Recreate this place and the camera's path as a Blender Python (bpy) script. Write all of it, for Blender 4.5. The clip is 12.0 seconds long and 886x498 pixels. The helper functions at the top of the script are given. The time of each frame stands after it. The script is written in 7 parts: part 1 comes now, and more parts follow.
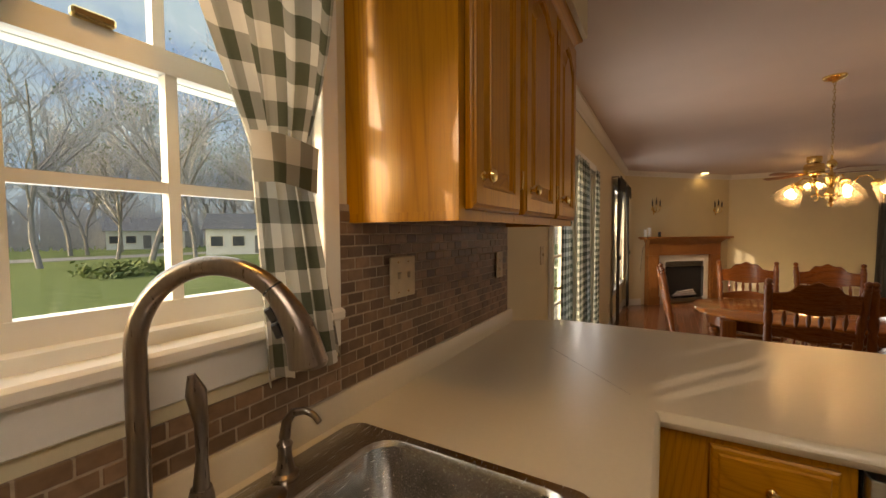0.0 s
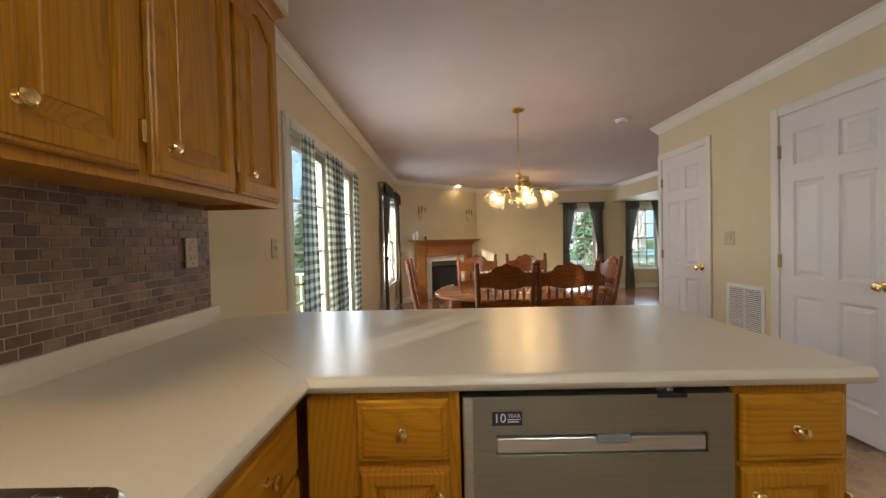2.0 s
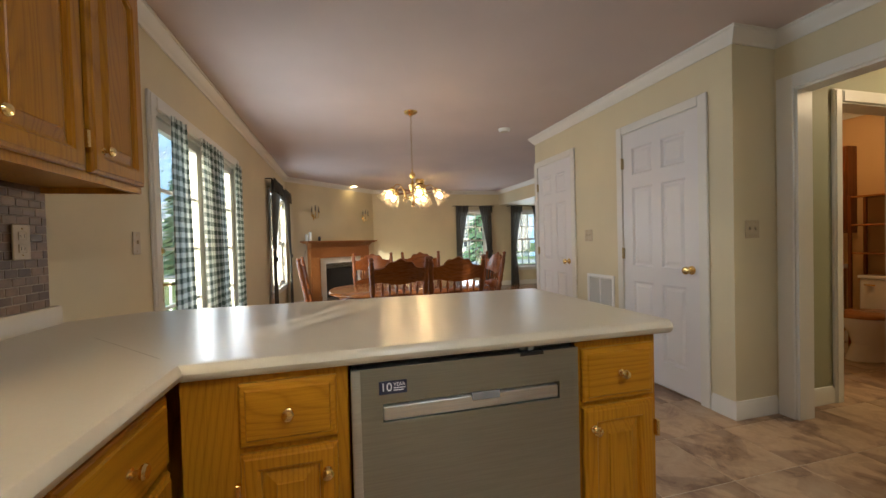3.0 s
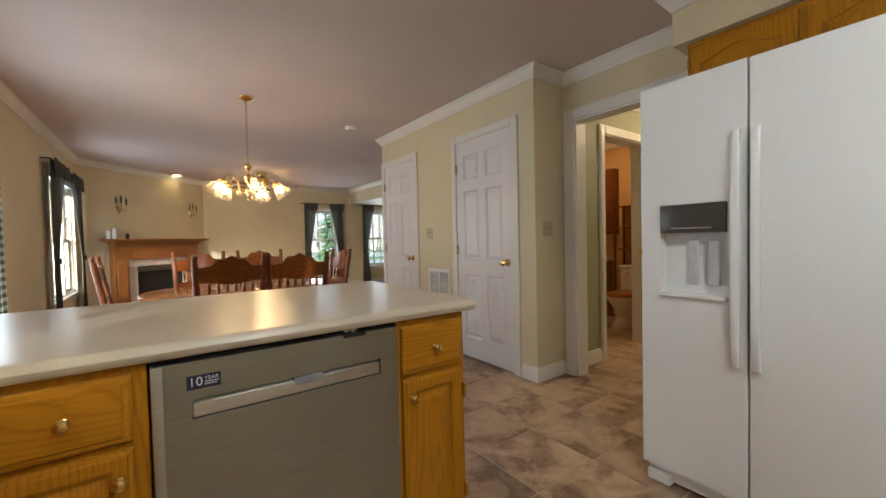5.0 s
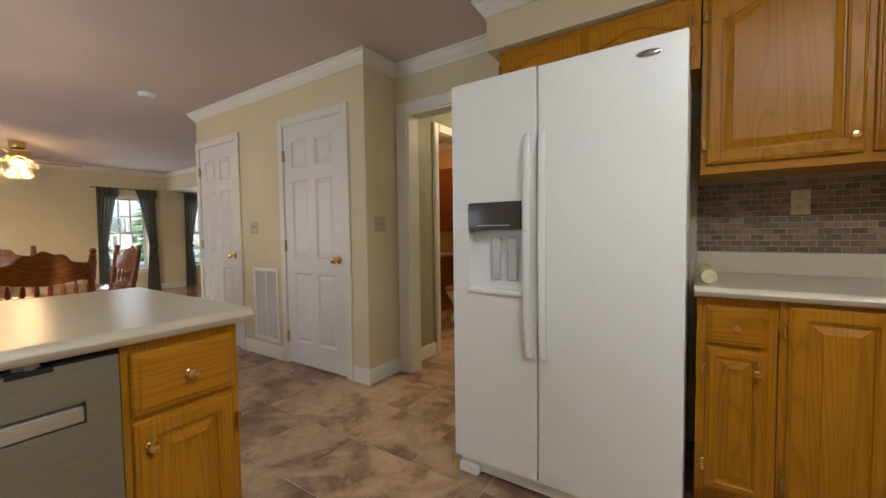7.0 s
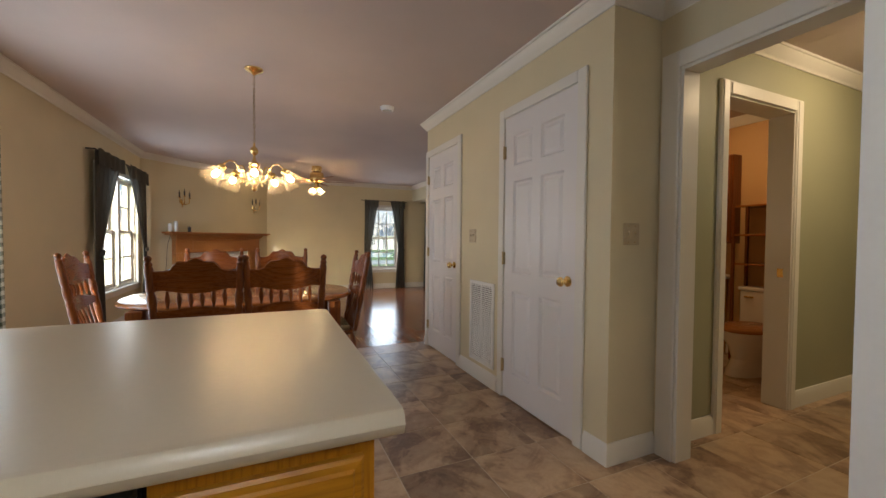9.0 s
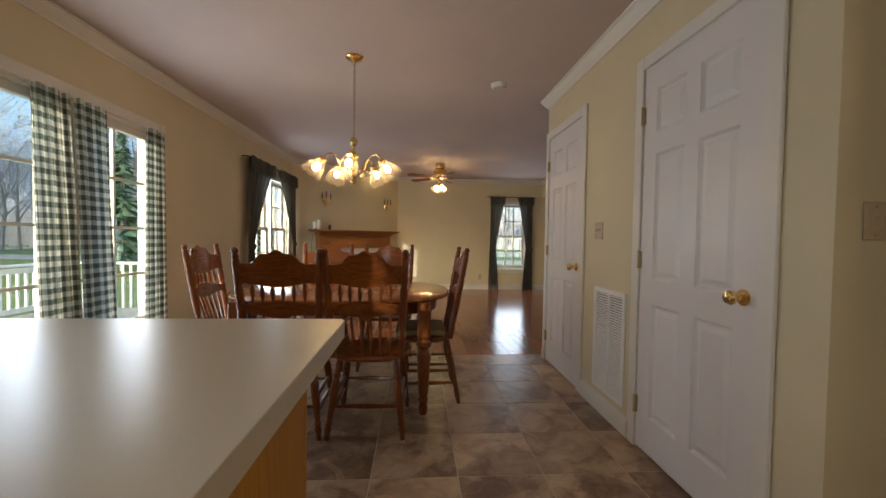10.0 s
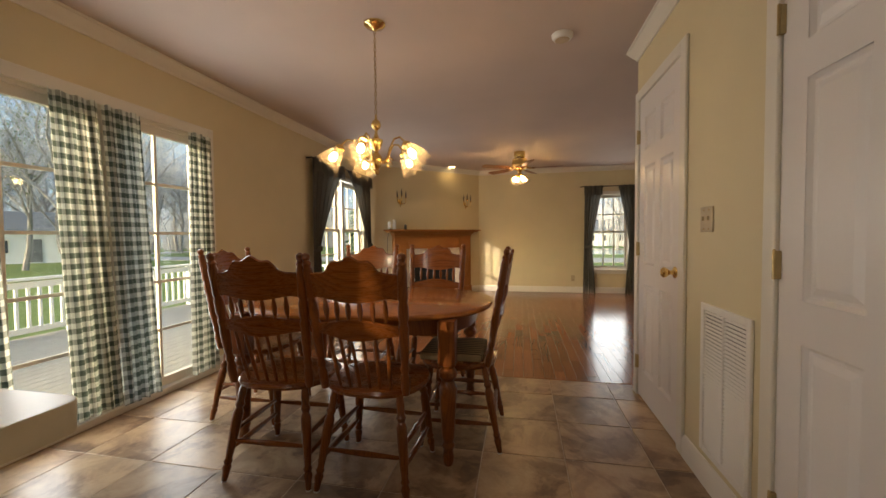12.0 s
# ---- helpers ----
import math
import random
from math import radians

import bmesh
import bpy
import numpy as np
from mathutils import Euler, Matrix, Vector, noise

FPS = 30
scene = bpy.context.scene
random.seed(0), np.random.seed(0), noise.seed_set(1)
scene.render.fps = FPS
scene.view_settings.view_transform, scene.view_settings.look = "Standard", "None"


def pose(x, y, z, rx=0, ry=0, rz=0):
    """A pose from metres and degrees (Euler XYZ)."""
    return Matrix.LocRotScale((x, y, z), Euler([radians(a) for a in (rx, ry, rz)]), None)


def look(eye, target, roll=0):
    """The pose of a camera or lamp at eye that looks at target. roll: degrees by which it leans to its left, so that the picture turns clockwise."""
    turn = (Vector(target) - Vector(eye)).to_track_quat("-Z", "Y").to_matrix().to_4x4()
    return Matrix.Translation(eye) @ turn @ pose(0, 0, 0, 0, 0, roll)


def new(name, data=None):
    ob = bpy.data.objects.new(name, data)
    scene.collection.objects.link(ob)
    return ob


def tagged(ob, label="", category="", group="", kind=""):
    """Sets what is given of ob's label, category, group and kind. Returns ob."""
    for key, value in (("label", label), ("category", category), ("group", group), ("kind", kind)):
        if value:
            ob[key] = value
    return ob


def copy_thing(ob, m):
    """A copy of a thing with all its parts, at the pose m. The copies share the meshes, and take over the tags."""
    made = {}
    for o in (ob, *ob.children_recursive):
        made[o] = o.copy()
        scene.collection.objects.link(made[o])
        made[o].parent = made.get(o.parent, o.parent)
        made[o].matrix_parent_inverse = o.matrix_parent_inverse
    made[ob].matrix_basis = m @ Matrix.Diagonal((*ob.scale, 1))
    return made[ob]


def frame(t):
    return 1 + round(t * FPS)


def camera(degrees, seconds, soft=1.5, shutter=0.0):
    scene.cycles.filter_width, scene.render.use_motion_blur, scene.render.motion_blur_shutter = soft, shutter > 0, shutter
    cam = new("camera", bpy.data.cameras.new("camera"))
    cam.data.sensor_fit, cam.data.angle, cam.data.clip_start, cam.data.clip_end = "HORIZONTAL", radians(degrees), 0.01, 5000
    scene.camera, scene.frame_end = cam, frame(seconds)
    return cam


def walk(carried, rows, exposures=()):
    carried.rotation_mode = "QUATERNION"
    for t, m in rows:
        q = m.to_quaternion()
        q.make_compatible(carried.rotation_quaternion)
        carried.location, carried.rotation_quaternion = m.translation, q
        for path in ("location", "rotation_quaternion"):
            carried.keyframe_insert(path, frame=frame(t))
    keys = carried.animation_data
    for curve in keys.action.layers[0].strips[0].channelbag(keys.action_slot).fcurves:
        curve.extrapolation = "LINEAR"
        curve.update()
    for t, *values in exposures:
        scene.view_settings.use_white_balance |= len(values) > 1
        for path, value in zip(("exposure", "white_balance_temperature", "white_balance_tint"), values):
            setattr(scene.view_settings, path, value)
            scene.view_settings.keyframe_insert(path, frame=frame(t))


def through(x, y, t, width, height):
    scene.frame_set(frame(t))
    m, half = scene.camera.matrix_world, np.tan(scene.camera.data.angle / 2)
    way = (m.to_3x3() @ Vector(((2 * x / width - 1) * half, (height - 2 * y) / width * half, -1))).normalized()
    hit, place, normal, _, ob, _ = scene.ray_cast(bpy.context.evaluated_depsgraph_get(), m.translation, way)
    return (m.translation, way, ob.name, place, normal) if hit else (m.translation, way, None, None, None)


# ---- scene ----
cam = camera(98.0, 12.0)
PATH = [
    (0, (1.375, 0.723, 1.348), (0.375, 2.453, 1.263), -0.3),
    (0.5, (1.45, 0.778, 1.33), (0.684, 2.623, 1.233), -0.8),
    (1, (1.55, 0.835, 1.31), (1.027, 2.763, 1.215), -1.1),
    (1.5, (1.641, 0.87, 1.275), (1.361, 2.849, 1.205), -1.2),
    (2, (1.698, 0.881, 1.23), (1.681, 2.881, 1.186), -1.3),
    (2.5, (1.717, 0.857, 1.196), (1.967, 2.841, 1.158), -1.5),
    (3, (1.72, 0.811, 1.172), (2.223, 2.746, 1.134), -1.5),
    (3.2, (1.718, 0.789, 1.168), (2.31, 2.698, 1.119), -1.3),
    (4.8, (1.784, 0.674, 1.143), (2.858, 2.361, 1.092), -1.3),
    (5, (1.766, 0.691, 1.139), (2.936, 2.312, 1.085), -1.3),
    (5.5, (1.788, 0.666, 1.136), (3.143, 2.136, 1.065), -1.3),
    (6, (1.84, 0.64, 1.136), (3.381, 1.912, 1.045), -1.3),
    (6.5, (1.927, 0.622, 1.135), (3.586, 1.735, 1.038), -0.9),
    (6.7, (1.975, 0.625, 1.135), (3.652, 1.71, 1.04), -0.8),
    (8.3, (2.312, 0.999, 1.164), (3.558, 2.562, 1.122), 0.1),
    (8.5, (2.364, 1.08, 1.168), (3.492, 2.732, 1.125), 0.1),
    (9, (2.506, 1.24, 1.163), (3.324, 3.065, 1.114), 0.5),
    (9.5, (2.72, 1.402, 1.159), (3.174, 3.349, 1.105), 0.9),
    (10, (2.865, 1.633, 1.13), (3.002, 3.627, 1.073), 0.9),
    (10.5, (2.981, 1.857, 1.131), (2.825, 3.85, 1.069), 0.9),
    (11, (3.138, 2.05, 1.143), (2.735, 4.007, 1.067), 0.7),
    (11.5, (3.231, 2.164, 1.14), (2.727, 4.098, 1.063), 0.1),
    (12, (3.272, 2.233, 1.132), (2.878, 4.192, 1.064), -0.5),
]
EXPOSURES = [(0.0, 1.73, 8200, 20), (0.5, 1.85, 8500, 22), (1.0, 2.0, 8000, 19), (1.5, 2.4, 6600, 12), (2.5, 2.5, 5950, 9), (5.0, 2.55, 5900, 9), (6.5, 2.6, 5900, 9), (8.5, 2.37, 6100, 11), (9.0, 2.28, 5950, 11), (9.5, 2.22, 6000, 11), (10.0, 2.06, 6100, 11), (12.0, 2.12, 7350, 13)]
walk(cam, [(t, look(eye, target, roll)) for t, eye, target, roll in PATH], EXPOSURES)

# ---- light ----
SUN_TO = Vector((0.57, 0.82, -0.26)).normalized()
world = bpy.data.worlds.new("sky")
scene.world = world
world.use_nodes = True
wn = world.node_tree
for n in list(wn.nodes):
    wn.nodes.remove(n)
w_out = wn.nodes.new("ShaderNodeOutputWorld")
w_bg = wn.nodes.new("ShaderNodeBackground")
w_sky = wn.nodes.new("ShaderNodeTexSky")
w_sky.sky_type = "NISHITA"
w_sky.sun_disc = False
w_sky.sun_elevation = math.radians(15)
w_sky.sun_rotation = math.radians(214.8)
w_sky.air_density, w_sky.dust_density, w_sky.ozone_density = 1.0, 4.0, 1.0
w_bg.inputs["Strength"].default_value = 0.15
wn.links.new(w_sky.outputs[0], w_bg.inputs[0])
wn.links.new(w_bg.outputs[0], w_out.inputs[0])

sun = new("sun", bpy.data.lights.new("sun", "SUN"))
sun.data.energy, sun.data.angle, sun.data.color = 0.65, math.radians(0.8), (1.0, 0.90, 0.77)
sun.matrix_world = look((-20, -30, 12), Vector((-20, -30, 12)) + SUN_TO)


def window_light(name, x, y0, y1, z0, z1, watts, axis="x"):
    """Sky light entering through one opening."""
    l = bpy.data.lights.new(name, "AREA")
    l.shape, l.size, l.size_y, l.energy, l.color = "RECTANGLE", y1 - y0, z1 - z0, watts, (0.86, 0.94, 1.0)
    ob = new(name, l)
    c = (y0 + y1) / 2, (z0 + z1) / 2
    if axis == "x":
        ob.matrix_world = look((x, c[0], c[1]), (x + 1, c[0], c[1]))
    else:
        ob.matrix_world = look((c[0], x, c[1]), (c[0], x - 1, c[1]))
    return ob


lamp = bpy.data.lights.new("sink_downlight", "SPOT")
lamp.energy, lamp.color, lamp.shadow_soft_size = 3.2, (1.0, 0.60, 0.18), 0.035
lamp.spot_size, lamp.spot_blend = math.radians(92), 0.5
new("sink_downlight", lamp).matrix_world = look((0.985, 0.95, 2.15), (1.0, 0.96, 1.0))

window_light("daylight_sink_window", 0.585, 0.66, 1.26, 1.24, 2.0, 1.0)
window_light("daylight_patio_door", 0.80, 3.66, 3.87, 0.1, 1.93, 1.9)
window_light("daylight_patio_door_leaf", 0.80, 4.42, 4.77, 0.1, 1.93, 2.6)
window_light("daylight_dining_window", 0.70, 7.0, 8.0, 0.6, 1.95, 4.2)
window_light("daylight_north_window", 10.14, 4.62, 5.26, 0.5, 1.87, 2.4, "y")
window_light("daylight_north_window_east", 10.14, 6.1, 6.74, 0.5, 1.87, 2.4, "y")

# ---- materials ----


class Nodes:
    """A small helper round one node material."""

    def __init__(self, name, rough=0.5, metal=0.0, spec=0.5):
        self.mat = bpy.data.materials.new(name)
        self.mat.use_nodes = True
        self.t = self.mat.node_tree
        self.b = self.t.nodes["Principled BSDF"]
        self.b.inputs["Roughness"].default_value = rough
        self.b.inputs["Metallic"].default_value = metal
        self.b.inputs["Specular IOR Level"].default_value = spec

    def n(self, kind, **props):
        node = self.t.nodes.new(kind)
        for k, v in props.items():
            if k == "operation":
                node.operation = v
            elif k == "blend_type":
                node.blend_type = v
            elif k == "data_type":
                node.data_type = v
            elif k == "wave_type":
                node.wave_type = v
            elif k == "bands_direction":
                node.bands_direction = v
            elif k == "feature":
                node.feature = v
        return node

    def l(self, a, b):
        self.t.links.new(a, b)

    def coords(self, scale=(1, 1, 1), rnd=0.0, uv=False):
        c = self.n("ShaderNodeTexCoord")
        m = self.n("ShaderNodeMapping")
        m.inputs["Scale"].default_value = scale
        self.l(c.outputs["UV" if uv else "Object"], m.inputs["Vector"])
        if rnd:
            o = self.n("ShaderNodeObjectInfo")
            mul = self.n("ShaderNodeMath", operation="MULTIPLY")
            mul.inputs[1].default_value = rnd
            self.l(o.outputs["Random"], mul.inputs[0])
            comb = self.n("ShaderNodeCombineXYZ")
            for i in range(3):
                self.l(mul.outputs[0], comb.inputs[i])
            self.l(comb.outputs[0], m.inputs["Location"])
        return m.outputs[0]

    def noise(self, vec, scale, detail=4, rough=0.55, dist=0.0):
        x = self.n("ShaderNodeTexNoise")
        x.inputs["Scale"].default_value, x.inputs["Detail"].default_value = scale, detail
        x.inputs["Roughness"].default_value, x.inputs["Distortion"].default_value = rough, dist
        self.l(vec, x.inputs["Vector"])
        return x.outputs[0]

    def ramp(self, fac, stops):
        r = self.n("ShaderNodeValToRGB")
        e = r.color_ramp.elements
        while len(e) < len(stops):
            e.new(0.5)
        for el, (p, c) in zip(e, stops):
            el.position, el.color = p, (*c, 1)
        self.l(fac, r.inputs[0])
        return r.outputs[0]

    def mix(self, fac, a, b, blend="MIX"):
        m = self.n("ShaderNodeMix", data_type="RGBA", blend_type=blend)
        for sock, v in ((m.inputs[0], fac), (m.inputs[6], a), (m.inputs[7], b)):
            if isinstance(v, (int, float)):
                sock.default_value = v
            elif isinstance(v, tuple):
                sock.default_value = (*v, 1)
            else:
                self.l(v, sock)
        return m.outputs[2]

    def vary(self, colour, amount=0.25):
        """Brightness by piece."""
        o = self.n("ShaderNodeObjectInfo")
        mr = self.n("ShaderNodeMapRange")
        mr.inputs[3].default_value, mr.inputs[4].default_value = 1 - amount, 1 + amount
        self.l(o.outputs["Random"], mr.inputs[0])
        h = self.n("ShaderNodeHueSaturation")
        self.l(mr.outputs[0], h.inputs["Value"])
        self.l(colour, h.inputs["Color"])
        return h.outputs[0]

    def bump(self, fac, strength=0.2, dist=0.01):
        b = self.n("ShaderNodeBump")
        b.inputs["Strength"].default_value, b.inputs["Distance"].default_value = strength, dist
        self.l(fac, b.inputs["Height"])
        self.l(b.outputs[0], self.b.inputs["Normal"])

    def rough(self, fac, lo, hi):
        r = self.n("ShaderNodeMapRange")
        r.inputs[3].default_value, r.inputs[4].default_value = lo, hi
        self.l(fac, r.inputs[0])
        self.l(r.outputs[0], self.b.inputs["Roughness"])

    def colour(self, c):
        if isinstance(c, tuple):
            self.b.inputs["Base Color"].default_value = (*c, 1)
        else:
            self.l(c, self.b.inputs["Base Color"])
        return self


def scaled(c, k):
    return tuple(min(1.0, v * k) for v in c)


def paint(name, c, rough=0.55, grain=0.03, stain=0.05, bump=0.08, spec=0.4):
    """Wall or woodwork paint: roller grain and faint broad unevenness."""
    m = Nodes(name, rough, spec=spec)
    v = m.coords()
    broad = m.noise(v, 1.3, 3)
    fine = m.noise(v, 160, 2)
    col = m.ramp(broad, [(0.3, scaled(c, 1 - stain)), (0.7, scaled(c, 1 + stain))])
    col = m.mix(grain, col, m.ramp(fine, [(0.3, scaled(c, 0.6)), (0.7, scaled(c, 1.3))]))
    m.colour(col)
    m.rough(broad, rough - 0.06, rough + 0.06)
    m.bump(fine, bump, 0.002)
    return m.mat


def wood(name, light, dark, axis="z", rough=0.35, ring=1.0, bump=0.1, rnd=7.0, pores=0.5, vary=0.0, coat=0.0):
    """Open-grained oak: growth rings drawn out into straight lines and arches, with fine dark pores along the grain."""
    m = Nodes(name, rough, spec=0.27)
    keep = {"x": (0.085, 1, 1), "y": (1, 0.085, 1), "z": (1, 1, 0.085)}[axis]
    v = m.coords(keep, rnd)
    warp = m.n("ShaderNodeMath", operation="MULTIPLY")
    warp.inputs[1].default_value = 40.0
    m.l(m.noise(v, 3.6 * ring, 2, 0.4, 0.3), warp.inputs[0])
    sep = m.n("ShaderNodeSeparateXYZ")
    m.l(v, sep.inputs[0])
    across = m.n("ShaderNodeMath", operation="ADD")
    a, b = [i for i in range(3) if i != "xyz".index(axis)]
    m.l(sep.outputs[a], across.inputs[0])
    m.l(sep.outputs[b], across.inputs[1])
    lines = m.n("ShaderNodeMath", operation="MULTIPLY_ADD")
    lines.inputs[1].default_value = 36.0 * ring
    m.l(across.outputs[0], lines.inputs[0])
    m.l(warp.outputs[0], lines.inputs[2])
    fr = m.n("ShaderNodeMath", operation="FRACT")
    m.l(lines.outputs[0], fr.inputs[0])
    mid = tuple((p * 2 + q) / 3 for p, q in zip(light, dark))
    col = m.ramp(fr.outputs[0], [(0.0, dark), (0.16, mid), (0.55, light), (0.86, mid), (1.0, dark)])
    fine = m.noise(m.coords(tuple(1.0 if k == 1 else 0.022 for k in keep), rnd), 330, 3, 0.65)
    streak = m.ramp(fine, [(0.36, scaled(dark, 0.6)), (0.52, light)])
    col = m.mix(pores * 0.55, col, streak)
    broad = m.noise(m.coords(tuple(1.0 if k == 1 else 0.3 for k in keep), rnd), 5.0, 3)
    col = m.mix(0.28, col, m.ramp(broad, [(0.3, dark), (0.7, light)]))
    if vary:
        col = m.vary(col, vary)
    m.colour(col)
    m.rough(fine, rough - 0.06, rough + 0.1)
    m.bump(fine, bump, 0.002)
    if coat:
        m.b.inputs["Coat Weight"].default_value = coat
        m.b.inputs["Coat Roughness"].default_value = 0.12
    return m.mat


def metal(name, c, rough=0.25, brushed=None):
    m = Nodes(name, rough, 1.0)
    v = m.coords(brushed or (1, 1, 1))
    f = m.noise(v, 300 if brushed else 40, 3)
    m.colour(m.ramp(f, [(0.3, scaled(c, 0.9)), (0.7, scaled(c, 1.05))]))
    m.rough(f, max(0.03, rough - 0.05), rough + 0.08)
    if brushed:
        m.bump(f, 0.015, 0.001)
    return m.mat


def plain(name, c, rough=0.5, spec=0.5, noise=30.0, amount=0.08, rnd=0.0, rvar=0.05):
    m = Nodes(name, rough, spec=spec)
    f = m.noise(m.coords((1, 1, 1), rnd), noise, 3)
    m.colour(m.ramp(f, [(0.3, scaled(c, 1 - amount)), (0.7, scaled(c, 1 + amount))]))
    m.rough(f, max(0.02, rough - rvar), rough + rvar)
    return m.mat


def glow(name, c, strength):
    m = bpy.data.materials.new(name)
    m.use_nodes = True
    t = m.node_tree
    t.nodes.remove(t.nodes["Principled BSDF"])
    e = t.nodes.new("ShaderNodeEmission")
    e.inputs[0].default_value, e.inputs[1].default_value = (*c, 1), strength
    t.links.new(e.outputs[0], t.nodes["Material Output"].inputs[0])
    return m


def pane_glass(name, tint=(0.90, 0.97, 0.98)):
    m = bpy.data.materials.new(name)
    m.use_nodes = True
    t = m.node_tree
    t.nodes.remove(t.nodes["Principled BSDF"])
    a = t.nodes.new("ShaderNodeBsdfTransparent")
    a.inputs[0].default_value = (*tint, 1)
    g = t.nodes.new("ShaderNodeBsdfGlossy")
    g.inputs["Roughness"].default_value = 0.02
    f = t.nodes.new("ShaderNodeLayerWeight")
    p = t.nodes.new("ShaderNodeMath")
    p.operation, p.inputs[1].default_value = "POWER", 5.0
    q = t.nodes.new("ShaderNodeMath")
    q.operation, q.inputs[1].default_value, q.inputs[2].default_value = "MULTIPLY_ADD", 0.8, 0.03
    t.links.new(f.outputs["Facing"], p.inputs[0])
    t.links.new(p.outputs[0], q.inputs[0])
    x = t.nodes.new("ShaderNodeMixShader")
    t.links.new(q.outputs[0], x.inputs[0])
    t.links.new(a.outputs[0], x.inputs[1])
    t.links.new(g.outputs[0], x.inputs[2])
    t.links.new(x.outputs[0], t.nodes["Material Output"].inputs[0])
    return m


def shade_glass(name, c):
    """Ribbed, half frosted lamp glass."""
    m = bpy.data.materials.new(name)
    m.use_nodes = True
    t = m.node_tree
    b = t.nodes["Principled BSDF"]
    b.inputs["Base Color"].default_value = (*scaled(c, 0.35), 1)
    b.inputs["Roughness"].default_value = 0.12
    tl = t.nodes.new("ShaderNodeBsdfTranslucent")
    tl.inputs[0].default_value = (*scaled(c, 0.5), 1)
    tr = t.nodes.new("ShaderNodeBsdfTransparent")
    m1 = t.nodes.new("ShaderNodeMixShader")
    m1.inputs[0].default_value = 0.85
    t.links.new(tl.outputs[0], m1.inputs[1])
    t.links.new(tr.outputs[0], m1.inputs[2])
    m2 = t.nodes.new("ShaderNodeMixShader")
    m2.inputs[0].default_value = 0.20
    t.links.new(m1.outputs[0], m2.inputs[1])
    t.links.new(b.outputs[0], m2.inputs[2])
    t.links.new(m2.outputs[0], t.nodes["Material Output"].inputs[0])
    return m


def cloth(name, gingham=None, c=(0.05, 0.06, 0.05), white=(0.78, 0.77, 0.72), through=0.5):
    """Curtain cloth; gingham is the repeat of the check in metres, along the cloth's own UV."""
    m = Nodes(name, 0.9, spec=0.1)
    uv = m.n("ShaderNodeTexCoord").outputs["UV"]
    if gingham:
        sep = m.n("ShaderNodeSeparateXYZ")
        m.l(uv, sep.inputs[0])
        halves = []
        for i in range(2):
            d = m.n("ShaderNodeMath", operation="DIVIDE")
            d.inputs[1].default_value = gingham
            m.l(sep.outputs[i], d.inputs[0])
            f = m.n("ShaderNodeMath", operation="FRACT")
            m.l(d.outputs[0], f.inputs[0])
            g = m.n("ShaderNodeMath", operation="GREATER_THAN")
            g.inputs[1].default_value = 0.5
            m.l(f.outputs[0], g.inputs[0])
            halves.append(g.outputs[0])
        s = m.n("ShaderNodeMath", operation="ADD")
        m.l(halves[0], s.inputs[0])
        m.l(halves[1], s.inputs[1])
        h = m.n("ShaderNodeMath", operation="MULTIPLY")
        h.inputs[1].default_value = 0.5
        m.l(s.outputs[0], h.inputs[0])
        mid = tuple((a + b) * 0.42 for a, b in zip(c, white))
        col = m.ramp(h.outputs[0], [(0.0, white), (0.5, mid), (1.0, c)])
    else:
        f = m.noise(uv, 60, 4)
        col = m.ramp(f, [(0.3, scaled(c, 0.8)), (0.7, scaled(c, 1.2))])
    weave = m.noise(uv, 700, 2)
    col = m.mix(0.12, col, m.ramp(weave, [(0.3, scaled(c, 0.6)), (0.7, white)]))
    m.colour(col)
    m.bump(weave, 0.15, 0.001)
    tl = m.n("ShaderNodeBsdfTranslucent")
    m.l(col, tl.inputs[0])
    x = m.n("ShaderNodeMixShader")
    x.inputs[0].default_value = through
    m.l(m.b.outputs[0], x.inputs[1])
    m.l(tl.outputs[0], x.inputs[2])
    m.l(x.outputs[0], m.t.nodes["Material Output"].inputs[0])
    return m.mat


WALL = paint("cream_wall_paint", (0.66, 0.585, 0.395))
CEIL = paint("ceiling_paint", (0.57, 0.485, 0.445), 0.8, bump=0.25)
SAGE = paint("sage_wall_paint", (0.36, 0.36, 0.24))
TAN = paint("tan_wall_paint", (0.54, 0.33, 0.14))
TRIM = paint("white_trim_paint", (0.74, 0.72, 0.66), 0.35, 0.02, 0.02, 0.03)
DOORP = paint("white_door_paint", (0.74, 0.72, 0.715), 0.32, 0.02, 0.02, 0.03)
OAK = wood("honey_oak", (0.48, 0.215, 0.010), (0.285, 0.108, 0.004), "z", 0.32)
OAKX = wood("honey_oak_flat_grain", (0.48, 0.215, 0.010), (0.285, 0.108, 0.004), "y", 0.32)
OAKH = wood("honey_oak_drawer_grain", (0.48, 0.215, 0.010), (0.285, 0.108, 0.004), "x", 0.32)
DARKOAK = wood("chair_oak", (0.215, 0.062, 0.012), (0.085, 0.022, 0.005), "z", 0.28, coat=0.3)
CRESTOAK = wood("chair_oak_crest", (0.225, 0.066, 0.012), (0.09, 0.024, 0.005), "x", 0.26, coat=0.3)
TABLEOAK = wood("table_oak", (0.40, 0.145, 0.032), (0.21, 0.065, 0.015), "x", 0.2, coat=0.4)
MANTELOAK = wood("mantel_oak", (0.36, 0.15, 0.042), (0.20, 0.075, 0.02), "z", 0.34)
PLANK = wood("floor_plank_oak", (0.33, 0.125, 0.05), (0.19, 0.065, 0.027), "y", 0.16, vary=0.22, coat=0.3)
BRASS = metal("polished_brass", (0.88, 0.64, 0.26), 0.17)
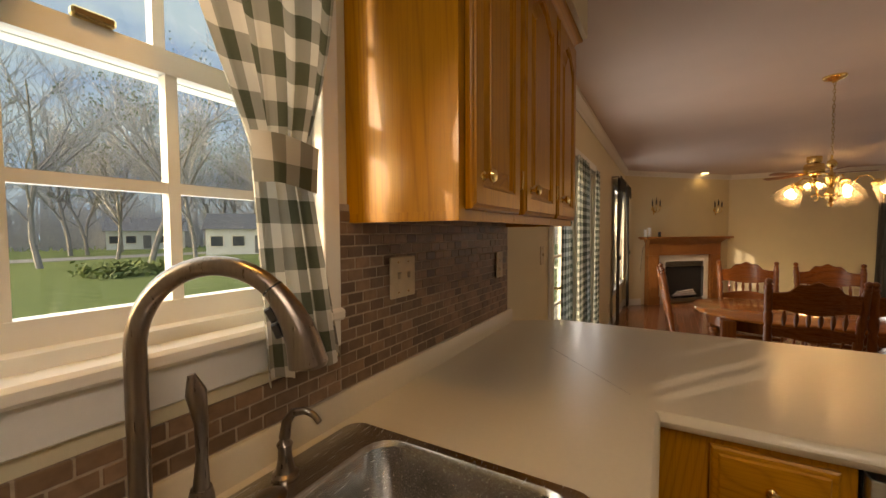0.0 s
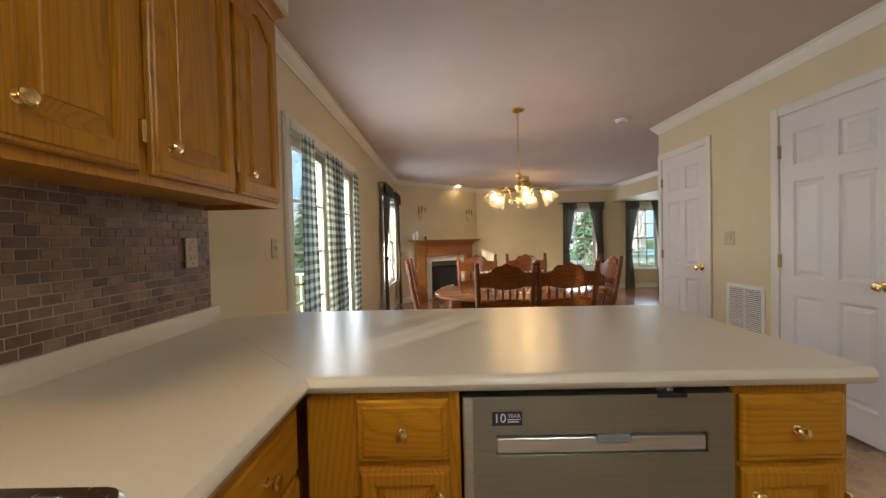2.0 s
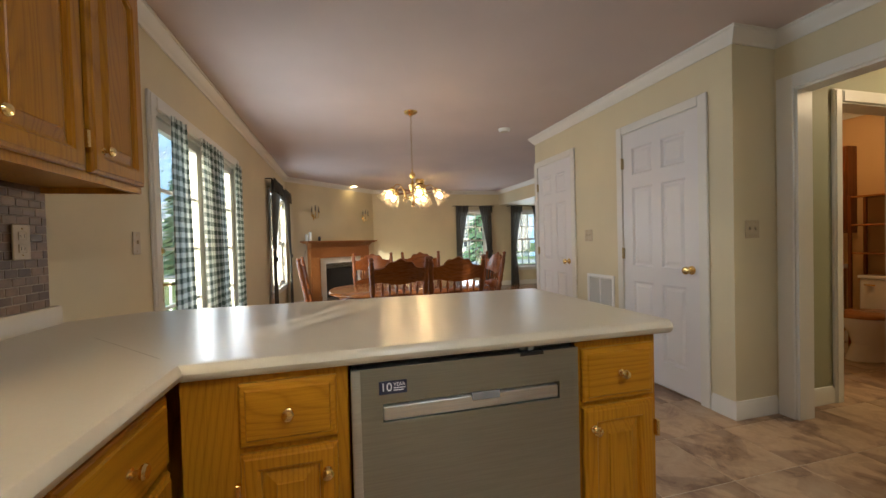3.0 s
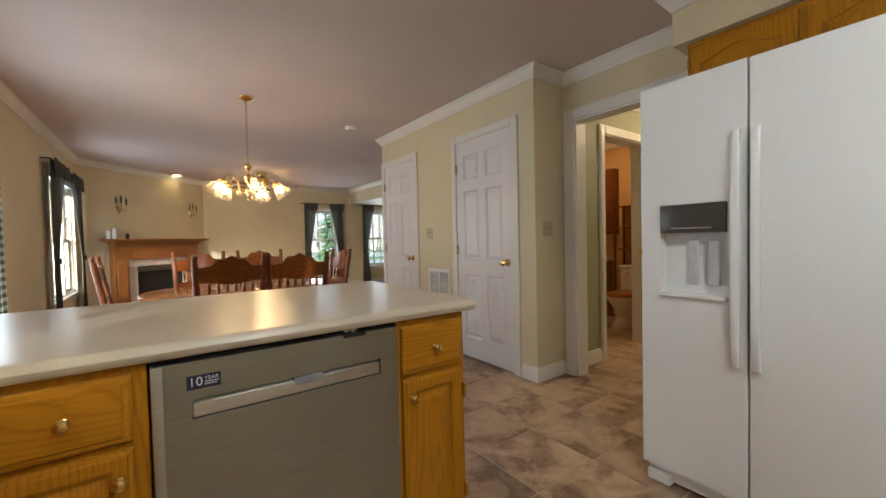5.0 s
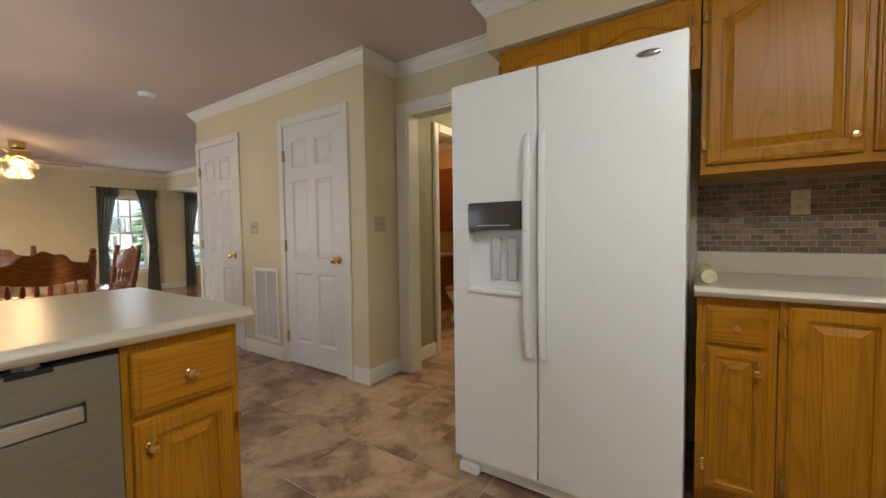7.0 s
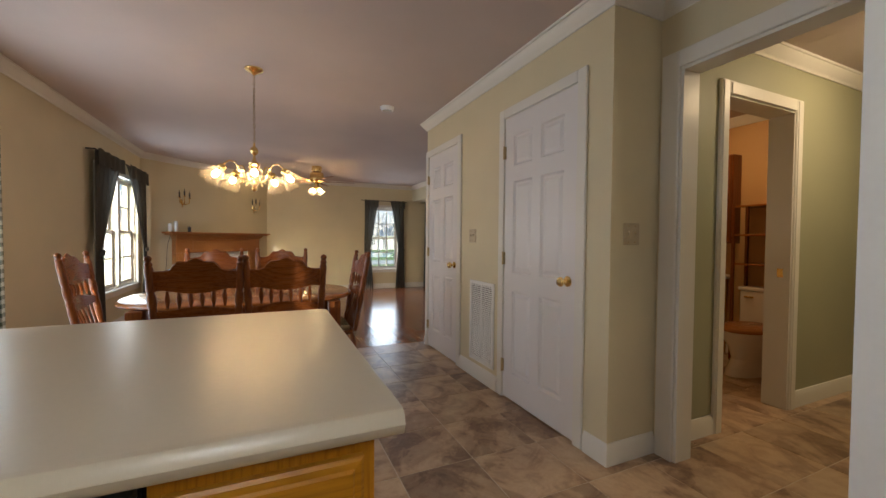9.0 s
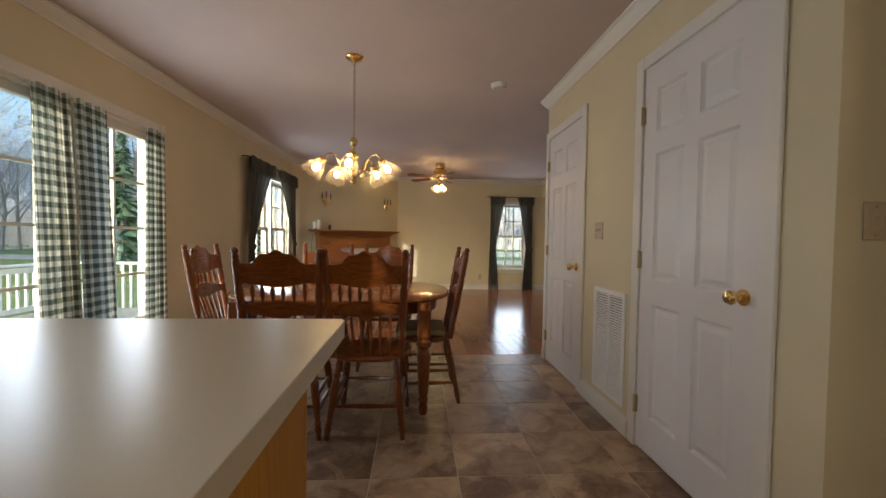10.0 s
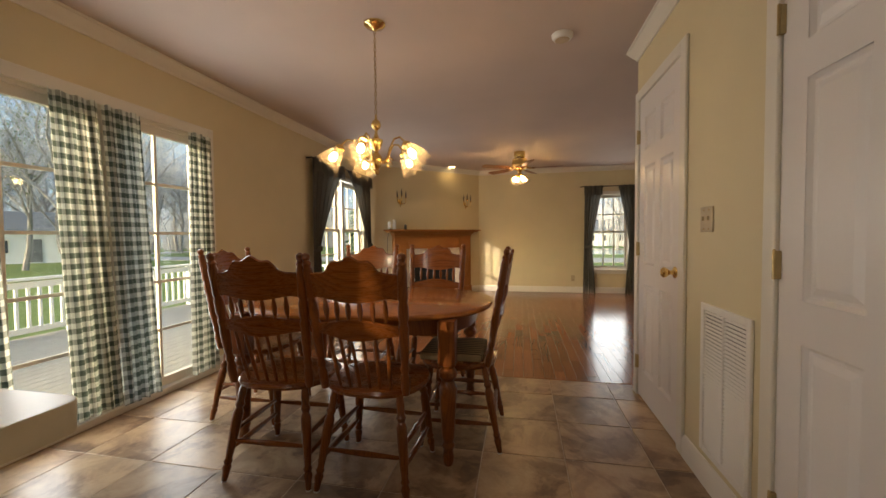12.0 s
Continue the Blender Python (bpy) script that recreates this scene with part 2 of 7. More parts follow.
HINGE = metal("dull_hinge_brass", (0.46, 0.36, 0.19), 0.42)
NICKEL = metal("brushed_nickel_bronze", (0.27, 0.225, 0.19), 0.28, (1, 1, 0.05))
STEEL = metal("brushed_stainless_steel", (0.60, 0.63, 0.61), 0.38, (0.03, 1, 1))
SINKSTEEL = metal("sink_steel", (0.56, 0.55, 0.53), 0.24, (1, 0.05, 1))
DWSTEEL = metal("dark_brushed_stainless", (0.42, 0.455, 0.425), 0.34, (0.03, 1, 1))
BLACK = plain("black_plastic", (0.015, 0.015, 0.016), 0.4)
GAP = plain("dark_gap", (0.02, 0.018, 0.015), 0.8)
IVORY = plain("ivory_plastic", (0.50, 0.41, 0.27), 0.4)
WHITEP = plain("white_enamel", (0.85, 0.87, 0.86), 0.3, noise=60, amount=0.012, rvar=0.012)
VENTW = paint("white_grille_enamel", (0.80, 0.79, 0.76), 0.4, 0.02, 0.02, 0.02)
PORC = plain("white_porcelain", (0.80, 0.78, 0.73), 0.12, noise=4, amount=0.02)
GREYP = plain("dark_grey_dispenser", (0.07, 0.06, 0.05), 0.25)
GLASS = pane_glass("window_glass")
GREEN = cloth("dark_green_cloth", None, (0.056, 0.052, 0.040), through=0.15)
CHECK = cloth("green_gingham", 0.062, (0.05, 0.08, 0.06), (0.78, 0.82, 0.79), 0.62)
CHECKBIG = cloth("green_gingham_wide", 0.088, (0.045, 0.055, 0.028), (0.60, 0.58, 0.52), 0.22)
SHADE = shade_glass("frosted_shade_glass", (0.95, 0.86, 0.70))
BULB = glow("warm_bulb", (1.0, 0.62, 0.27), 27.0)
FANBULB = glow("fan_bulb", (1.0, 0.66, 0.30), 70.0)
DIFFUSER = glow("hall_diffuser", (1.0, 0.72, 0.40), 16.0)
BATHLENS = glow("bath_lens", (1.0, 0.62, 0.26), 10.0)
CANDLE = plain("dark_candle_sleeve", (0.02, 0.02, 0.018), 0.5)
GROUTM = plain("tile_grout", (0.54, 0.45, 0.35), 0.85, noise=60, amount=0.2)
BSGROUT = plain("backsplash_grout", (0.34, 0.28, 0.215), 0.85, noise=80, amount=0.15)
STONEW = plain("white_hearth_tile", (0.72, 0.69, 0.63), 0.35, noise=12)
SOOT = plain("firebox_black", (0.012, 0.012, 0.012), 0.7)


def laminate():
    m = Nodes("speckled_laminate", 0.29)
    v = m.coords()
    c = (0.58, 0.52, 0.40)
    col = m.ramp(m.noise(v, 2.0, 3), [(0.2, scaled(c, 0.98)), (0.8, scaled(c, 1.02))])
    col = m.mix(0.06, col, m.ramp(m.noise(v, 90, 2), [(0.40, scaled(c, 0.8)), (0.62, scaled(c, 1.1))]))
    m.colour(col)
    m.b.inputs["Roughness"].default_value = 0.29
    return m.mat


LAMINATE = laminate()


def slate_tile():
    m = Nodes("slate_look_tile", 0.35)
    v = m.coords((1, 1, 1), 11.0)
    big = m.noise(v, 2.3, 6, 0.6, 0.8)
    patch = m.noise(v, 5.5, 5, 0.65, 1.0)
    fine = m.noise(v, 26, 6, 0.7, 0.4)
    col = m.ramp(big, [(0.36, (0.10, 0.056, 0.036)), (0.465, (0.19, 0.116, 0.076)), (0.505, (0.43, 0.30, 0.19)), (0.60, (0.51, 0.375, 0.24)), (0.72, (0.58, 0.455, 0.315))])
    col = m.mix(0.36, col, m.ramp(patch, [(0.42, (0.15, 0.078, 0.045)), (0.50, (0.41, 0.265, 0.15)), (0.62, (0.56, 0.42, 0.275))]))
    col = m.mix(0.14, col, m.ramp(fine, [(0.32, (0.16, 0.09, 0.06)), (0.6, (0.52, 0.385, 0.26))]))
    m.colour(m.vary(col, 0.16))
    m.rough(fine, 0.24, 0.42)
    m.bump(fine, 0.2, 0.003)
    return m.mat


SLATE = slate_tile()


def mosaic_tile():
    m = Nodes("brown_mosaic_tile", 0.3)
    v = m.coords((1, 1, 1), 5.0)
    f = m.noise(v, 30, 4)
    col = m.ramp(f, [(0.3, (0.132, 0.080, 0.046)), (0.7, (0.205, 0.130, 0.080))])
    g = m.n("ShaderNodeNewGeometry")
    o = m.n("ShaderNodeObjectInfo")
    ad = m.n("ShaderNodeMath", operation="ADD")
    m.l(o.outputs["Random"], ad.inputs[0])
    m.l(g.outputs["Random Per Island"], ad.inputs[1])
    fr = m.n("ShaderNodeMath", operation="FRACT")
    m.l(ad.outputs[0], fr.inputs[0])
    mr = m.n("ShaderNodeMapRange")
    mr.inputs[3].default_value, mr.inputs[4].default_value = 0.55, 1.45
    m.l(fr.outputs[0], mr.inputs[0])
    h = m.n("ShaderNodeHueSaturation")
    m.l(mr.outputs[0], h.inputs["Value"])
    m.l(col, h.inputs["Color"])
    m.colour(h.outputs[0])
    m.rough(f, 0.34, 0.52)
    m.bump(f, 0.1, 0.002)
    return m.mat


MOSAIC = mosaic_tile()


def grass():
    m = Nodes("lawn_grass", 0.9, spec=0.1)
    v = m.coords()
    col = m.ramp(m.noise(v, 0.12, 4), [(0.3, (0.12, 0.165, 0.06)), (0.7, (0.19, 0.235, 0.09))])
    col = m.mix(0.4, col, m.ramp(m.noise(v, 3.5, 5), [(0.3, (0.09, 0.135, 0.04)), (0.7, (0.24, 0.28, 0.11))]))
    m.colour(col)
    m.bump(m.noise(v, 20, 4), 0.6, 0.05)
    return m.mat


GRASS = grass()
BARK = plain("grey_bark", (0.27, 0.25, 0.245), 0.9, noise=8, amount=0.3)
# paler than the bark: haze over the distant trees is put into this colour
TWIG = plain("hazed_twigs", (0.42, 0.40, 0.41), 0.9, noise=5, amount=0.25)
BUD = plain("spring_leaves", (0.12, 0.16, 0.05), 0.8, noise=3, amount=0.4)
FIR = plain("fir_needles", (0.06, 0.12, 0.06), 0.8, noise=5, amount=0.5)
DECKW = wood("weathered_deck", (0.40, 0.37, 0.33), (0.28, 0.25, 0.22), "y", 0.7)
RAILW = paint("white_rail_paint", (0.74, 0.74, 0.72), 0.5)
SIDING = paint("white_siding", (0.72, 0.74, 0.76), 0.6)
ROOFM = plain("grey_shingles", (0.16, 0.17, 0.19), 0.9, noise=3, amount=0.25)
ASPHALT = plain("pale_road", (0.30, 0.29, 0.28), 0.9, noise=2, amount=0.15)

# ---- mesh helpers ----


def mesh_object(name, bm, material, smooth=True):
    me = bpy.data.meshes.new(name)
    bm.normal_update()
    bm.to_mesh(me)
    bm.free()
    me.materials.append(material)
    if smooth and len(me.polygons):
        me.shade_smooth()
        me.set_sharp_from_angle(angle=math.radians(35))
    return new(name, me)


def part(name, bm, material, parent, label="", smooth=True):
    ob = mesh_object(name, bm, material, smooth)
    ob.parent = parent
    if parent.parent is None:
        ob.matrix_parent_inverse = parent.matrix_basis.inverted()
    if label:
        tagged(ob, label)
    return ob


def thing(name, label, category, at=(0, 0, 0), group="", kind=""):
    ob = new(name)
    ob.matrix_basis = Matrix.Translation(at)
    ob.empty_display_size = 0.1
    return tagged(ob, label, category, group, kind)


def structure(name, bm, material, label, category, smooth=False):
    return tagged(mesh_object(name, bm, material, smooth), label, category, "", "structure")


def box(bm, x0, x1, y0, y1, z0, z1, bevel=0.0, seg=1, m=None):
    x0, x1, y0, y1, z0, z1 = min(x0, x1), max(x0, x1), min(y0, y1), max(y0, y1), min(z0, z1), max(z0, z1)
    r = bmesh.ops.create_cube(bm, size=1, matrix=Matrix.Translation(((x0 + x1) / 2, (y0 + y1) / 2, (z0 + z1) / 2)) @ Matrix.Diagonal((x1 - x0, y1 - y0, z1 - z0, 1)))
    vs = r["verts"]
    if bevel:
        es = list({e for v in vs for e in v.link_edges})
        res = bmesh.ops.bevel(bm, geom=es, offset=bevel, segments=seg, affect="EDGES", profile=0.6)
        vs = list({v for f in res["faces"] for v in f.verts} | {v for v in vs if v.is_valid})
        vs = list({w for v in vs for f in v.link_faces for w in f.verts})
    if m is not None:
        bmesh.ops.transform(bm, matrix=m, verts=vs)
    return bm


def B(*a, **k):
    return box(bmesh.new(), *a, **k)


def lathe(bm, profile, seg=12, m=None, cap=True):
    """Turn (radius, height) pairs about z."""
    m = m or Matrix.Identity(4)
    rings = []
    for r, z in profile:
        rings.append([bm.verts.new(m @ Vector((max(r, 0.0004) * math.cos(2 * math.pi * i / seg), max(r, 0.0004) * math.sin(2 * math.pi * i / seg), z))) for i in range(seg)])
    for a, b in zip(rings, rings[1:]):
        for i in range(seg):
            bm.faces.new((a[i], a[(i + 1) % seg], b[(i + 1) % seg], b[i]))
    if cap:
        bm.faces.new(list(reversed(rings[0])))
        bm.faces.new(rings[-1])
    return bm


def between(a, b):
    """A pose whose z axis runs from a to b."""
    a, b = Vector(a), Vector(b)
    return Matrix.Translation(a) @ (b - a).to_track_quat("Z", "Y").to_matrix().to_4x4()


def turned(bm, a, b, profile, seg=10):
    """A turned stick from a to b; profile heights run 0..1."""
    length = (Vector(b) - Vector(a)).length
    return lathe(bm, [(r, z * length) for r, z in profile], seg, between(a, b))


def tube(bm, pts, radius, seg=8, cap=True):
    pts = [Vector(p) for p in pts]
    radii = radius if isinstance(radius, (list, tuple)) else [radius] * len(pts)
    rings, up = [], None
    for i, p in enumerate(pts):
        d = (pts[min(i + 1, len(pts) - 1)] - pts[max(i - 1, 0)]).normalized()
        if up is None:
            up = d.orthogonal().normalized()
        up = (up - d * up.dot(d)).normalized()
        side = d.cross(up)
        rings.append([bm.verts.new(p + radii[i] * (math.cos(2 * math.pi * k / seg) * up + math.sin(2 * math.pi * k / seg) * side)) for k in range(seg)])
    for a, b in zip(rings, rings[1:]):
        for k in range(seg):
            bm.faces.new((a[k], a[(k + 1) % seg], b[(k + 1) % seg], b[k]))
    if cap:
        bm.faces.new(list(reversed(rings[0])))
        bm.faces.new(rings[-1])
    return bm


def prism(bm, poly, z0, z1, m=None):
    """A flat outline (x, y) drawn out from z0 to z1."""
    m = m or Matrix.Identity(4)
    a = [bm.verts.new(m @ Vector((x, y, z0))) for x, y in poly]
    b = [bm.verts.new(m @ Vector((x, y, z1))) for x, y in poly]
    n = len(poly)
    fs = [bm.faces.new(a), bm.faces.new(b)]
    for i in range(n):
        fs.append(bm.faces.new((a[i], a[(i + 1) % n], b[(i + 1) % n], b[i])))
    bmesh.ops.recalc_face_normals(bm, faces=fs)
    return bm


def sweep(bm, path, profile, closed=False):
    """Draw a profile of (offset to the right of the way, z) along a plan path, with mitred corners."""
    pts = [Vector((x, y)) for x, y in path]
    n, rows = len(pts), []
    for i, p in enumerate(pts):
        d0 = (p - pts[i - 1]).normalized() if (i or closed) else (pts[1] - p).normalized()
        d1 = (pts[(i + 1) % n] - p).normalized() if (i < n - 1 or closed) else d0
        n0, n1 = Vector((d0.y, -d0.x)), Vector((d1.y, -d1.x))
        mit = (n0 + n1).normalized()
        mit = mit / max(0.3, mit.dot(n0))
        rows.append([bm.verts.new((p.x + mit.x * o, p.y + mit.y * o, z)) for o, z in profile])
    k, fs = len(profile), []
    for a, b in zip(rows, rows[1:] + ([rows[0]] if closed else [])):
        for j in range(k):
            fs.append(bm.faces.new((a[j], a[(j + 1) % k], b[(j + 1) % k], b[j])))
    if not closed:
        fs += [bm.faces.new(rows[0]), bm.faces.new(rows[-1])]
    bmesh.ops.recalc_face_normals(bm, faces=fs)
    return bm


def wall(name, axis, p0, p1, s0, s1, z0, z1, holes, material, label):
    """A wall p0..p1 thick, s0..s1 long, with rectangular openings (a, b, low, high)."""
    bm = bmesh.new()

    def put(a, b, lo, hi):
        if b - a > 1e-4 and hi - lo > 1e-4:
            box(bm, p0, p1, a, b, lo, hi) if axis == "x" else box(bm, a, b, p0, p1, lo, hi)

    s = s0
    for a, b, lo, hi in sorted(holes):
        put(s, a, z0, z1)
        put(a, b, z0, lo)
        put(a, b, hi, z1)
        s = b
    put(s, s1, z0, z1)
    return structure(name, bm, material, label, "wall")


# ---- the shell ----
H = 2.44
XW, XP, XE, YN, YS, YR = 0.72, 4.09, 4.44, 10.12, -1.6, 2.685
WIN_K = (0.60, 1.32, 1.175, 2.08)
DOOR_G = (3.29, 4.99, 0.03, 1.96)
WIN_W = (6.78, 8.22, 0.50, 1.95)
WIN_A = (4.60, 5.29, 0.46, 1.90)
WIN_B = (6.08, 6.77, 0.46, 1.90)

wall("wall_west", "x", 0.56, XW, YS, 10.3, -0.1, H + 0.1, [WIN_K, DOOR_G, WIN_W], WALL, "cream painted wall with window and patio door openings")
wall("wall_north", "y", YN, 10.28, XW, 9.0, -0.1, H + 0.1, [WIN_A, WIN_B], WALL, "cream painted end wall with two window openings")
wall("wall_pantry", "x", XP, XP + 0.11, YR, 5.21, -0.02, H + 0.05, [(2.915, 3.66, -0.02, 2.045), (4.43, 5.145, -0.02, 2.045)], WALL, "cream painted wall with two closet doors")
wall("wall_pantry_back", "x", 4.78, 4.9, YR + 0.12, 5.21, -0.02, H + 0.05, [], WALL, "plain wall behind the closets")
wall("wall_return", "y", YR, YR + 0.12, XP + 0.11, 4.56, -0.02, H + 0.05, [], WALL, "short cream return wall with a light switch")
wall("wall_kitchen_east", "x", XE, 4.56, YS, YR, -0.1, H + 0.1, [(1.70, 2.57, -0.02, 2.06)], WALL, "cream kitchen wall with a cased opening")
wall("wall_south", "y", YS - 0.12, YS, 0.56, 4.6, -0.1, H + 0.1, [], WALL, "plain cream end wall of the kitchen")
wall("wall_closet_north", "y", 5.21 - 0.11, 5.21, XP + 0.11, 9.0, -0.02, H + 0.05, [], WALL, "cream wall behind the closets")
wall("wall_living_east", "x", 8.9, 9.02, 5.21, YN, -0.02, H + 0.05, [], WALL, "plain cream wall of the living room")
wall("wall_hall_north", "y", YR, YR + 0.12, 4.56, 8.0, -0.02, H + 0.05, [(5.02, 5.78, -0.02, 2.06)], SAGE, "sage green hallway wall with a bathroom door opening")
wall("wall_hall_east", "x", 8.0, 8.1, 1.0, YR + 0.12, -0.02, H + 0.05, [], SAGE, "plain sage hallway wall")
wall("wall_hall_south", "y", 0.95, 1.05, 4.56, 8.1, -0.02, H + 0.05, [], SAGE, "plain sage hallway wall")
wall("wall_bath_east", "x", 6.90, 7.0, YR + 0.12, 4.6, -0.02, H + 0.05, [], TAN, "tan bathroom wall behind the toilet")
wall("wall_bath_north", "y", 4.5, 4.6, 4.9, 6.9, -0.02, H + 0.05, [], TAN, "tan bathroom wall")
wall("wall_bath_inner", "y", YR + 0.122, YR + 0.13, 4.9, 6.9, -0.02, H, [(5.02, 5.78, -0.02, 2.06)], TAN, "tan bathroom side of the doorway wall")

# corner fireplace wall, set across the corner
D0, D1 = Vector((0.72, 8.40)), Vector((2.44, 10.12))
structure("wall_fireplace", prism(bmesh.new(), [(0.72, 8.40), (2.44, 10.12), (0.72, 10.12)], -0.02, H + 0.05), WALL, "cream corner wall above the fireplace", "wall")

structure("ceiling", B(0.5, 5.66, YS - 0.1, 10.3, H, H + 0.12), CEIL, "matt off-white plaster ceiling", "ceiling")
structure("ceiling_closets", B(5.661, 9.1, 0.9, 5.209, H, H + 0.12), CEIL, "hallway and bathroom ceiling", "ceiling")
structure("ceiling_low", B(5.661, 9.1, 5.211, 10.3, 2.075, H + 0.12), WALL, "lower boxed ceiling of the side bay", "ceiling")
structure("soffit_west", B(XW, 1.075, YS, 2.47, 2.165, H), WALL, "boxed soffit above the wall cabinets", "soffit")
structure("soffit_east", B(4.07, XE, YS, 1.68, 2.165, H), WALL, "boxed soffit above the refrigerator cabinets", "soffit")

CROWN = [(0, 2.350), (0.010, 2.350), (0.013, 2.362), (0.020, 2.370), (0.030, 2.380), (0.040, 2.396), (0.054, 2.414), (0.056, 2.422), (0.064, 2.425), (0.064, H), (0, H)]
crown = sweep(bmesh.new(), [(XW, 2.47), (XW, 8.40), (2.44, YN), (5.66, YN), (5.66, 5.21), (XP, 5.21), (XP, YR), (XE, YR), (XE, 1.68), (4.07, 1.68), (4.07, YS)], CROWN)
structure("crown_moulding", crown, TRIM, "white painted crown moulding", "moulding", True)
structure("crown_hall", sweep(bmesh.new(), [(4.56, YR), (8.0, YR), (8.0, 1.05)], CROWN), TRIM, "white crown moulding in the hallway", "moulding", True)
structure("crown_bath", sweep(bmesh.new(), [(4.9, 4.5), (6.9, 4.5), (6.9, YR + 0.13)], CROWN), TRIM, "white crown moulding in the bathroom", "moulding", True)

BASE = [(0, 0.0), (0.016, 0.0), (0.016, 0.085), (0.010, 0.10), (0.006, 0.112), (0, 0.115)]
base = bmesh.new()
for run in ([(XW, 2.70), (XW, 3.20)], [(XW, 5.08), (XW, 8.40), (0.72 + 0.27, 8.67)], [(2.25, 9.93), (2.44, YN), (5.66, YN), (8.9, YN)], [(XP, 5.21), (XP, 5.215)], [(8.9, 5.21), (XP, 5.21), (XP, 5.19)],
            [(XP, 4.36), (XP, 3.735)], [(XP, 2.84), (XP, YR), (4.43, YR)], [(4.575, YR), (4.95, YR)], [(5.85, YR), (8.0, YR)], [(4.9, 4.5), (6.9, 4.5), (6.9, YR + 0.13)]):
    sweep(base, run, BASE)
structure("baseboard", base, TRIM, "white painted baseboard", "baseboard", True)

# floors: mortar bed and subfloor, pieces are laid at the end of the file
structure("floor", B(0.56, 9.02, YS, 10.28, -0.12, -0.0022), GROUTM, "grouted floor bed under tiles and planks", "floor")

# ---- joinery kinds ----


def arch_loop(x0, x1, z0, z1, rise, n=8):
    """Outline with an arched (cathedral) top; rise 0 gives a square one."""
    pts = [(x0, z0), (x1, z0)]
    for i in range(n + 1):
        s = i / n
        x = x1 + (x0 - x1) * s
        k = math.sin(math.pi * s) ** 1.6 if 0 < s < 1 else 0
        pts.append((x, z1 - rise + rise * k))
    return pts


def panel_front(w, h, t=0.02, rise=0.0, stile=0.055, m=None):
    """A framed door front w by h standing in x-z, face towards -y, back at y = t; raised and fielded panel."""
    bm = bmesh.new()
    m = m or Matrix.Identity(4)
    n = 8

    def loop(inset, y, r):
        return [bm.verts.new(m @ Vector((x, y, z))) for x, z in arch_loop(inset, w - inset, inset, h - inset, r, n)]

    def rect(inset, y):
        src = arch_loop(inset, w - inset, inset, h - inset, 0, n)
        return [bm.verts.new(m @ Vector((x, y, z))) for x, z in src]

    loops = [rect(0, t), rect(0, 0.009), rect(0.003, 0.005), rect(0.009, 0.0035), rect(0.012, 0.0), loop(stile - 0.008, 0.0, rise), loop(stile - 0.004, 0.003, rise), loop(stile, 0.004, rise), loop(stile + 0.002, 0.013, rise), loop(stile + 0.008, 0.013, rise), loop(stile + 0.034, 0.004, rise), loop(stile + 0.036, 0.001, rise)]
    fs = []
    for a, b in zip(loops, loops[1:]):
        k = len(a)
        for i in range(k):
            fs.append(bm.faces.new((a[i], a[(i + 1) % k], b[(i + 1) % k], b[i])))
    fs.append(bm.faces.new(loops[-1]))
    fs.append(bm.faces.new(list(reversed(loops[0]))))
    bmesh.ops.recalc_face_normals(bm, faces=fs)
    return bm


def slab_front(w, h, t=0.02, m=None):
    """A drawer front with a moulded edge."""
    bm = bmesh.new()
    m = m or Matrix.Identity(4)
    loops = []
    for inset, y in ((0, t), (0, 0.009), (0.005, 0.005), (0.014, 0.004), (0.018, 0.0)):
        loops.append([bm.verts.new(m @ Vector(p)) for p in ((inset, y, inset), (w - inset, y, inset), (w - inset, y, h - inset), (inset, y, h - inset))])
    fs = []
    for a, b in zip(loops, loops[1:]):
        for i in range(4):
            fs.append(bm.faces.new((a[i], a[(i + 1) % 4], b[(i + 1) % 4], b[i])))
    fs += [bm.faces.new(loops[-1]), bm.faces.new(list(reversed(loops[0])))]
    bmesh.ops.recalc_face_normals(bm, faces=fs)
    return bm


def knob_mesh(at, out, r=0.015):
    bm = bmesh.new()
    return lathe(bm, [(r * 0.75, 0), (r * 0.7, 0.003), (r * 0.36, 0.006), (r * 0.36, 0.013), (r * 0.85, 0.018), (r, 0.023), (r * 0.8, 0.028), (r * 0.3, 0.03)], 12, between(at, Vector(at) + Vector(out)))


def face(side, u, d, z):
    """Pose of a front: side 'south' faces -y, 'east' faces +x, 'west' faces -x; u is its lower left corner along the wall."""
    return {"south": pose(u, d, z), "east": pose(d, u, z, 0, 0, 90), "west": pose(d, u, z, 0, 0, -90)}[side]


OUT = {"south": Vector((0, -1, 0)), "east": Vector((1, 0, 0)), "west": Vector((-1, 0, 0))}


def front(parent, kind, side, u, d, z, w, h, rise=0.0, knob=None, hinge=None, grain=None):
    """A cabinet door or drawer under parent, with its knob and hinges as sub-parts. knob and hinge are (across, up)."""
    m = face(side, u, d, z)
    bm = slab_front(w, h, 0.02, m) if kind == "drawer" else panel_front(w, h, 0.02, rise, min(0.055, w * 0.2), m)
    ob = part(kind, bm, grain or OAK, parent, smooth=False)
    if knob:
        at = m @ Vector((knob[0], 0.0, knob[1]))
        part("knob", knob_mesh(at, OUT[side]), BRASS, ob, "polished brass knob")
    if hinge is not None:
        for zz in (0.09, h - 0.09):
            hb = box(bmesh.new(), hinge - 0.006, hinge + 0.006, -0.004, 0.012, zz - 0.025, zz + 0.025, 0.002)
            bmesh.ops.transform(hb, matrix=m, verts=hb.verts)
            part("hinge", hb, BRASS, ob, "small brass hinge")
    return ob


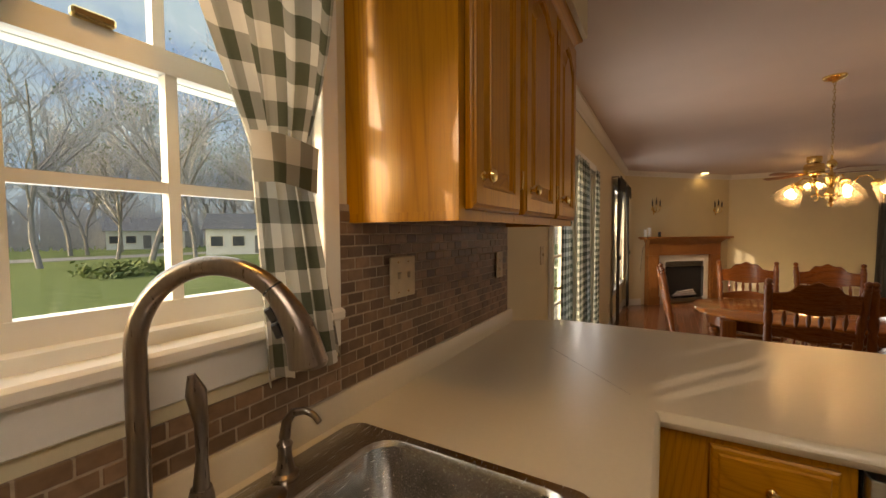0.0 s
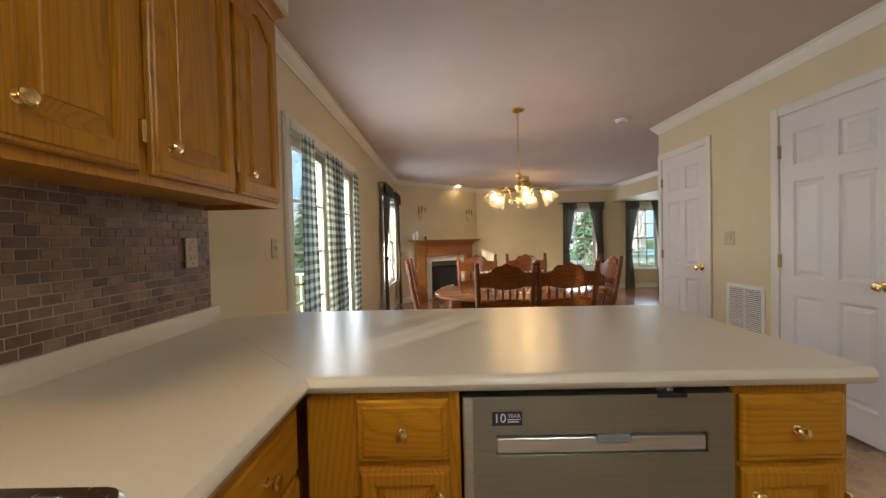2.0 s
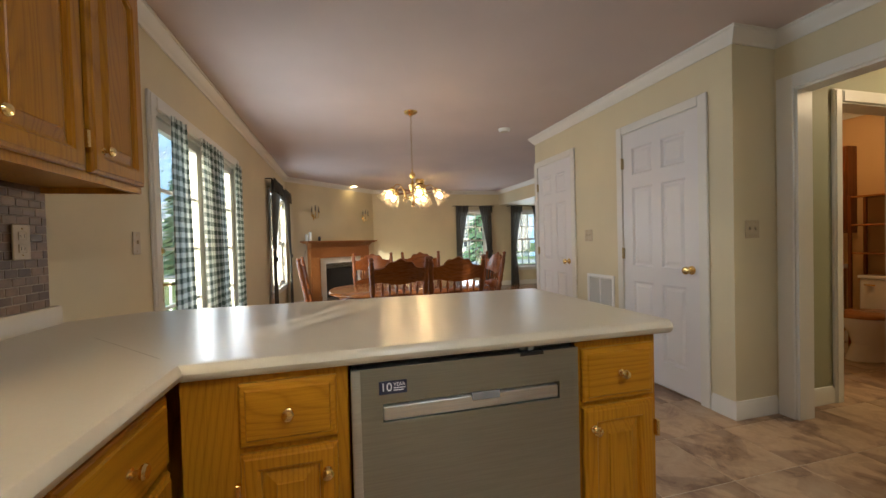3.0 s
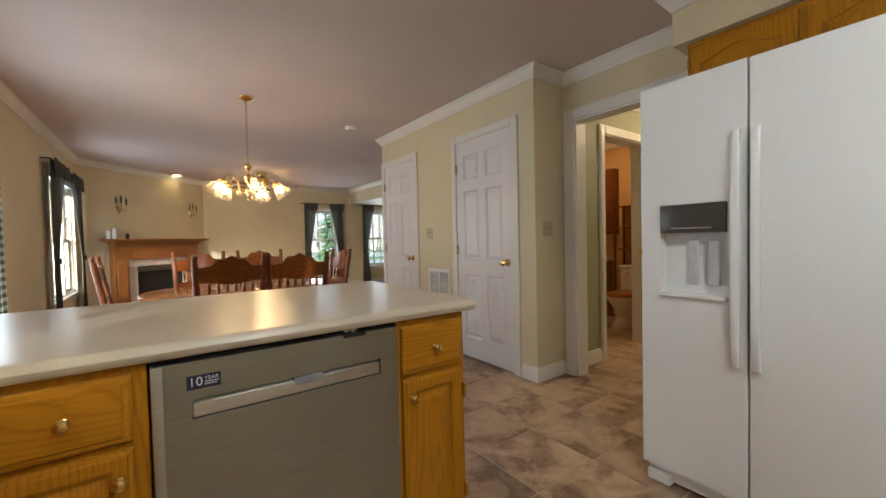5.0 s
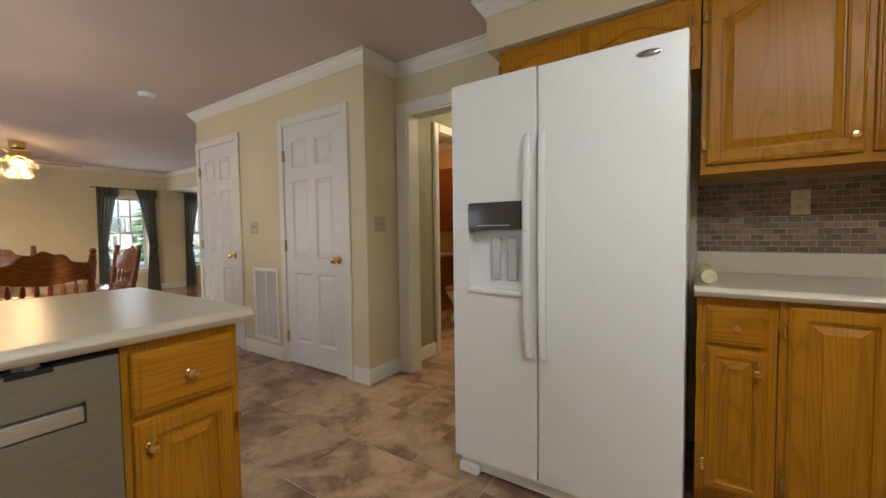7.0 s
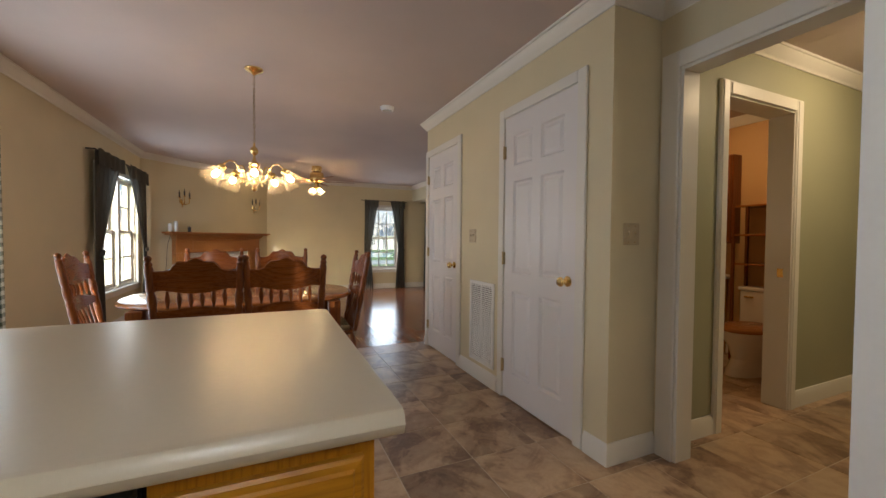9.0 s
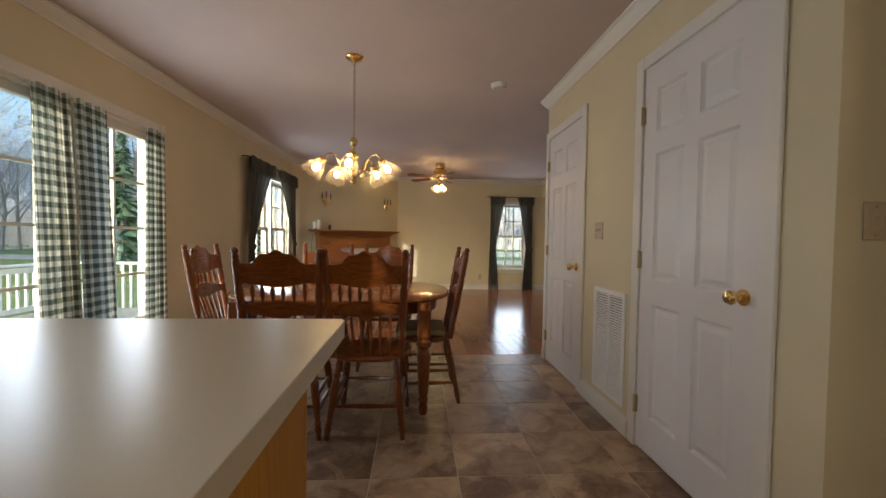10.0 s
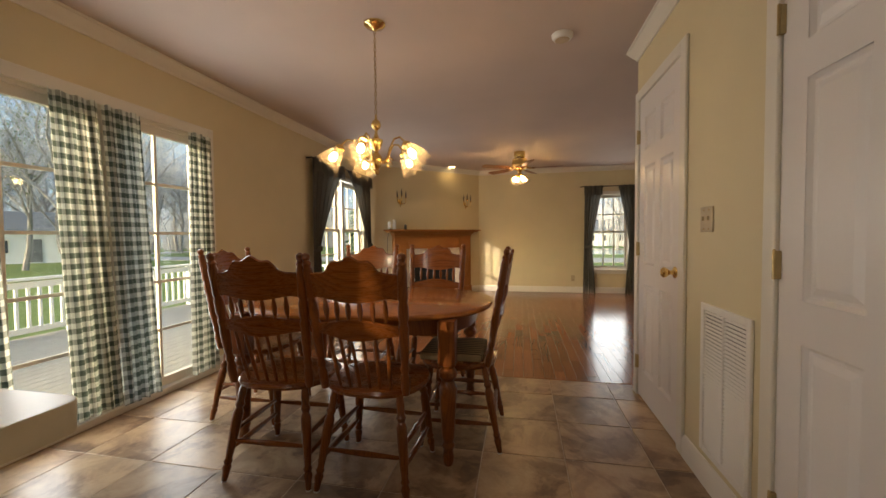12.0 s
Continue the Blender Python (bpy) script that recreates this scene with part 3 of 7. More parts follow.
# ---- kitchen: worktop, sink and west run ----
PEN_Y0, PEN_Y1, PEN_X1, CT = 1.786, 2.645, 2.680, 0.915


def arc(cx, cy, r, a0, a1, n=5):
    return [(cx + r * math.cos(math.radians(a0 + (a1 - a0) * i / n)), cy + r * math.sin(math.radians(a0 + (a1 - a0) * i / n))) for i in range(n + 1)]


worktop = thing("worktop", "beige speckled laminate worktop with rounded front edge on oak cabinets", "countertop", (1.0, 1.8, 0.875))
for q in ((XW, 1.35, -0.6, 0.57), (XW, 0.80, 0.57, 1.35), (1.27, 1.35, 0.57, 1.35)):
    part("slab", B(*q, 0.875, CT), LAMINATE, worktop, smooth=False)
part("slab", prism(bmesh.new(), [(XW, 1.35), (1.35, 1.35), (1.35, PEN_Y0), (PEN_X1, PEN_Y0)] + arc(PEN_X1 - 0.02, PEN_Y1 - 0.02, 0.02, 0, 90, 5) + [(0.93, PEN_Y1), (XW, 2.50)], 0.875, CT), LAMINATE, worktop, smooth=False)
NOSE = [(0, 0.875), (0.010, 0.876), (0.018, 0.883), (0.022, 0.895), (0.018, 0.907), (0.010, 0.914), (0, CT)]
part("front_edge", sweep(bmesh.new(), [(1.35, -0.6), (1.35, PEN_Y0), (PEN_X1 + 0.004, PEN_Y0)], NOSE), LAMINATE, worktop, "rounded laminate nosing")
part("end_edge", sweep(bmesh.new(), [(PEN_X1, PEN_Y0)] + arc(PEN_X1 - 0.02, PEN_Y1 - 0.02, 0.02, 0, 90, 5) + [(0.93, PEN_Y1), (XW, 2.50)], [(0, 0.872), (0.004, 0.872), (0.005, CT - 0.001), (0.004, CT), (0, CT)]), LAMINATE, worktop)
part("upstand", sweep(bmesh.new(), [(XW, -0.6), (XW, 2.49)], [(0, CT), (0.02, CT), (0.02, 0.974), (0.016, 0.98), (0, 0.98)]), LAMINATE, worktop, "low laminate upstand along the wall")

pen = thing("peninsula_cabinet", "honey oak corner cabinet with drawer, door and brass knobs", "cabinet", (1.5, 2.0, 0))
part("body", box(box(bmesh.new(), 1.352, 1.722, 1.803, 2.40, 0.10, 0.874), 1.40, 1.722, 1.87, 2.40, 0.0, 0.10), OAK, pen, smooth=False)
front(pen, "drawer", "south", 1.474, 1.782, 0.703, 0.220, 0.150, knob=(0.11, 0.075), grain=OAKH)
front(pen, "door", "south", 1.474, 1.782, 0.125, 0.220, 0.562, knob=(0.195, 0.50), hinge=-0.004)

penr = thing("end_cabinet", "narrow honey oak end cabinet beside the dishwasher", "cabinet", (2.5, 2.0, 0))
part("body", box(box(bmesh.new(), 2.369, 2.648, 1.803, 2.40, 0.10, 0.874), 2.369, 2.62, 1.87, 2.40, 0.0, 0.10), OAK, penr, smooth=False)
front(penr, "drawer", "south", 2.384, 1.782, 0.690, 0.246, 0.158, knob=(0.125, 0.08), grain=OAKH)
front(penr, "door", "south", 2.384, 1.782, 0.125, 0.246, 0.550, knob=(0.03, 0.49), hinge=0.254)
part("seam", prism(bmesh.new(), [(1.300, 1.844), (1.3006, 1.8446), (1.0006, 2.1706), (1.0, 2.170)], CT - 0.001, CT + 0.0003), BSGROUT, worktop, "fine mitred joint in the laminate", False)
part("back_panel", B(1.0, 2.648, 2.402, 2.42, 0.0, 0.873), OAK, pen, "plain oak panel on the dining side", False)

dw = thing("dishwasher", "brushed stainless steel dishwasher built in under the worktop", "dishwasher", (2.05, 2.0, 0))
part("tub", B(1.728, 2.362, 1.81, 2.39, 0.02, 0.868), GAP, dw, smooth=False)
dd = bmesh.new()
box(dd, 1.732, 2.358, 1.772, 1.812, 0.115, 0.724)
box(dd, 1.732, 2.358, 1.772, 1.812, 0.772, 0.862)
box(dd, 1.732, 1.805, 1.772, 1.812, 0.724, 0.772)
box(dd, 2.298, 2.358, 1.772, 1.812, 0.724, 0.772)
part("door", dd, DWSTEEL, dw, smooth=False)
part("corner_post", B(1.7285, 1.752, 1.768, 1.80, 0.115, 0.862, 0.006, 2), STEEL, dw)
HANDLE = metal("polished_handle", (0.80, 0.84, 0.86), 0.30, (0.03, 1, 1))
part("handle_pocket", B(1.806, 2.297, 1.796, 1.811, 0.7245, 0.7715), DWSTEEL, dw, "recessed handle pocket", False)
part("handle", box(bmesh.new(), 1.8065, 2.2965, 1.776, 1.798, 0.7255, 0.7615, 0.006, 3), HANDLE, dw, "bright steel pocket handle")
part("latch_cover", B(2.040, 2.120, 1.7735, 1.798, 0.7475, 0.7705, 0.002), plain("smoked_plastic", (0.22, 0.225, 0.24), 0.22), dw, "dark latch cover in the middle of the handle")
part("kick_plate", B(1.735, 2.355, 1.84, 1.85, 0.0, 0.11), BLACK, dw, smooth=False)
part("vent", B(2.18, 2.25, 1.7715, 1.79, 0.853, 0.8635), BLACK, dw)
part("door_clip", box(box(bmesh.new(), 2.195, 2.235, 1.80, 1.82, 0.862, 0.872), 2.21, 2.225, 1.785, 1.81, 0.864, 0.873), STEEL, dw)
st = part("sticker", B(1.796, 1.866, 1.7705, 1.772, 0.795, 0.828), plain("navy_sticker", (0.02, 0.022, 0.05), 0.3), dw, "dark blue warranty sticker", False)


def lettering(name, words, size, m, material, parent):
    cu = bpy.data.curves.new(name, "FONT")
    cu.body, cu.size, cu.extrude = words, size, 0.0004
    cu.materials.append(material)
    ob = new(name, cu)
    ob.parent = parent
    ob.matrix_basis = m
    return ob


LETTER = plain("white_print", (0.75, 0.75, 0.78), 0.5)
lettering("sticker_number", "10", 0.030, pose(1.799, 1.7698, 0.803, 90), LETTER, st)
lettering("sticker_word", "YEAR", 0.0125, pose(1.832, 1.7698, 0.814, 90), LETTER, st)
part("sticker_line", box(box(bmesh.new(), 1.832, 1.862, 1.7697, 1.7704, 0.8085, 0.8105), 1.832, 1.858, 1.7697, 1.7704, 0.803, 0.805), LETTER, st, smooth=False)

# base cabinets under the sink
for name, y0, y1, lab in (("sink_cabinet", 0.45, 1.40, "honey oak sink base cabinet with two doors"), ("base_cabinet", 1.404, 1.795, "honey oak corner base cabinet with drawer and door"), ("base_cabinet", -0.6, 0.446, "honey oak base cabinet beside the sink")):
    c = thing(name, lab, "cabinet", (1.0, (y0 + y1) / 2, 0), "west base cabinets")
    top = 0.874 if name == "base_cabinet" else 0.70
    part("body", box(box(bmesh.new(), XW + 0.002, 1.325, y0, y1, 0.10, top), XW + 0.002, 1.26, y0, y1, 0.0, 0.10), OAK, c, smooth=False)
    if name == "sink_cabinet":
        part("face_frame", B(1.30, 1.325, y0, y1, 0.70, 0.874), OAKX, c, smooth=False)
    n = 1 if y1 - y0 < 0.5 else 2
    w = (y1 - y0 - 0.05 - (n - 1) * 0.03) / n
    for i in range(n):
        u = y0 + 0.025 + i * (w + 0.03)
        front(c, "drawer", "east", u, 1.346, 0.703, w, 0.15, knob=(w / 2, 0.075), grain=OAKX)
        front(c, "door", "east", u, 1.346, 0.125, w, 0.562, knob=(w - 0.03 if i == 0 else 0.03, 0.5))

# sink
sink = thing("kitchen_sink", "double stainless steel drop-in sink in the worktop", "sink", (1.03, 0.96, CT))
rim = bmesh.new()


def rrect(x0, x1, y0, y1, r, n=4):
    return arc(x1 - r, y1 - r, r, 0, 90, n) + arc(x0 + r, y1 - r, r, 90, 180, n) + arc(x0 + r, y0 + r, r, 180, 270, n) + arc(x1 - r, y0 + r, r, 270, 360, n)


def basin(bm, x0, x1, y0, y1, ox0, ox1, oy0, oy1, depth):
    """Rim surface from the outer edge in, then the bowl down."""
    rings = []
    for pts, z in ((rrect(ox0, ox1, oy0, oy1, 0.035), CT + 0.001), (rrect(ox0 + 0.004, ox1 - 0.004, oy0 + 0.004, oy1 - 0.004, 0.035), CT + 0.007), (rrect(ox0 + 0.016, ox1 - 0.016, oy0 + 0.016, oy1 - 0.016, 0.035), CT + 0.005),
                   (rrect(x0 - 0.006, x1 + 0.006, y0 - 0.006, y1 + 0.006, 0.06), CT + 0.005), (rrect(x0, x1, y0, y1, 0.06), CT - 0.004), (rrect(x0 + 0.006, x1 - 0.006, y0 + 0.006, y1 - 0.006, 0.06), CT - depth + 0.03), (rrect(x0 + 0.03, x1 - 0.03, y0 + 0.03, y1 - 0.03, 0.05), CT - depth)):
        rings.append([bm.verts.new((x, y, z)) for x, y in pts])
    fs = []
    for a, b in zip(rings, rings[1:]):
        k = len(a)
        for i in range(k):
            fs.append(bm.faces.new((a[i], a[(i + 1) % k], b[(i + 1) % k], b[i])))
    fs.append(bm.faces.new(rings[-1]))
    bmesh.ops.recalc_face_normals(bm, faces=fs)
    for f in fs:
        f.normal_flip() if f.normal.z < -0.5 else None


basin(rim, 0.865, 1.262, 0.975, 1.345, 0.765, 1.292, 0.962, 1.372, 0.18)
part("basin", rim, SINKSTEEL, sink)
rim2 = bmesh.new()
basin(rim2, 0.865, 1.262, 0.585, 0.945, 0.765, 1.292, 0.555, 0.960, 0.18)
part("basin", rim2, SINKSTEEL, sink)
for yy in (1.16, 0.765):
    part("drain", lathe(bmesh.new(), [(0.045, 0), (0.045, 0.003), (0.035, 0.004), (0.03, 0.001)], 20, pose(1.06, yy, CT - 0.18)), SINKSTEEL, sink, "round steel drain")

FX, FY = 0.787, 0.948
SPOUT = Vector((0.88, 0.47, 0)).normalized()
fau = thing("kitchen_faucet", "brushed bronze pull-down kitchen faucet with high arc spout", "faucet", (FX, FY, CT + 0.006))


def on_spout(r, z):
    return Vector((FX, FY, z)) + SPOUT * r


part("base", lathe(bmesh.new(), [(0.030, 0), (0.030, 0.006), (0.024, 0.012), (0.0185, 0.05), (0.016, 0.06)], 24, pose(FX, FY, CT + 0.005)), NICKEL, fau)
neck = [on_spout(0, CT + 0.05), on_spout(0, 1.05), on_spout(0, 1.14), on_spout(0, 1.195)]
for i in range(1, 18):
    a = math.pi * (1 - i / 23)
    neck.append(on_spout(0.108 + 0.108 * math.cos(a), 1.197 + 0.111 * math.sin(a)))
part("spout", tube(bmesh.new(), neck, 0.0128, 20), NICKEL, fau)
hd = []
for i in range(9):
    a = math.pi * (1 - 17 / 23) * (1 - i / 8 * 0.88)
    hd.append(on_spout(0.108 + 0.108 * math.cos(a) + 0.001 * i, 1.197 + 0.111 * math.sin(a) - 0.0020 * i))
hd.append(on_spout(0.2255, 1.183))
hd.append(on_spout(0.2255, 1.181))
part("spray_head", tube(bmesh.new(), hd, [0.0136, 0.0145, 0.0155, 0.0168, 0.018, 0.0195, 0.0208, 0.022, 0.0235, 0.0245, 0.022], 22), NICKEL, fau)
bt = bmesh.new()
turn = math.degrees(math.atan2(SPOUT.y, SPOUT.x))
for zz, tilt in ((1.246, -34), (1.226, -22)):
    c = on_spout(0.181 if zz > 1.24 else 0.188, zz)
    box(bt, -0.005, 0.006, -0.008, 0.008, -0.010, 0.010, 0.002, 1, pose(c.x, c.y, c.z, 0, 0, turn) @ pose(0, 0, 0, 0, tilt, 0))
part("spray_button", bt, BLACK, fau, "black spray buttons")
part("joint_ring", lathe(bmesh.new(), [(0.0134, -0.0015), (0.0142, 0), (0.0134, 0.0015)], 20, between(hd[0], hd[1])), BLACK, fau)
part("lever_body", lathe(bmesh.new(), [(0.026, 0), (0.026, 0.008), (0.019, 0.02), (0.017, 0.05), (0.014, 0.062)], 16, pose(0.80, 1.016, CT + 0.005)), NICKEL, fau)
part("lever", tube(bmesh.new(), [(0.80, 1.016, 0.975), (0.803, 1.017, 1.03), (0.806, 1.016, 1.08), (0.806, 1.010, 1.125), (0.803, 1.006, 1.152)], [0.012, 0.008, 0.0095, 0.0135, 0.005], 12), NICKEL, fau)
soap = thing("soap_dispenser", "brushed bronze built-in soap dispenser pump beside the faucet", "soap dispenser", (0.80, 1.165, CT + 0.006))
part("body", lathe(bmesh.new(), [(0.023, 0), (0.023, 0.005), (0.017, 0.010), (0.0125, 0.03), (0.0115, 0.05), (0.014, 0.058), (0.0075, 0.068), (0.007, 0.085)], 18, pose(0.80, 1.157, CT + 0.005)), NICKEL, soap)
part("nozzle", tube(bmesh.new(), [(0.80, 1.157, 0.990), (0.806, 1.158, 1.020), (0.822, 1.160, 1.038), (0.848, 1.163, 1.046), (0.868, 1.164, 1.042), (0.880, 1.165, 1.032)], [0.010, 0.0085, 0.0072, 0.0062, 0.0055, 0.005], 12), NICKEL, soap)
cap = thing("sink_hole_cover", "round dark metal cover on the sink deck", "cap", (0.805, 1.11, CT + 0.006))
part("disc", lathe(bmesh.new(), [(0.026, 0), (0.026, 0.006), (0.018, 0.011), (0.008, 0.013)], 18, pose(0.83, 1.105, CT + 0.004)), NICKEL, cap)

# wall cabinets over the worktop
wc = thing("wall_cabinet", "honey oak wall cabinet with arched raised-panel doors and brass knobs", "cabinet", (0.87, 1.92, 1.372))
wb = bmesh.new()
box(wb, XW + 0.002, 1.001, 1.400, 2.440, 1.392, 2.125)
part("body", wb, OAK, wc, smooth=False)
ff = bmesh.new()
for y0, y1 in ((1.400, 1.425), (1.722, 1.755), (2.103, 2.128), (2.428, 2.440)):
    box(ff, 1.001, 1.020, y0, y1, 1.372, 2.135)
for a, b in ((1.425, 1.722), (1.755, 2.103), (2.128, 2.428)):
    box(ff, 1.001, 1.0195, a, b, 1.3725, 1.400)
    box(ff, 1.001, 1.0195, a, b, 2.10, 2.1345)
box(ff, XW + 0.002, 1.001, 1.400, 1.414, 1.372, 1.392)
box(ff, XW + 0.002, 1.001, 2.426, 2.440, 1.372, 1.392)
part("face_frame", ff, OAK, wc, smooth=False)
front(wc, "door", "east", 1.427, 1.041, 1.396, 0.293, 0.712, 0.055, knob=(0.045, 0.07), hinge=0.298)
front(wc, "door", "east", 1.757, 1.041, 1.396, 0.343, 0.712, 0.055, knob=(0.045, 0.07), hinge=0.348)
front(wc, "door", "east", 2.130, 1.041, 1.396, 0.297, 0.712, 0.055, knob=(0.045, 0.07))
part("top_moulding", sweep(bmesh.new(), [(XW + 0.01, 1.40), (1.02, 1.40), (1.02, 2.44), (XW + 0.01, 2.44)], [(0, 2.125), (0.006, 2.125), (0.012, 2.14), (0.034, 2.155), (0.036, 2.164), (0, 2.164)]), OAKX, wc, "oak cove moulding along the top")

# ---- kitchen: east side ----
fr = thing("refrigerator", "white side-by-side refrigerator with ice and water dispenser", "refrigerator", (3.9, 1.14, 0))
FY0, FYM, FY1, FX0 = 0.684, 1.195, 1.596, 3.552
part("cabinet", B(3.612, 4.30, FY0 + 0.004, FY1 - 0.004, 0.03, 1.775, 0.006), WHITEP, fr)
part("gasket", B(3.604, 3.613, FY0 + 0.012, FY1 - 0.012, 0.10, 1.77), GAP, fr, smooth=False)
part("door", B(FX0, 3.604, FY0, FYM - 0.003, 0.085, 1.79, 0.008, 3), WHITEP, fr)
DY0, DY1, DZ0, DZ1 = 1.262, 1.512, 0.872, 1.262
fz = bmesh.new()
box(fz, FX0, 3.604, FYM + 0.003, DY0, 0.085, 1.79)
box(fz, FX0, 3.604, DY1, FY1, 0.085, 1.79)
box(fz, FX0, 3.604, DY0, DY1, 0.085, DZ0)
box(fz, FX0, 3.604, DY0, DY1, DZ1, 1.79)
fzd = part("freezer_door", fz, WHITEP, fr, smooth=False)
part("dispenser_recess", B(3.600, 3.6035, DY0, DY1, DZ0, DZ1), WHITEP, fzd, "white recess of the dispenser", False)
part("dispenser_panel", B(3.540, 3.60, DY0 + 0.002, DY1 - 0.002, 1.140, DZ1 - 0.002, 0.006, 2), GREYP, fzd, "dark glossy dispenser control panel")
part("dispenser_trim", B(3.5385, 3.541, DY0 + 0.05, DY1 - 0.05, 1.158, 1.162), STEEL, fzd, smooth=False)
for yy in (1.316, 1.392):
    part("paddle", B(3.575, 3.592, yy - 0.022, yy + 0.022, 0.92, 1.11, 0.006), plain("grey_paddle", (0.56, 0.57, 0.58), 0.4), fzd, "grey dispenser paddle")
part("drip_tray", B(3.536, 3.60, DY0 - 0.004, DY1 + 0.004, DZ0 - 0.008, DZ0 + 0.012, 0.004), WHITEP, fzd)
for yy, nm in ((FYM + 0.030, fzd), (FYM - 0.032, fr)):
    hb = bmesh.new()
    rings = []
    for z, x, w in ((0.615, 3.5515, 0.012), (0.617, 3.528, 0.012), (0.640, 3.517, 0.0135), (0.75, 3.512, 0.0145), (1.07, 3.508, 0.015), (1.39, 3.512, 0.0145), (1.50, 3.517, 0.0135), (1.523, 3.528, 0.012), (1.525, 3.5515, 0.012)):
        deep = 0.012 if x > 3.55 else 0.020
        rings.append([hb.verts.new(p) for p in ((x, yy - w, z), (x - 0.004, yy - w * 0.6, z), (x - 0.004, yy + w * 0.6, z), (x, yy + w, z), (x + deep, yy + w * 0.8, z), (x + deep, yy - w * 0.8, z))])
    for a, b in zip(rings, rings[1:]):
        for k in range(6):
            hb.faces.new((a[k], a[(k + 1) % 6], b[(k + 1) % 6], b[k]))
    hb.faces.new(rings[0])
    hb.faces.new(rings[-1])
    bmesh.ops.recalc_face_normals(hb, faces=hb.faces)
    part("handle", hb, WHITEP, nm, "long white bowed handle")
bdg = lathe(bmesh.new(), [(0.030, 0), (0.030, 0.003), (0.027, 0.005), (0.004, 0.006)], 24, pose(FX0 - 0.0005, 0.80, 1.735, 0, -90, 0) @ Matrix.Diagonal((0.42, 1.3, 1, 1)))
part("badge", bdg, metal("badge_metal", (0.6, 0.6, 0.6), 0.2), fr, "small oval chrome badge")
part("base_grille", B(3.585, 3.62, FY0 + 0.01, FY1 - 0.01, 0.018, 0.08, 0.004), WHITEP, fr)
for yy in (FY0 + 0.06, FY1 - 0.06):
    part("foot", B(3.565, 3.63, yy - 0.05, yy + 0.05, 0.0, 0.05, 0.006), WHITEP, fr)

oc = thing("over_fridge_cabinet", "honey oak cabinet with arched doors above the refrigerator", "cabinet", (4.27, 1.15, 1.84))
part("body", B(4.112, XE - 0.002, 0.655, 1.62, 1.84, 2.16), OAK, oc, smooth=False)
for u, w, k in ((1.605, 0.44, 0.40), (1.135, 0.44, 0.04)):
    front(oc, "door", "west", u, 4.091, 1.865, w, 0.27, 0.05, knob=(k, 0.045), hinge=-0.005 if k > 0.2 else w + 0.005)
ec = thing("wall_cabinet", "honey oak wall cabinet with arched doors beside the refrigerator", "cabinet", (4.27, 0, 1.375), "east wall cabinets")
part("body", B(4.112, XE - 0.002, -1.4, 0.648, 1.375, 2.16), OAK, ec, smooth=False)
for i, (u, k) in enumerate(((0.629, 0.455), (0.121, 0.03), (-0.387, 0.455), (-0.895, 0.03))):
    front(ec, "door", "west", u, 4.091, 1.412, 0.485, 0.725, 0.06, knob=(k, 0.062), hinge=-0.006 if k > 0.2 else 0.491)
part("bottom_rail", B(4.095, 4.1115, -1.4, 0.648, 1.372, 1.398), OAKX, ec, smooth=False)

et = thing("worktop", "beige laminate worktop beside the refrigerator", "countertop", (4.1, 0, 0.875))
part("slab", B(3.82, XE - 0.001, -1.4, 0.662, 0.875, CT), LAMINATE, et, smooth=False)
part("front_edge", sweep(bmesh.new(), [(3.82, 0.662), (3.82, -1.4)], NOSE), LAMINATE, et, "rounded laminate nosing")
part("upstand", B(4.418, XE - 0.001, -1.4, 0.662, CT, 1.018, 0.003), LAMINATE, et)
for y0, y1, layout in ((0.408, 0.652, "drawer"), (0.072, 0.404, "tall"), (-0.65, 0.068, "drawer"), (-1.4, -0.654, "drawer")):
    c = thing("base_cabinet", "honey oak base cabinet with brass knobs under the worktop", "cabinet", (4.1, (y0 + y1) / 2, 0), "east base cabinets")
    part("body", box(box(bmesh.new(), 3.846, XE - 0.002, y0, y1, 0.10, 0.874), 3.92, XE - 0.002, y0, y1, 0.0, 0.10), OAK, c, smooth=False)
    w = y1 - y0 - 0.059
    if layout == "drawer":
        front(c, "drawer", "west", y1 - 0.032, 3.826, 0.695, w, 0.145, knob=(w / 2, 0.072), grain=OAKX)
        front(c, "door", "west", y1 - 0.032, 3.826, 0.125, w, 0.555, knob=(w - 0.03, 0.48), hinge=-0.006)
    else:
        front(c, "door", "west", y1 - 0.023, 3.826, 0.125, w - 0.006, 0.735, hinge=-0.006)
roll = thing("rolled_paper", "rolled sheet with yellow end lying on the worktop", "paper roll", (3.98, 0.60, CT))
part("roll", lathe(bmesh.new(), [(0.006, 0), (0.027, 0), (0.029, 0.01), (0.029, 0.29), (0.025, 0.30), (0.006, 0.295)], 18, pose(3.90, 0.612, CT + 0.0295, 0, 90, 3)), plain("cream_paper", (0.70, 0.64, 0.40), 0.6), roll)

# ---- plates on the walls ----


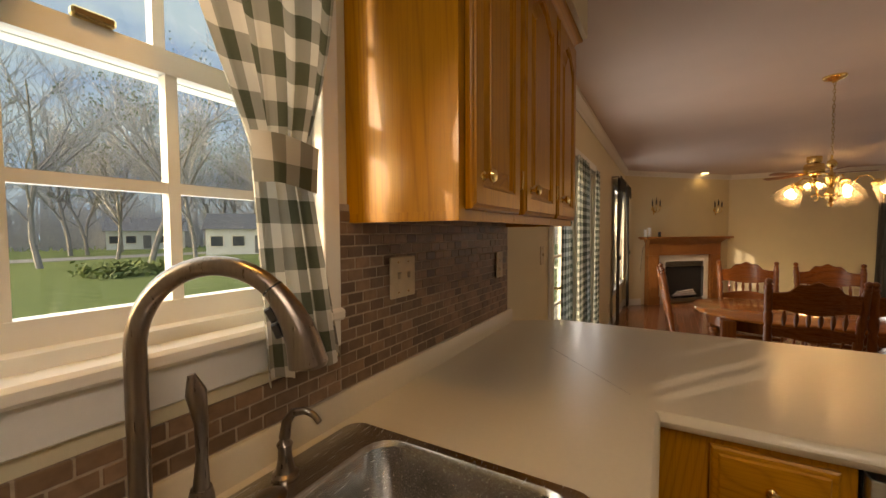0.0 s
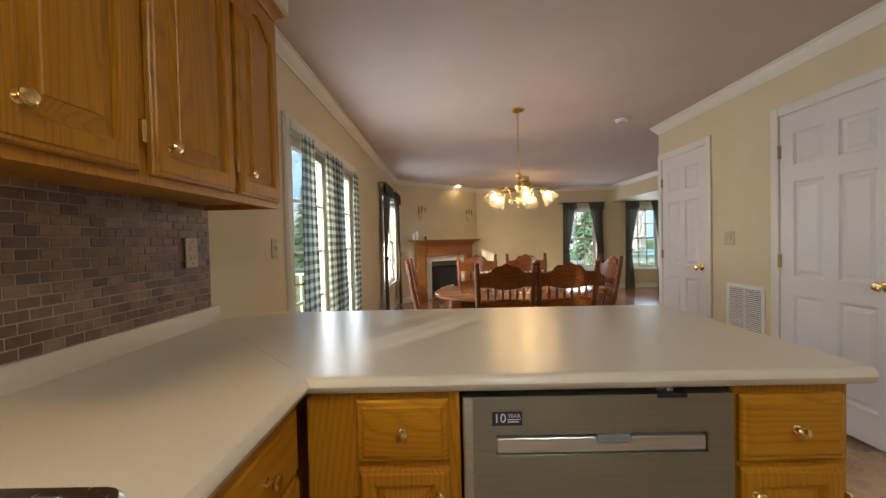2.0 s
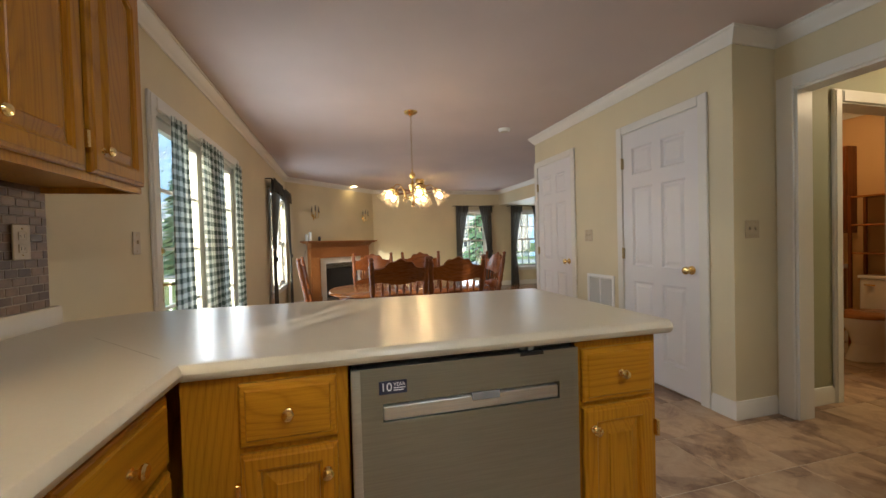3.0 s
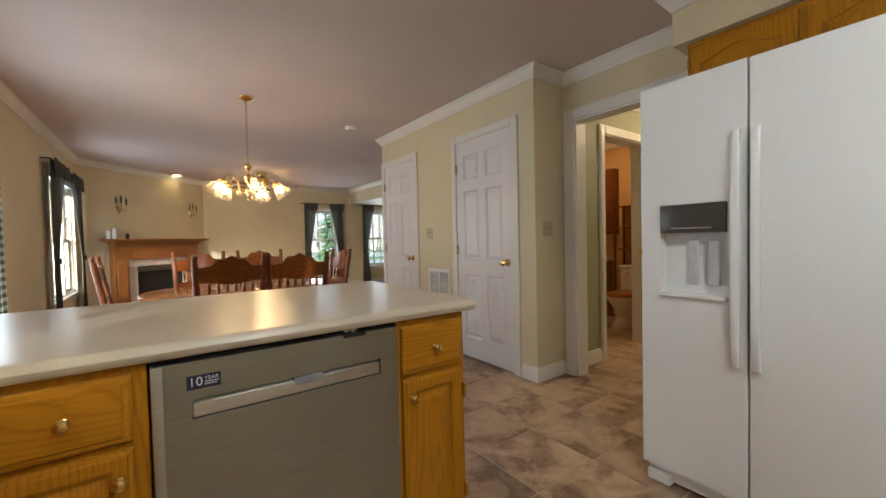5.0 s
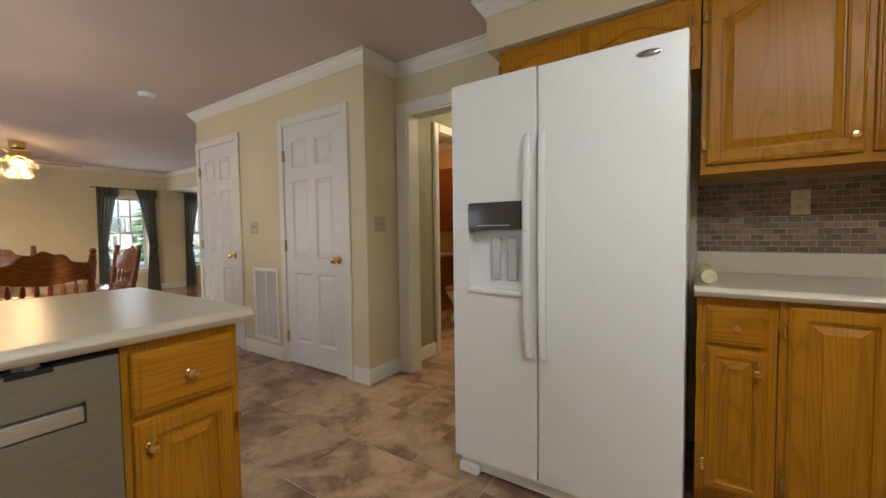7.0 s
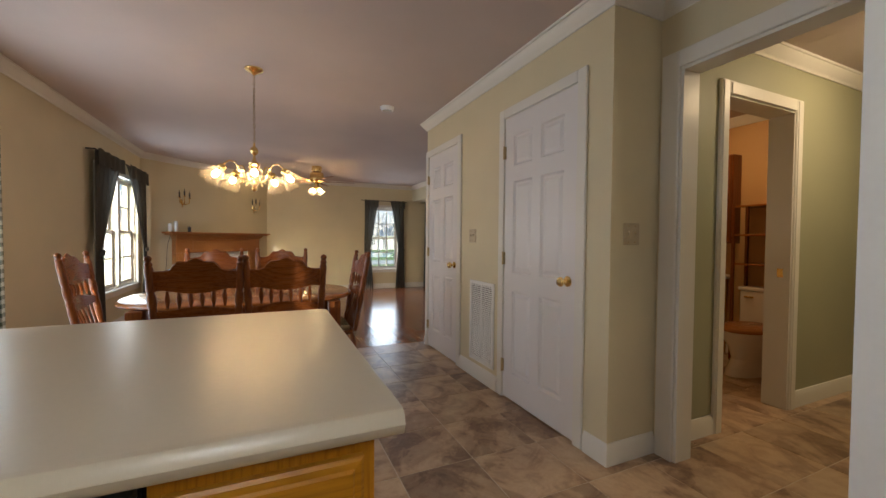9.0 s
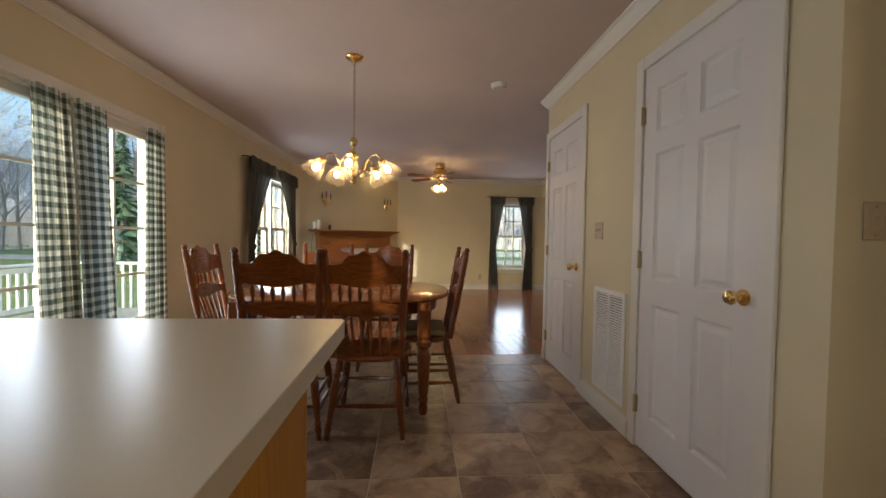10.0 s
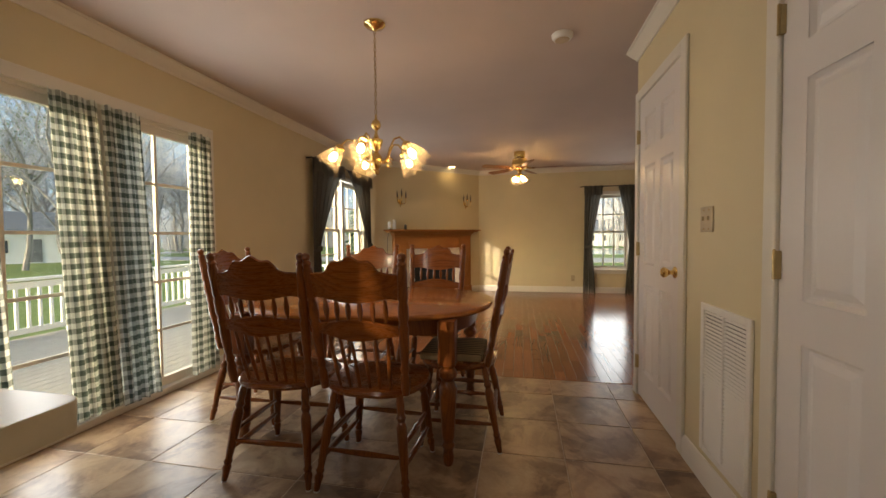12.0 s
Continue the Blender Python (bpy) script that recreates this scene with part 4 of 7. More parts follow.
def plate(name, m, gangs, kind, label):
    """A wall plate in x-z facing -y, gangs wide."""
    t = thing(name, label, "outlet" if kind == "outlet" else "switch", m.translation)
    w = 0.070 + 0.046 * (gangs - 1)

    def P(nm, bm, mat, par=t, lab=""):
        bmesh.ops.transform(bm, matrix=m, verts=bm.verts)
        return part(nm, bm, mat, par, lab)

    pl = P("plate", B(-w / 2, w / 2, -0.006, 0, -0.057, 0.057, 0.0025), IVORY)
    for g in range(gangs):
        x = (g - (gangs - 1) / 2) * 0.046
        if kind == "outlet":
            for z in (-0.02, 0.02):
                P("socket", B(x - 0.016, x + 0.016, -0.0075, -0.005, z - 0.014, z + 0.014, 0.002), IVORY, pl)
                P("slots", box(box(bmesh.new(), x - 0.008, x - 0.006, -0.0079, -0.007, z - 0.005, z + 0.005), x + 0.006, x + 0.008, -0.0079, -0.007, z - 0.005, z + 0.005), BLACK, pl)
        else:
            P("toggle", box(bmesh.new(), x - 0.005, x + 0.005, -0.016, -0.005, -0.004, 0.014, 0.0015), IVORY, pl)
        for z in (-0.042, 0.042):
            P("screw", lathe(bmesh.new(), [(0.003, 0), (0.0025, 0.001)], 8, pose(x, -0.006, z, 90)), BRASS, pl)
    return t


BSX = 0.730
plate("switch_plate", pose(BSX + 0.004, 1.60, 1.225, 0, 0, 90), 2, "switch", "ivory double switch plate on the tiled backsplash")
plate("outlet_plate", pose(BSX + 0.004, 2.325, 1.205, 0, 0, 90), 1, "outlet", "ivory outlet plate on the tiled backsplash")
plate("switch_plate", pose(XW, 3.06, 1.205, 0, 0, 90), 1, "switch", "ivory switch plate beside the patio door")
plate("switch_plate", pose(XP, 4.15, 1.195, 0, 0, -90), 2, "switch", "ivory double switch plate above the return grille")
plate("switch_plate", pose(4.235, YR, 1.20, 0, 0, 0), 2, "switch", "ivory double switch plate beside the cased opening")
plate("outlet_plate", pose(XE - 0.012, 0.265, 1.25, 0, 0, -90), 1, "outlet", "ivory outlet plate on the east backsplash")
plate("outlet_plate", pose(4.28, YN, 0.28, 0, 0, 0), 1, "outlet", "ivory outlet plate low on the end wall")
plate("outlet_plate", pose(XW, 6.30, 0.32, 0, 0, 90), 1, "outlet", "ivory outlet plate low on the side wall")

# ---- windows, doors and trim ----


def wall_box(side, bm, u0, u1, d0, d1, z0, z1, bevel=0.0):
    """A box by its place along a wall and its depth outwards from the inner face."""
    if side == "west":
        return box(bm, XW - d0, XW - d1, u0, u1, z0, z1, bevel)
    return box(bm, u0, u1, YN + d0, YN + d1, z0, z1, bevel)


def sash(win, side, u0, u1, z0, z1, d, cols, rows):
    s = bmesh.new()
    f = 0.038
    for a in ((u0, u0 + f, z0, z1), (u1 - f, u1, z0, z1), (u0 + f, u1 - f, z0, z0 + f), (u0 + f, u1 - f, z1 - f, z1)):
        wall_box(side, s, a[0], a[1], d, d + 0.03, a[2], a[3])
    sh = part("sash", s, TRIM, win, smooth=False)
    mb = bmesh.new()
    for i in range(1, cols):
        u = u0 + f + (u1 - u0 - 2 * f) * i / cols
        wall_box(side, mb, u - 0.009, u + 0.009, d + 0.004, d + 0.026, z0 + f, z1 - f)
    for i in range(1, rows):
        z = z0 + f + (z1 - z0 - 2 * f) * i / rows
        wall_box(side, mb, u0 + f, u1 - f, d + 0.005, d + 0.025, z - 0.009, z + 0.009)
    part("muntins", mb, TRIM, sh, smooth=False)
    p = part("pane", wall_box(side, bmesh.new(), u0 + f - 0.004, u1 - f + 0.004, d + 0.013, d + 0.017, z0 + f - 0.004, z1 - f + 0.004), GLASS, sh, smooth=False)
    p.visible_shadow = False


def window(name, side, hole, cols, units=1, rows=2, casing=0.06, label="white double-hung window with divided panes"):
    u0, u1, z0, z1 = hole
    win = thing(name, label, "window", ((XW, (u0 + u1) / 2, z0) if side == "west" else ((u0 + u1) / 2, YN, z0)), "", "structure")
    fb = bmesh.new()
    for a in ((u0, u0 + 0.02, z0, z1), (u1 - 0.02, u1, z0, z1), (u0 + 0.02, u1 - 0.02, z0, z0 + 0.025), (u0 + 0.02, u1 - 0.02, z1 - 0.02, z1)):
        wall_box(side, fb, a[0], a[1], 0.02, 0.14, a[2], a[3])
    w = (u1 - u0 - 0.04 - (units - 1) * 0.07) / units
    for k in range(1, units):
        c = u0 + 0.02 + k * w + (k - 0.5) * 0.07
        wall_box(side, fb, c - 0.035, c + 0.035, 0.0, 0.14, z0 + 0.025, z1 - 0.02)
    part("window_frame", fb, TRIM, win, smooth=False)
    zm = z0 + (z1 - z0) * 0.5
    for k in range(units):
        a = u0 + 0.02 + k * (w + 0.07)
        sash(win, side, a, a + w, z0 + 0.025, zm + 0.02, 0.055, cols, rows)
        sash(win, side, a, a + w, zm - 0.018, z1 - 0.02, 0.09, cols, rows)
        part("latch", wall_box(side, bmesh.new(), a + w / 2 - 0.025, a + w / 2 + 0.025, 0.045, 0.06, zm + 0.02, zm + 0.034, 0.003), BRASS, win)
    cb = bmesh.new()
    for a in ((u0 - casing, u0 + 0.004, z0 - 0.02, z1 + casing), (u1 - 0.004, u1 + casing, z0 - 0.02, z1 + casing), (u0 + 0.004, u1 - 0.004, z1 - 0.004, z1 + casing)):
        wall_box(side, cb, a[0], a[1], -0.016, 0.02, a[2], a[3], 0.003)
    part("casing", cb, TRIM, win)
    part("window_sill", wall_box(side, bmesh.new(), u0 - casing, u1 + casing, -0.032, 0.06, z0 - 0.022, z0 + 0.004, 0.006), TRIM, win)
    part("apron", wall_box(side, bmesh.new(), u0 - casing, u1 + casing, -0.014, 0.0, z0 - 0.085, z0 - 0.022, 0.003), TRIM, win)
    return win


window("window_1", "west", WIN_K, 3, 1, 2, 0.045, "white double-hung window above the sink")
window("window_2", "west", WIN_W, 2, 2, 2, 0.06, "white twin double-hung window on the dining side")
window("window_3", "north", WIN_A, 3)
window("window_4", "north", WIN_B, 3)

# patio door: two full-glass leaves in one frame
pd = thing("door_1", "white patio door with two full-height divided glass panels", "door", (XW, 4.14, 0), "", "structure")
fb = bmesh.new()
for a in ((3.29, 3.32, 0.03, 1.96), (4.96, 4.99, 0.03, 1.96), (3.32, 4.96, 1.93, 1.96), (4.10, 4.18, 0.05, 1.93)):
    wall_box("west", fb, a[0], a[1], 0.0, 0.13, a[2], a[3])
part("door_frame", fb, TRIM, pd, smooth=False)
part("threshold", wall_box("west", bmesh.new(), 3.29, 4.99, -0.03, 0.14, 0.0, 0.05, 0.006), TRIM, pd, "white painted threshold")
cb = bmesh.new()
for a in ((3.215, 3.294, 0.0, 2.035), (4.986, 5.065, 0.0, 2.035), (3.294, 4.986, 1.956, 2.035)):
    wall_box("west", cb, a[0], a[1], -0.017, 0.0, a[2], a[3], 0.004)
    wall_box("west", cb, a[0] + 0.012, a[1] - 0.012, -0.023, -0.016, a[2], a[3] - 0.012, 0.003)
part("casing", cb, TRIM, pd)
for a, b in ((3.322, 4.098), (4.182, 4.958)):
    lf = bmesh.new()
    for c in ((a, a + 0.085, 0.05, 1.93), (b - 0.085, b, 0.05, 1.93), (a + 0.085, b - 0.085, 0.05, 0.11), (a + 0.085, b - 0.085, 1.875, 1.93)):
        wall_box("west", lf, c[0], c[1], 0.02, 0.062, c[2], c[3])
    leaf = part("glass_leaf", lf, TRIM, pd, smooth=False)
    mb = bmesh.new()
    um = (a + b) / 2
    wall_box("west", mb, um - 0.010, um + 0.010, 0.03, 0.052, 0.11, 1.875)
    for i in range(1, 5):
        z = 0.11 + 1.765 * i / 5
        wall_box("west", mb, a + 0.085, b - 0.085, 0.031, 0.051, z - 0.010, z + 0.010)
    part("muntins", mb, TRIM, leaf, smooth=False)
    p = part("pane", wall_box("west", bmesh.new(), a + 0.08, b - 0.08, 0.039, 0.043, 0.105, 1.88), GLASS, leaf, smooth=False)
    p.visible_shadow = False
part("deadbolt", lathe(bmesh.new(), [(0.026, 0), (0.026, 0.012), (0.015, 0.014), (0.013, 0.026)], 16, pose(XW - 0.02, 3.362, 1.16, 0, 90, 0)), BRASS, pd, "brass deadbolt")
hnd = bmesh.new()
box(hnd, XW - 0.02, XW - 0.012, 3.342, 3.382, 0.86, 1.02, 0.003)
tube(hnd, [(XW - 0.014, 3.362, 0.965), (XW + 0.03, 3.362, 0.965), (XW + 0.036, 3.38, 0.965), (XW + 0.034, 3.45, 0.962)], 0.008, 8)
part("lever_handle", hnd, BRASS, pd, "brass lever handle on a long plate")


def panel_door(name, y0, y1, knob_at, label):
    """A six-panel door in the closet wall, face towards -x."""
    w, h, z0 = y1 - y0, 2.03, 0.012
    d = thing(name, label, "door", (XP, (y0 + y1) / 2, 0), "closet doors", "structure")
    xf = XP - 0.004
    lb = bmesh.new()
    st, mid = 0.105, 0.09
    pw = (w - 2 * st - mid) / 2
    zs = [(0.20, 0.80), (0.93, 1.58), (1.69, 1.91)]
    cols = [(y0 + st, y0 + st + pw), (y0 + st + pw + mid, y1 - st)]
    box(lb, xf + 0.014, xf + 0.034, y0, y1, z0, z0 + h)
    for a, b in ((y0, y0 + st), (y1 - st, y1), (y0 + st + pw, y0 + st + pw + mid)):
        box(lb, xf, xf + 0.0145, a, b, z0, z0 + h)
    zz = z0
    for lo, hi in zs + [(h + z0, None)]:
        for a, b in cols:
            box(lb, xf, xf + 0.0145, a, b, zz, lo)
        zz = hi if hi is not None else zz
    leaf = part("leaf", lb, DOORP, d, smooth=False)
    for a, b in cols:
        for lo, hi in zs:
            pb_ = bmesh.new()
            loops = []
            for ins, x in ((0.0005, xf + 0.002), (0.012, xf + 0.0125), (0.022, xf + 0.0125), (0.045, xf + 0.003)):
                loops.append([pb_.verts.new((x, yy, z)) for yy, z in ((a + ins, lo + ins), (b - ins, lo + ins), (b - ins, hi - ins), (a + ins, hi - ins))])
            fs = []
            for p, q in zip(loops, loops[1:]):
                for i in range(4):
                    fs.append(pb_.faces.new((p[i], p[(i + 1) % 4], q[(i + 1) % 4], q[i])))
            fs.append(pb_.faces.new(loops[-1]))
            bmesh.ops.recalc_face_normals(pb_, faces=fs)
            for f in fs:
                if f.normal.x > 0.5:
                    bmesh.ops.reverse_faces(pb_, faces=fs)
                    break
            part("panel", pb_, DOORP, leaf, smooth=False)
    kb = bmesh.new()
    lathe(kb, [(0.031, 0), (0.031, 0.004), (0.024, 0.009), (0.012, 0.012), (0.011, 0.03), (0.018, 0.036), (0.027, 0.048), (0.028, 0.058), (0.02, 0.068), (0.006, 0.071)], 20, pose(xf, knob_at, 0.925, 0, -90, 0))
    part("door_knob", kb, BRASS, leaf, "polished brass door knob")
    for z in (0.24, 1.03, 1.80):
        hb = bmesh.new()
        box(hb, XP - 0.020, xf + 0.002, y1 - 0.009, y1 + 0.0055, z - 0.045, z + 0.045, 0.001)
        lathe(hb, [(0.005, 0), (0.005, 0.094), (0.002, 0.098)], 8, pose(XP - 0.021, y1 - 0.001, z - 0.047))
        part("hinge", hb, HINGE, leaf, "dull brass butt hinge")
    cs = bmesh.new()
    for a, b, lo, hi in ((y0 - 0.075, y0 - 0.006, 0, 2.118), (y1 + 0.006, y1 + 0.072, 0, 2.118), (y0 - 0.006, y1 + 0.006, 2.05, 2.118)):
        box(cs, XP - 0.017, XP, a, b, lo, hi, 0.004)
    for a, b, lo, hi in ((y0 - 0.012, y0 - 0.003, 0, 2.05), (y1 + 0.003, y1 + 0.008, 0, 2.05), (y0 - 0.003, y1 + 0.003, 2.044, 2.052)):
        box(cs, XP - 0.002, XP + 0.10, a, b, lo, hi)
    part("casing", cs, TRIM, d)


panel_door("door_2", 2.925, 3.652, 2.985, "white six-panel closet door with brass knob, closed")
panel_door("door_3", 4.437, 5.139, 4.497, "white six-panel pantry door with brass knob, closed")

# return-air grille
gr = thing("return_air_grille", "white metal return-air grille low on the wall", "vent", (XP, 3.98, 0.15))
gf = bmesh.new()
GY0, GY1, GZ0, GZ1 = 3.785, 4.175, 0.150, 0.822
for a in ((GY0, GY0 + 0.03, GZ0, GZ1), (GY1 - 0.03, GY1, GZ0, GZ1), (GY0 + 0.03, GY1 - 0.03, GZ0, GZ0 + 0.03), (GY0 + 0.03, GY1 - 0.03, GZ1 - 0.03, GZ1), (3.974, 3.986, GZ0 + 0.03, GZ1 - 0.03)):
    box(gf, XP - 0.013, XP - 0.001, a[0], a[1], a[2], a[3], 0.002)
part("frame", gf, VENTW, gr)
part("backing", B(XP - 0.002, XP - 0.0005, GY0 + 0.02, GY1 - 0.02, GZ0 + 0.02, GZ1 - 0.02), GAP, gr, smooth=False)
for a, b in ((GY0 + 0.031, 3.973), (3.987, GY1 - 0.031)):
    proto = None
    for i in range(38):
        z = GZ0 + 0.038 + i * 0.0161
        if proto is None:
            proto = part("slat", box(bmesh.new(), -0.0062, 0.0062, a, b, -0.0008, 0.0008, 0, 1, pose(XP - 0.0075, 0, z, 0, -40, 0)), VENTW, gr, smooth=False)
            base_z = z
        else:
            s = new("slat", proto.data)
            s.parent = gr
            s.matrix_parent_inverse = proto.matrix_parent_inverse.copy()
            s.location = (0, 0, z - base_z)

# cased openings to hallway and bathroom
co = thing("door_casing", "white cased opening to the hallway", "doorway", (4.5, 2.1, 0), "", "structure")
cs = bmesh.new()
for a, b, lo, hi in ((2.57, YR - 0.018, 0, 2.145), (1.615, 1.70, 0, 2.145), (1.70, 2.57, 2.06, 2.145)):
    box(cs, XE - 0.018, XE, a, b, lo, hi, 0.004)
    box(cs, 4.56, 4.578, a, b, lo, hi, 0.004)
for a, b, lo, hi in ((2.555, 2.5705, 0, 2.06), (1.70, 1.715, 0, 2.06), (1.715, 2.555, 2.045, 2.0605)):
    box(cs, XE - 0.002, 4.562, a, b, lo, hi)
part("casing", cs, TRIM, co)
bo = thing("door_casing", "white moulded casing round the bathroom doorway", "doorway", (5.4, YR, 0), "", "structure")
cs = bmesh.new()
for a, b, lo, hi in ((4.945, 5.025, 0, 2.135), (5.775, 5.855, 0, 2.135), (5.025, 5.775, 2.055, 2.135)):
    box(cs, a, b, YR - 0.02, YR, lo, hi, 0.004)
    box(cs, a + 0.012, b - 0.012, YR - 0.026, YR - 0.019, lo, hi - 0.012, 0.003)
for a, b, lo, hi in ((5.0195, 5.035, 0, 2.06), (5.765, 5.7805, 0, 2.06), (5.035, 5.765, 2.045, 2.0605)):
    box(cs, a, b, YR - 0.01, YR + 0.14, lo, hi)
part("casing", cs, TRIM, bo)
part("strike_plate", B(5.762, 5.7652, YR + 0.03, YR + 0.065, 0.92, 0.98), BRASS, bo)

# ---- curtains ----


def drape(name, ztop, zbot, edges, place, folds, amp, material, parent, label="", rows=40, per=10, seed=0, fullness=1.6):
    """Hanging cloth. edges(v) gives the two sides at depth v (0 top, 1 bottom); place(u, out, z) puts a point in the room."""
    rnd = random.Random(seed)
    ph = [rnd.uniform(0, 6.28) for _ in range(4)]
    bm = bmesh.new()
    uvl = bm.loops.layers.uv.new("UVMap")
    cols = int(folds * per)
    grid, uvs = [], []
    for r in range(rows + 1):
        v = r / rows
        a, b = edges(v)
        z = ztop + (zbot - ztop) * v
        line, uline = [], []
        for c in range(cols + 1):
            s = c / cols
            k = 2 * math.pi * folds * s
            o = amp * (0.5 + 0.5 * v) * (math.sin(k + ph[0] + 0.5 * math.sin(2.1 * v + ph[1])) + 0.45 * math.sin(0.47 * k + ph[2] + v * 1.7) + 0.2 * math.sin(1.9 * k + ph[3]))
            u = a + (b - a) * s + 0.25 * amp * math.sin(2 * k + ph[1])
            zz = z + (0.006 * math.sin(0.7 * k + ph[2]) if r in (0, rows) else 0.0)
            line.append(bm.verts.new(place(u, o, zz)))
            uline.append((s * fullness * W0, v * (ztop - zbot)))
        grid.append(line)
        uvs.append(uline)
    for r in range(rows):
        for c in range(cols):
            f = bm.faces.new((grid[r][c], grid[r][c + 1], grid[r + 1][c + 1], grid[r + 1][c]))
            for lp, q in zip(f.loops, (uvs[r][c], uvs[r][c + 1], uvs[r + 1][c + 1], uvs[r + 1][c])):
                lp[uvl].uv = q
    return part(name, bm, material, parent, label)


def lerp(a, b, s):
    return a + (b - a) * s


def west_place(x):
    return lambda u, o, z: (x + o, u, z)


def north_place(y):
    return lambda u, o, z: (u, y - o, z)


W0 = 0.3
ROD = metal("dark_rod", (0.08, 0.07, 0.06), 0.4)
# gingham panels on the patio door
for i, (t0, t1, b0, b1, zb) in enumerate(((3.375, 3.615, 3.34, 3.70, 0.10), (3.865, 4.125, 3.93, 4.235, 0.075), (4.150, 4.392, 4.235, 4.475, 0.055), (4.778, 4.985, 4.760, 5.02, 0.06))):
    cu = thing("curtain", "green and white gingham curtain panel hanging on the patio door", "curtain", (0.79, (t0 + t1) / 2, zb), "patio door curtains")
    W0 = (t1 - t0) * 1.25
    drape("cloth", 1.952, zb, lambda v, t0=t0, t1=t1, b0=b0, b1=b1: (lerp(t0, b0, v), lerp(t1, b1, v)), west_place(0.778), 4.5, 0.013, CHECK, cu, rows=36, seed=i + 3)
    part("rod", tube(bmesh.new(), [(0.738, t0 + 0.012, 1.943), (0.758, t0 + 0.012, 1.943), (0.758, t1 - 0.012, 1.943), (0.738, t1 - 0.012, 1.943)], 0.004, 8), TRIM, cu)


# tied-back gingham at the sink window
def sink_edges(v):
    tie = 0.575
    if v < tie:
        s = v / tie
        return lerp(0.90, 1.125, s), lerp(1.345, 1.25, s ** 2.5)
    s = (v - tie) / (1 - tie)
    return lerp(1.125, 1.15, s), lerp(1.25, 1.34, s ** 0.8)


for nm, mirror in (("curtain", False), ("curtain", True)):
    cu = thing(nm, "green and cream gingham curtain tied back at the sink window", "curtain", (0.78, 1.25 if not mirror else 0.67, 1.1), "sink window curtains")
    W0 = 0.30
    fn = sink_edges if not mirror else (lambda v: tuple(1.92 - q for q in reversed(sink_edges(v))))
    drape("cloth", 2.07, 1.078, fn, west_place(0.765), 3.5, 0.014, CHECKBIG, cu, rows=44, per=14, seed=11 + mirror, fullness=1.5)
    ta, tb = (1.115, 1.26) if not mirror else (0.66, 0.805)
    W0 = 0.2
    drape("tie_back", 1.515, 1.43, lambda v: (ta, tb), west_place(0.79), 0.8, 0.008, CHECKBIG, cu, "gingham tie band", rows=4, per=14, seed=2, fullness=1.0)
sr = thing("curtain_rod", "thin rod carrying the sink window curtains", "curtain rod", (0.76, 0.96, 2.06))
part("rod", tube(bmesh.new(), [(0.722, 0.55, 2.06), (0.765, 0.55, 2.06), (0.765, 1.37, 2.06), (0.722, 1.37, 2.06)], 0.005, 8), ROD, sr)


def green_pair(a, b, ztop, zbot, place, tie_z, wall_pt, label, reach=0.48):
    """Two dark curtains tied to the sides of a window, with a short heading over each."""
    for k in range(2):
        cu = thing("curtain", label, "curtain", wall_pt(lerp(a, b, 0.15 if k == 0 else 0.85), zbot), "dark green curtains")
        tie = (ztop - tie_z) / (ztop - zbot)

        def ed(v, k=k):
            w = b - a
            if v < tie:
                s = v / tie
                lo, hi = lerp(a, a - 0.01, s), lerp(a + w * reach, a + 0.13, min(1, s * 1.02) ** 0.8)
            else:
                s = (v - tie) / (1 - tie)
                lo, hi = lerp(a - 0.01, a - 0.03, s), lerp(a + 0.13, a + 0.20, s ** 0.7)
            return (lo, hi) if k == 0 else (a + b - hi, a + b - lo)

        global W0
        W0 = 0.45
        drape("cloth", ztop, zbot, ed, place, 5, 0.014, GREEN, cu, rows=40, per=9, seed=20 + k)
        lo, hi = (a - 0.02, lerp(a, b, reach - 0.03)) if k == 0 else (lerp(a, b, 1.03 - reach), b + 0.02)
        drape("valance", ztop + 0.015, ztop - 0.16, lambda v: (lo, hi), lambda u, o, z: place(u, o + 0.03, z), 5, 0.012, GREEN, cu, "short gathered heading", rows=6, per=9, seed=30 + k)
        t0, t1 = ed(tie)
        drape("tie_back", tie_z + 0.03, tie_z - 0.03, lambda v: (t0 - 0.01, t1 + 0.01), lambda u, o, z: place(u, o + 0.028, z), 1, 0.005, GREEN, cu, "cloth tie band", rows=3, per=10, seed=5)


green_pair(6.56, 8.36, 2.10, 0.03, west_place(0.80), 0.98, lambda u, z: (0.80, u, z), "dark green curtain tied back at the twin dining window")
green_pair(4.49, 5.42, 2.045, 0.0, north_place(10.05), 0.90, lambda u, z: (u, 10.05, z), "dark green curtain tied back at the end wall window", 0.36)
green_pair(5.97, 6.90, 2.045, 0.0, north_place(10.05), 0.90, lambda u, z: (u, 10.05, z), "dark green curtain tied back at the bay window", 0.36)
for nm, pts in (("west", [(0.722, 6.53, 2.10), (0.80, 6.53, 2.10), (0.80, 8.36, 2.10), (0.722, 8.36, 2.10)]), ("north", [(4.41, 10.118, 2.05), (4.41, 10.05, 2.05), (5.49, 10.05, 2.05), (5.49, 10.118, 2.05)]), ("bay", [(5.89, 10.118, 2.05), (5.89, 10.05, 2.05), (6.98, 10.05, 2.05), (6.98, 10.118, 2.05)])):
    rd = thing("curtain_rod", "thin dark curtain rod with returns to the wall", "curtain rod", pts[1])
    part("rod", tube(bmesh.new(), pts, 0.008, 8), ROD, rd)

# ---- dining set ----
TC = Vector((2.345, 4.50, 0))
tbl = thing("dining_table", "oval polished oak dining table with turned legs", "table", TC)


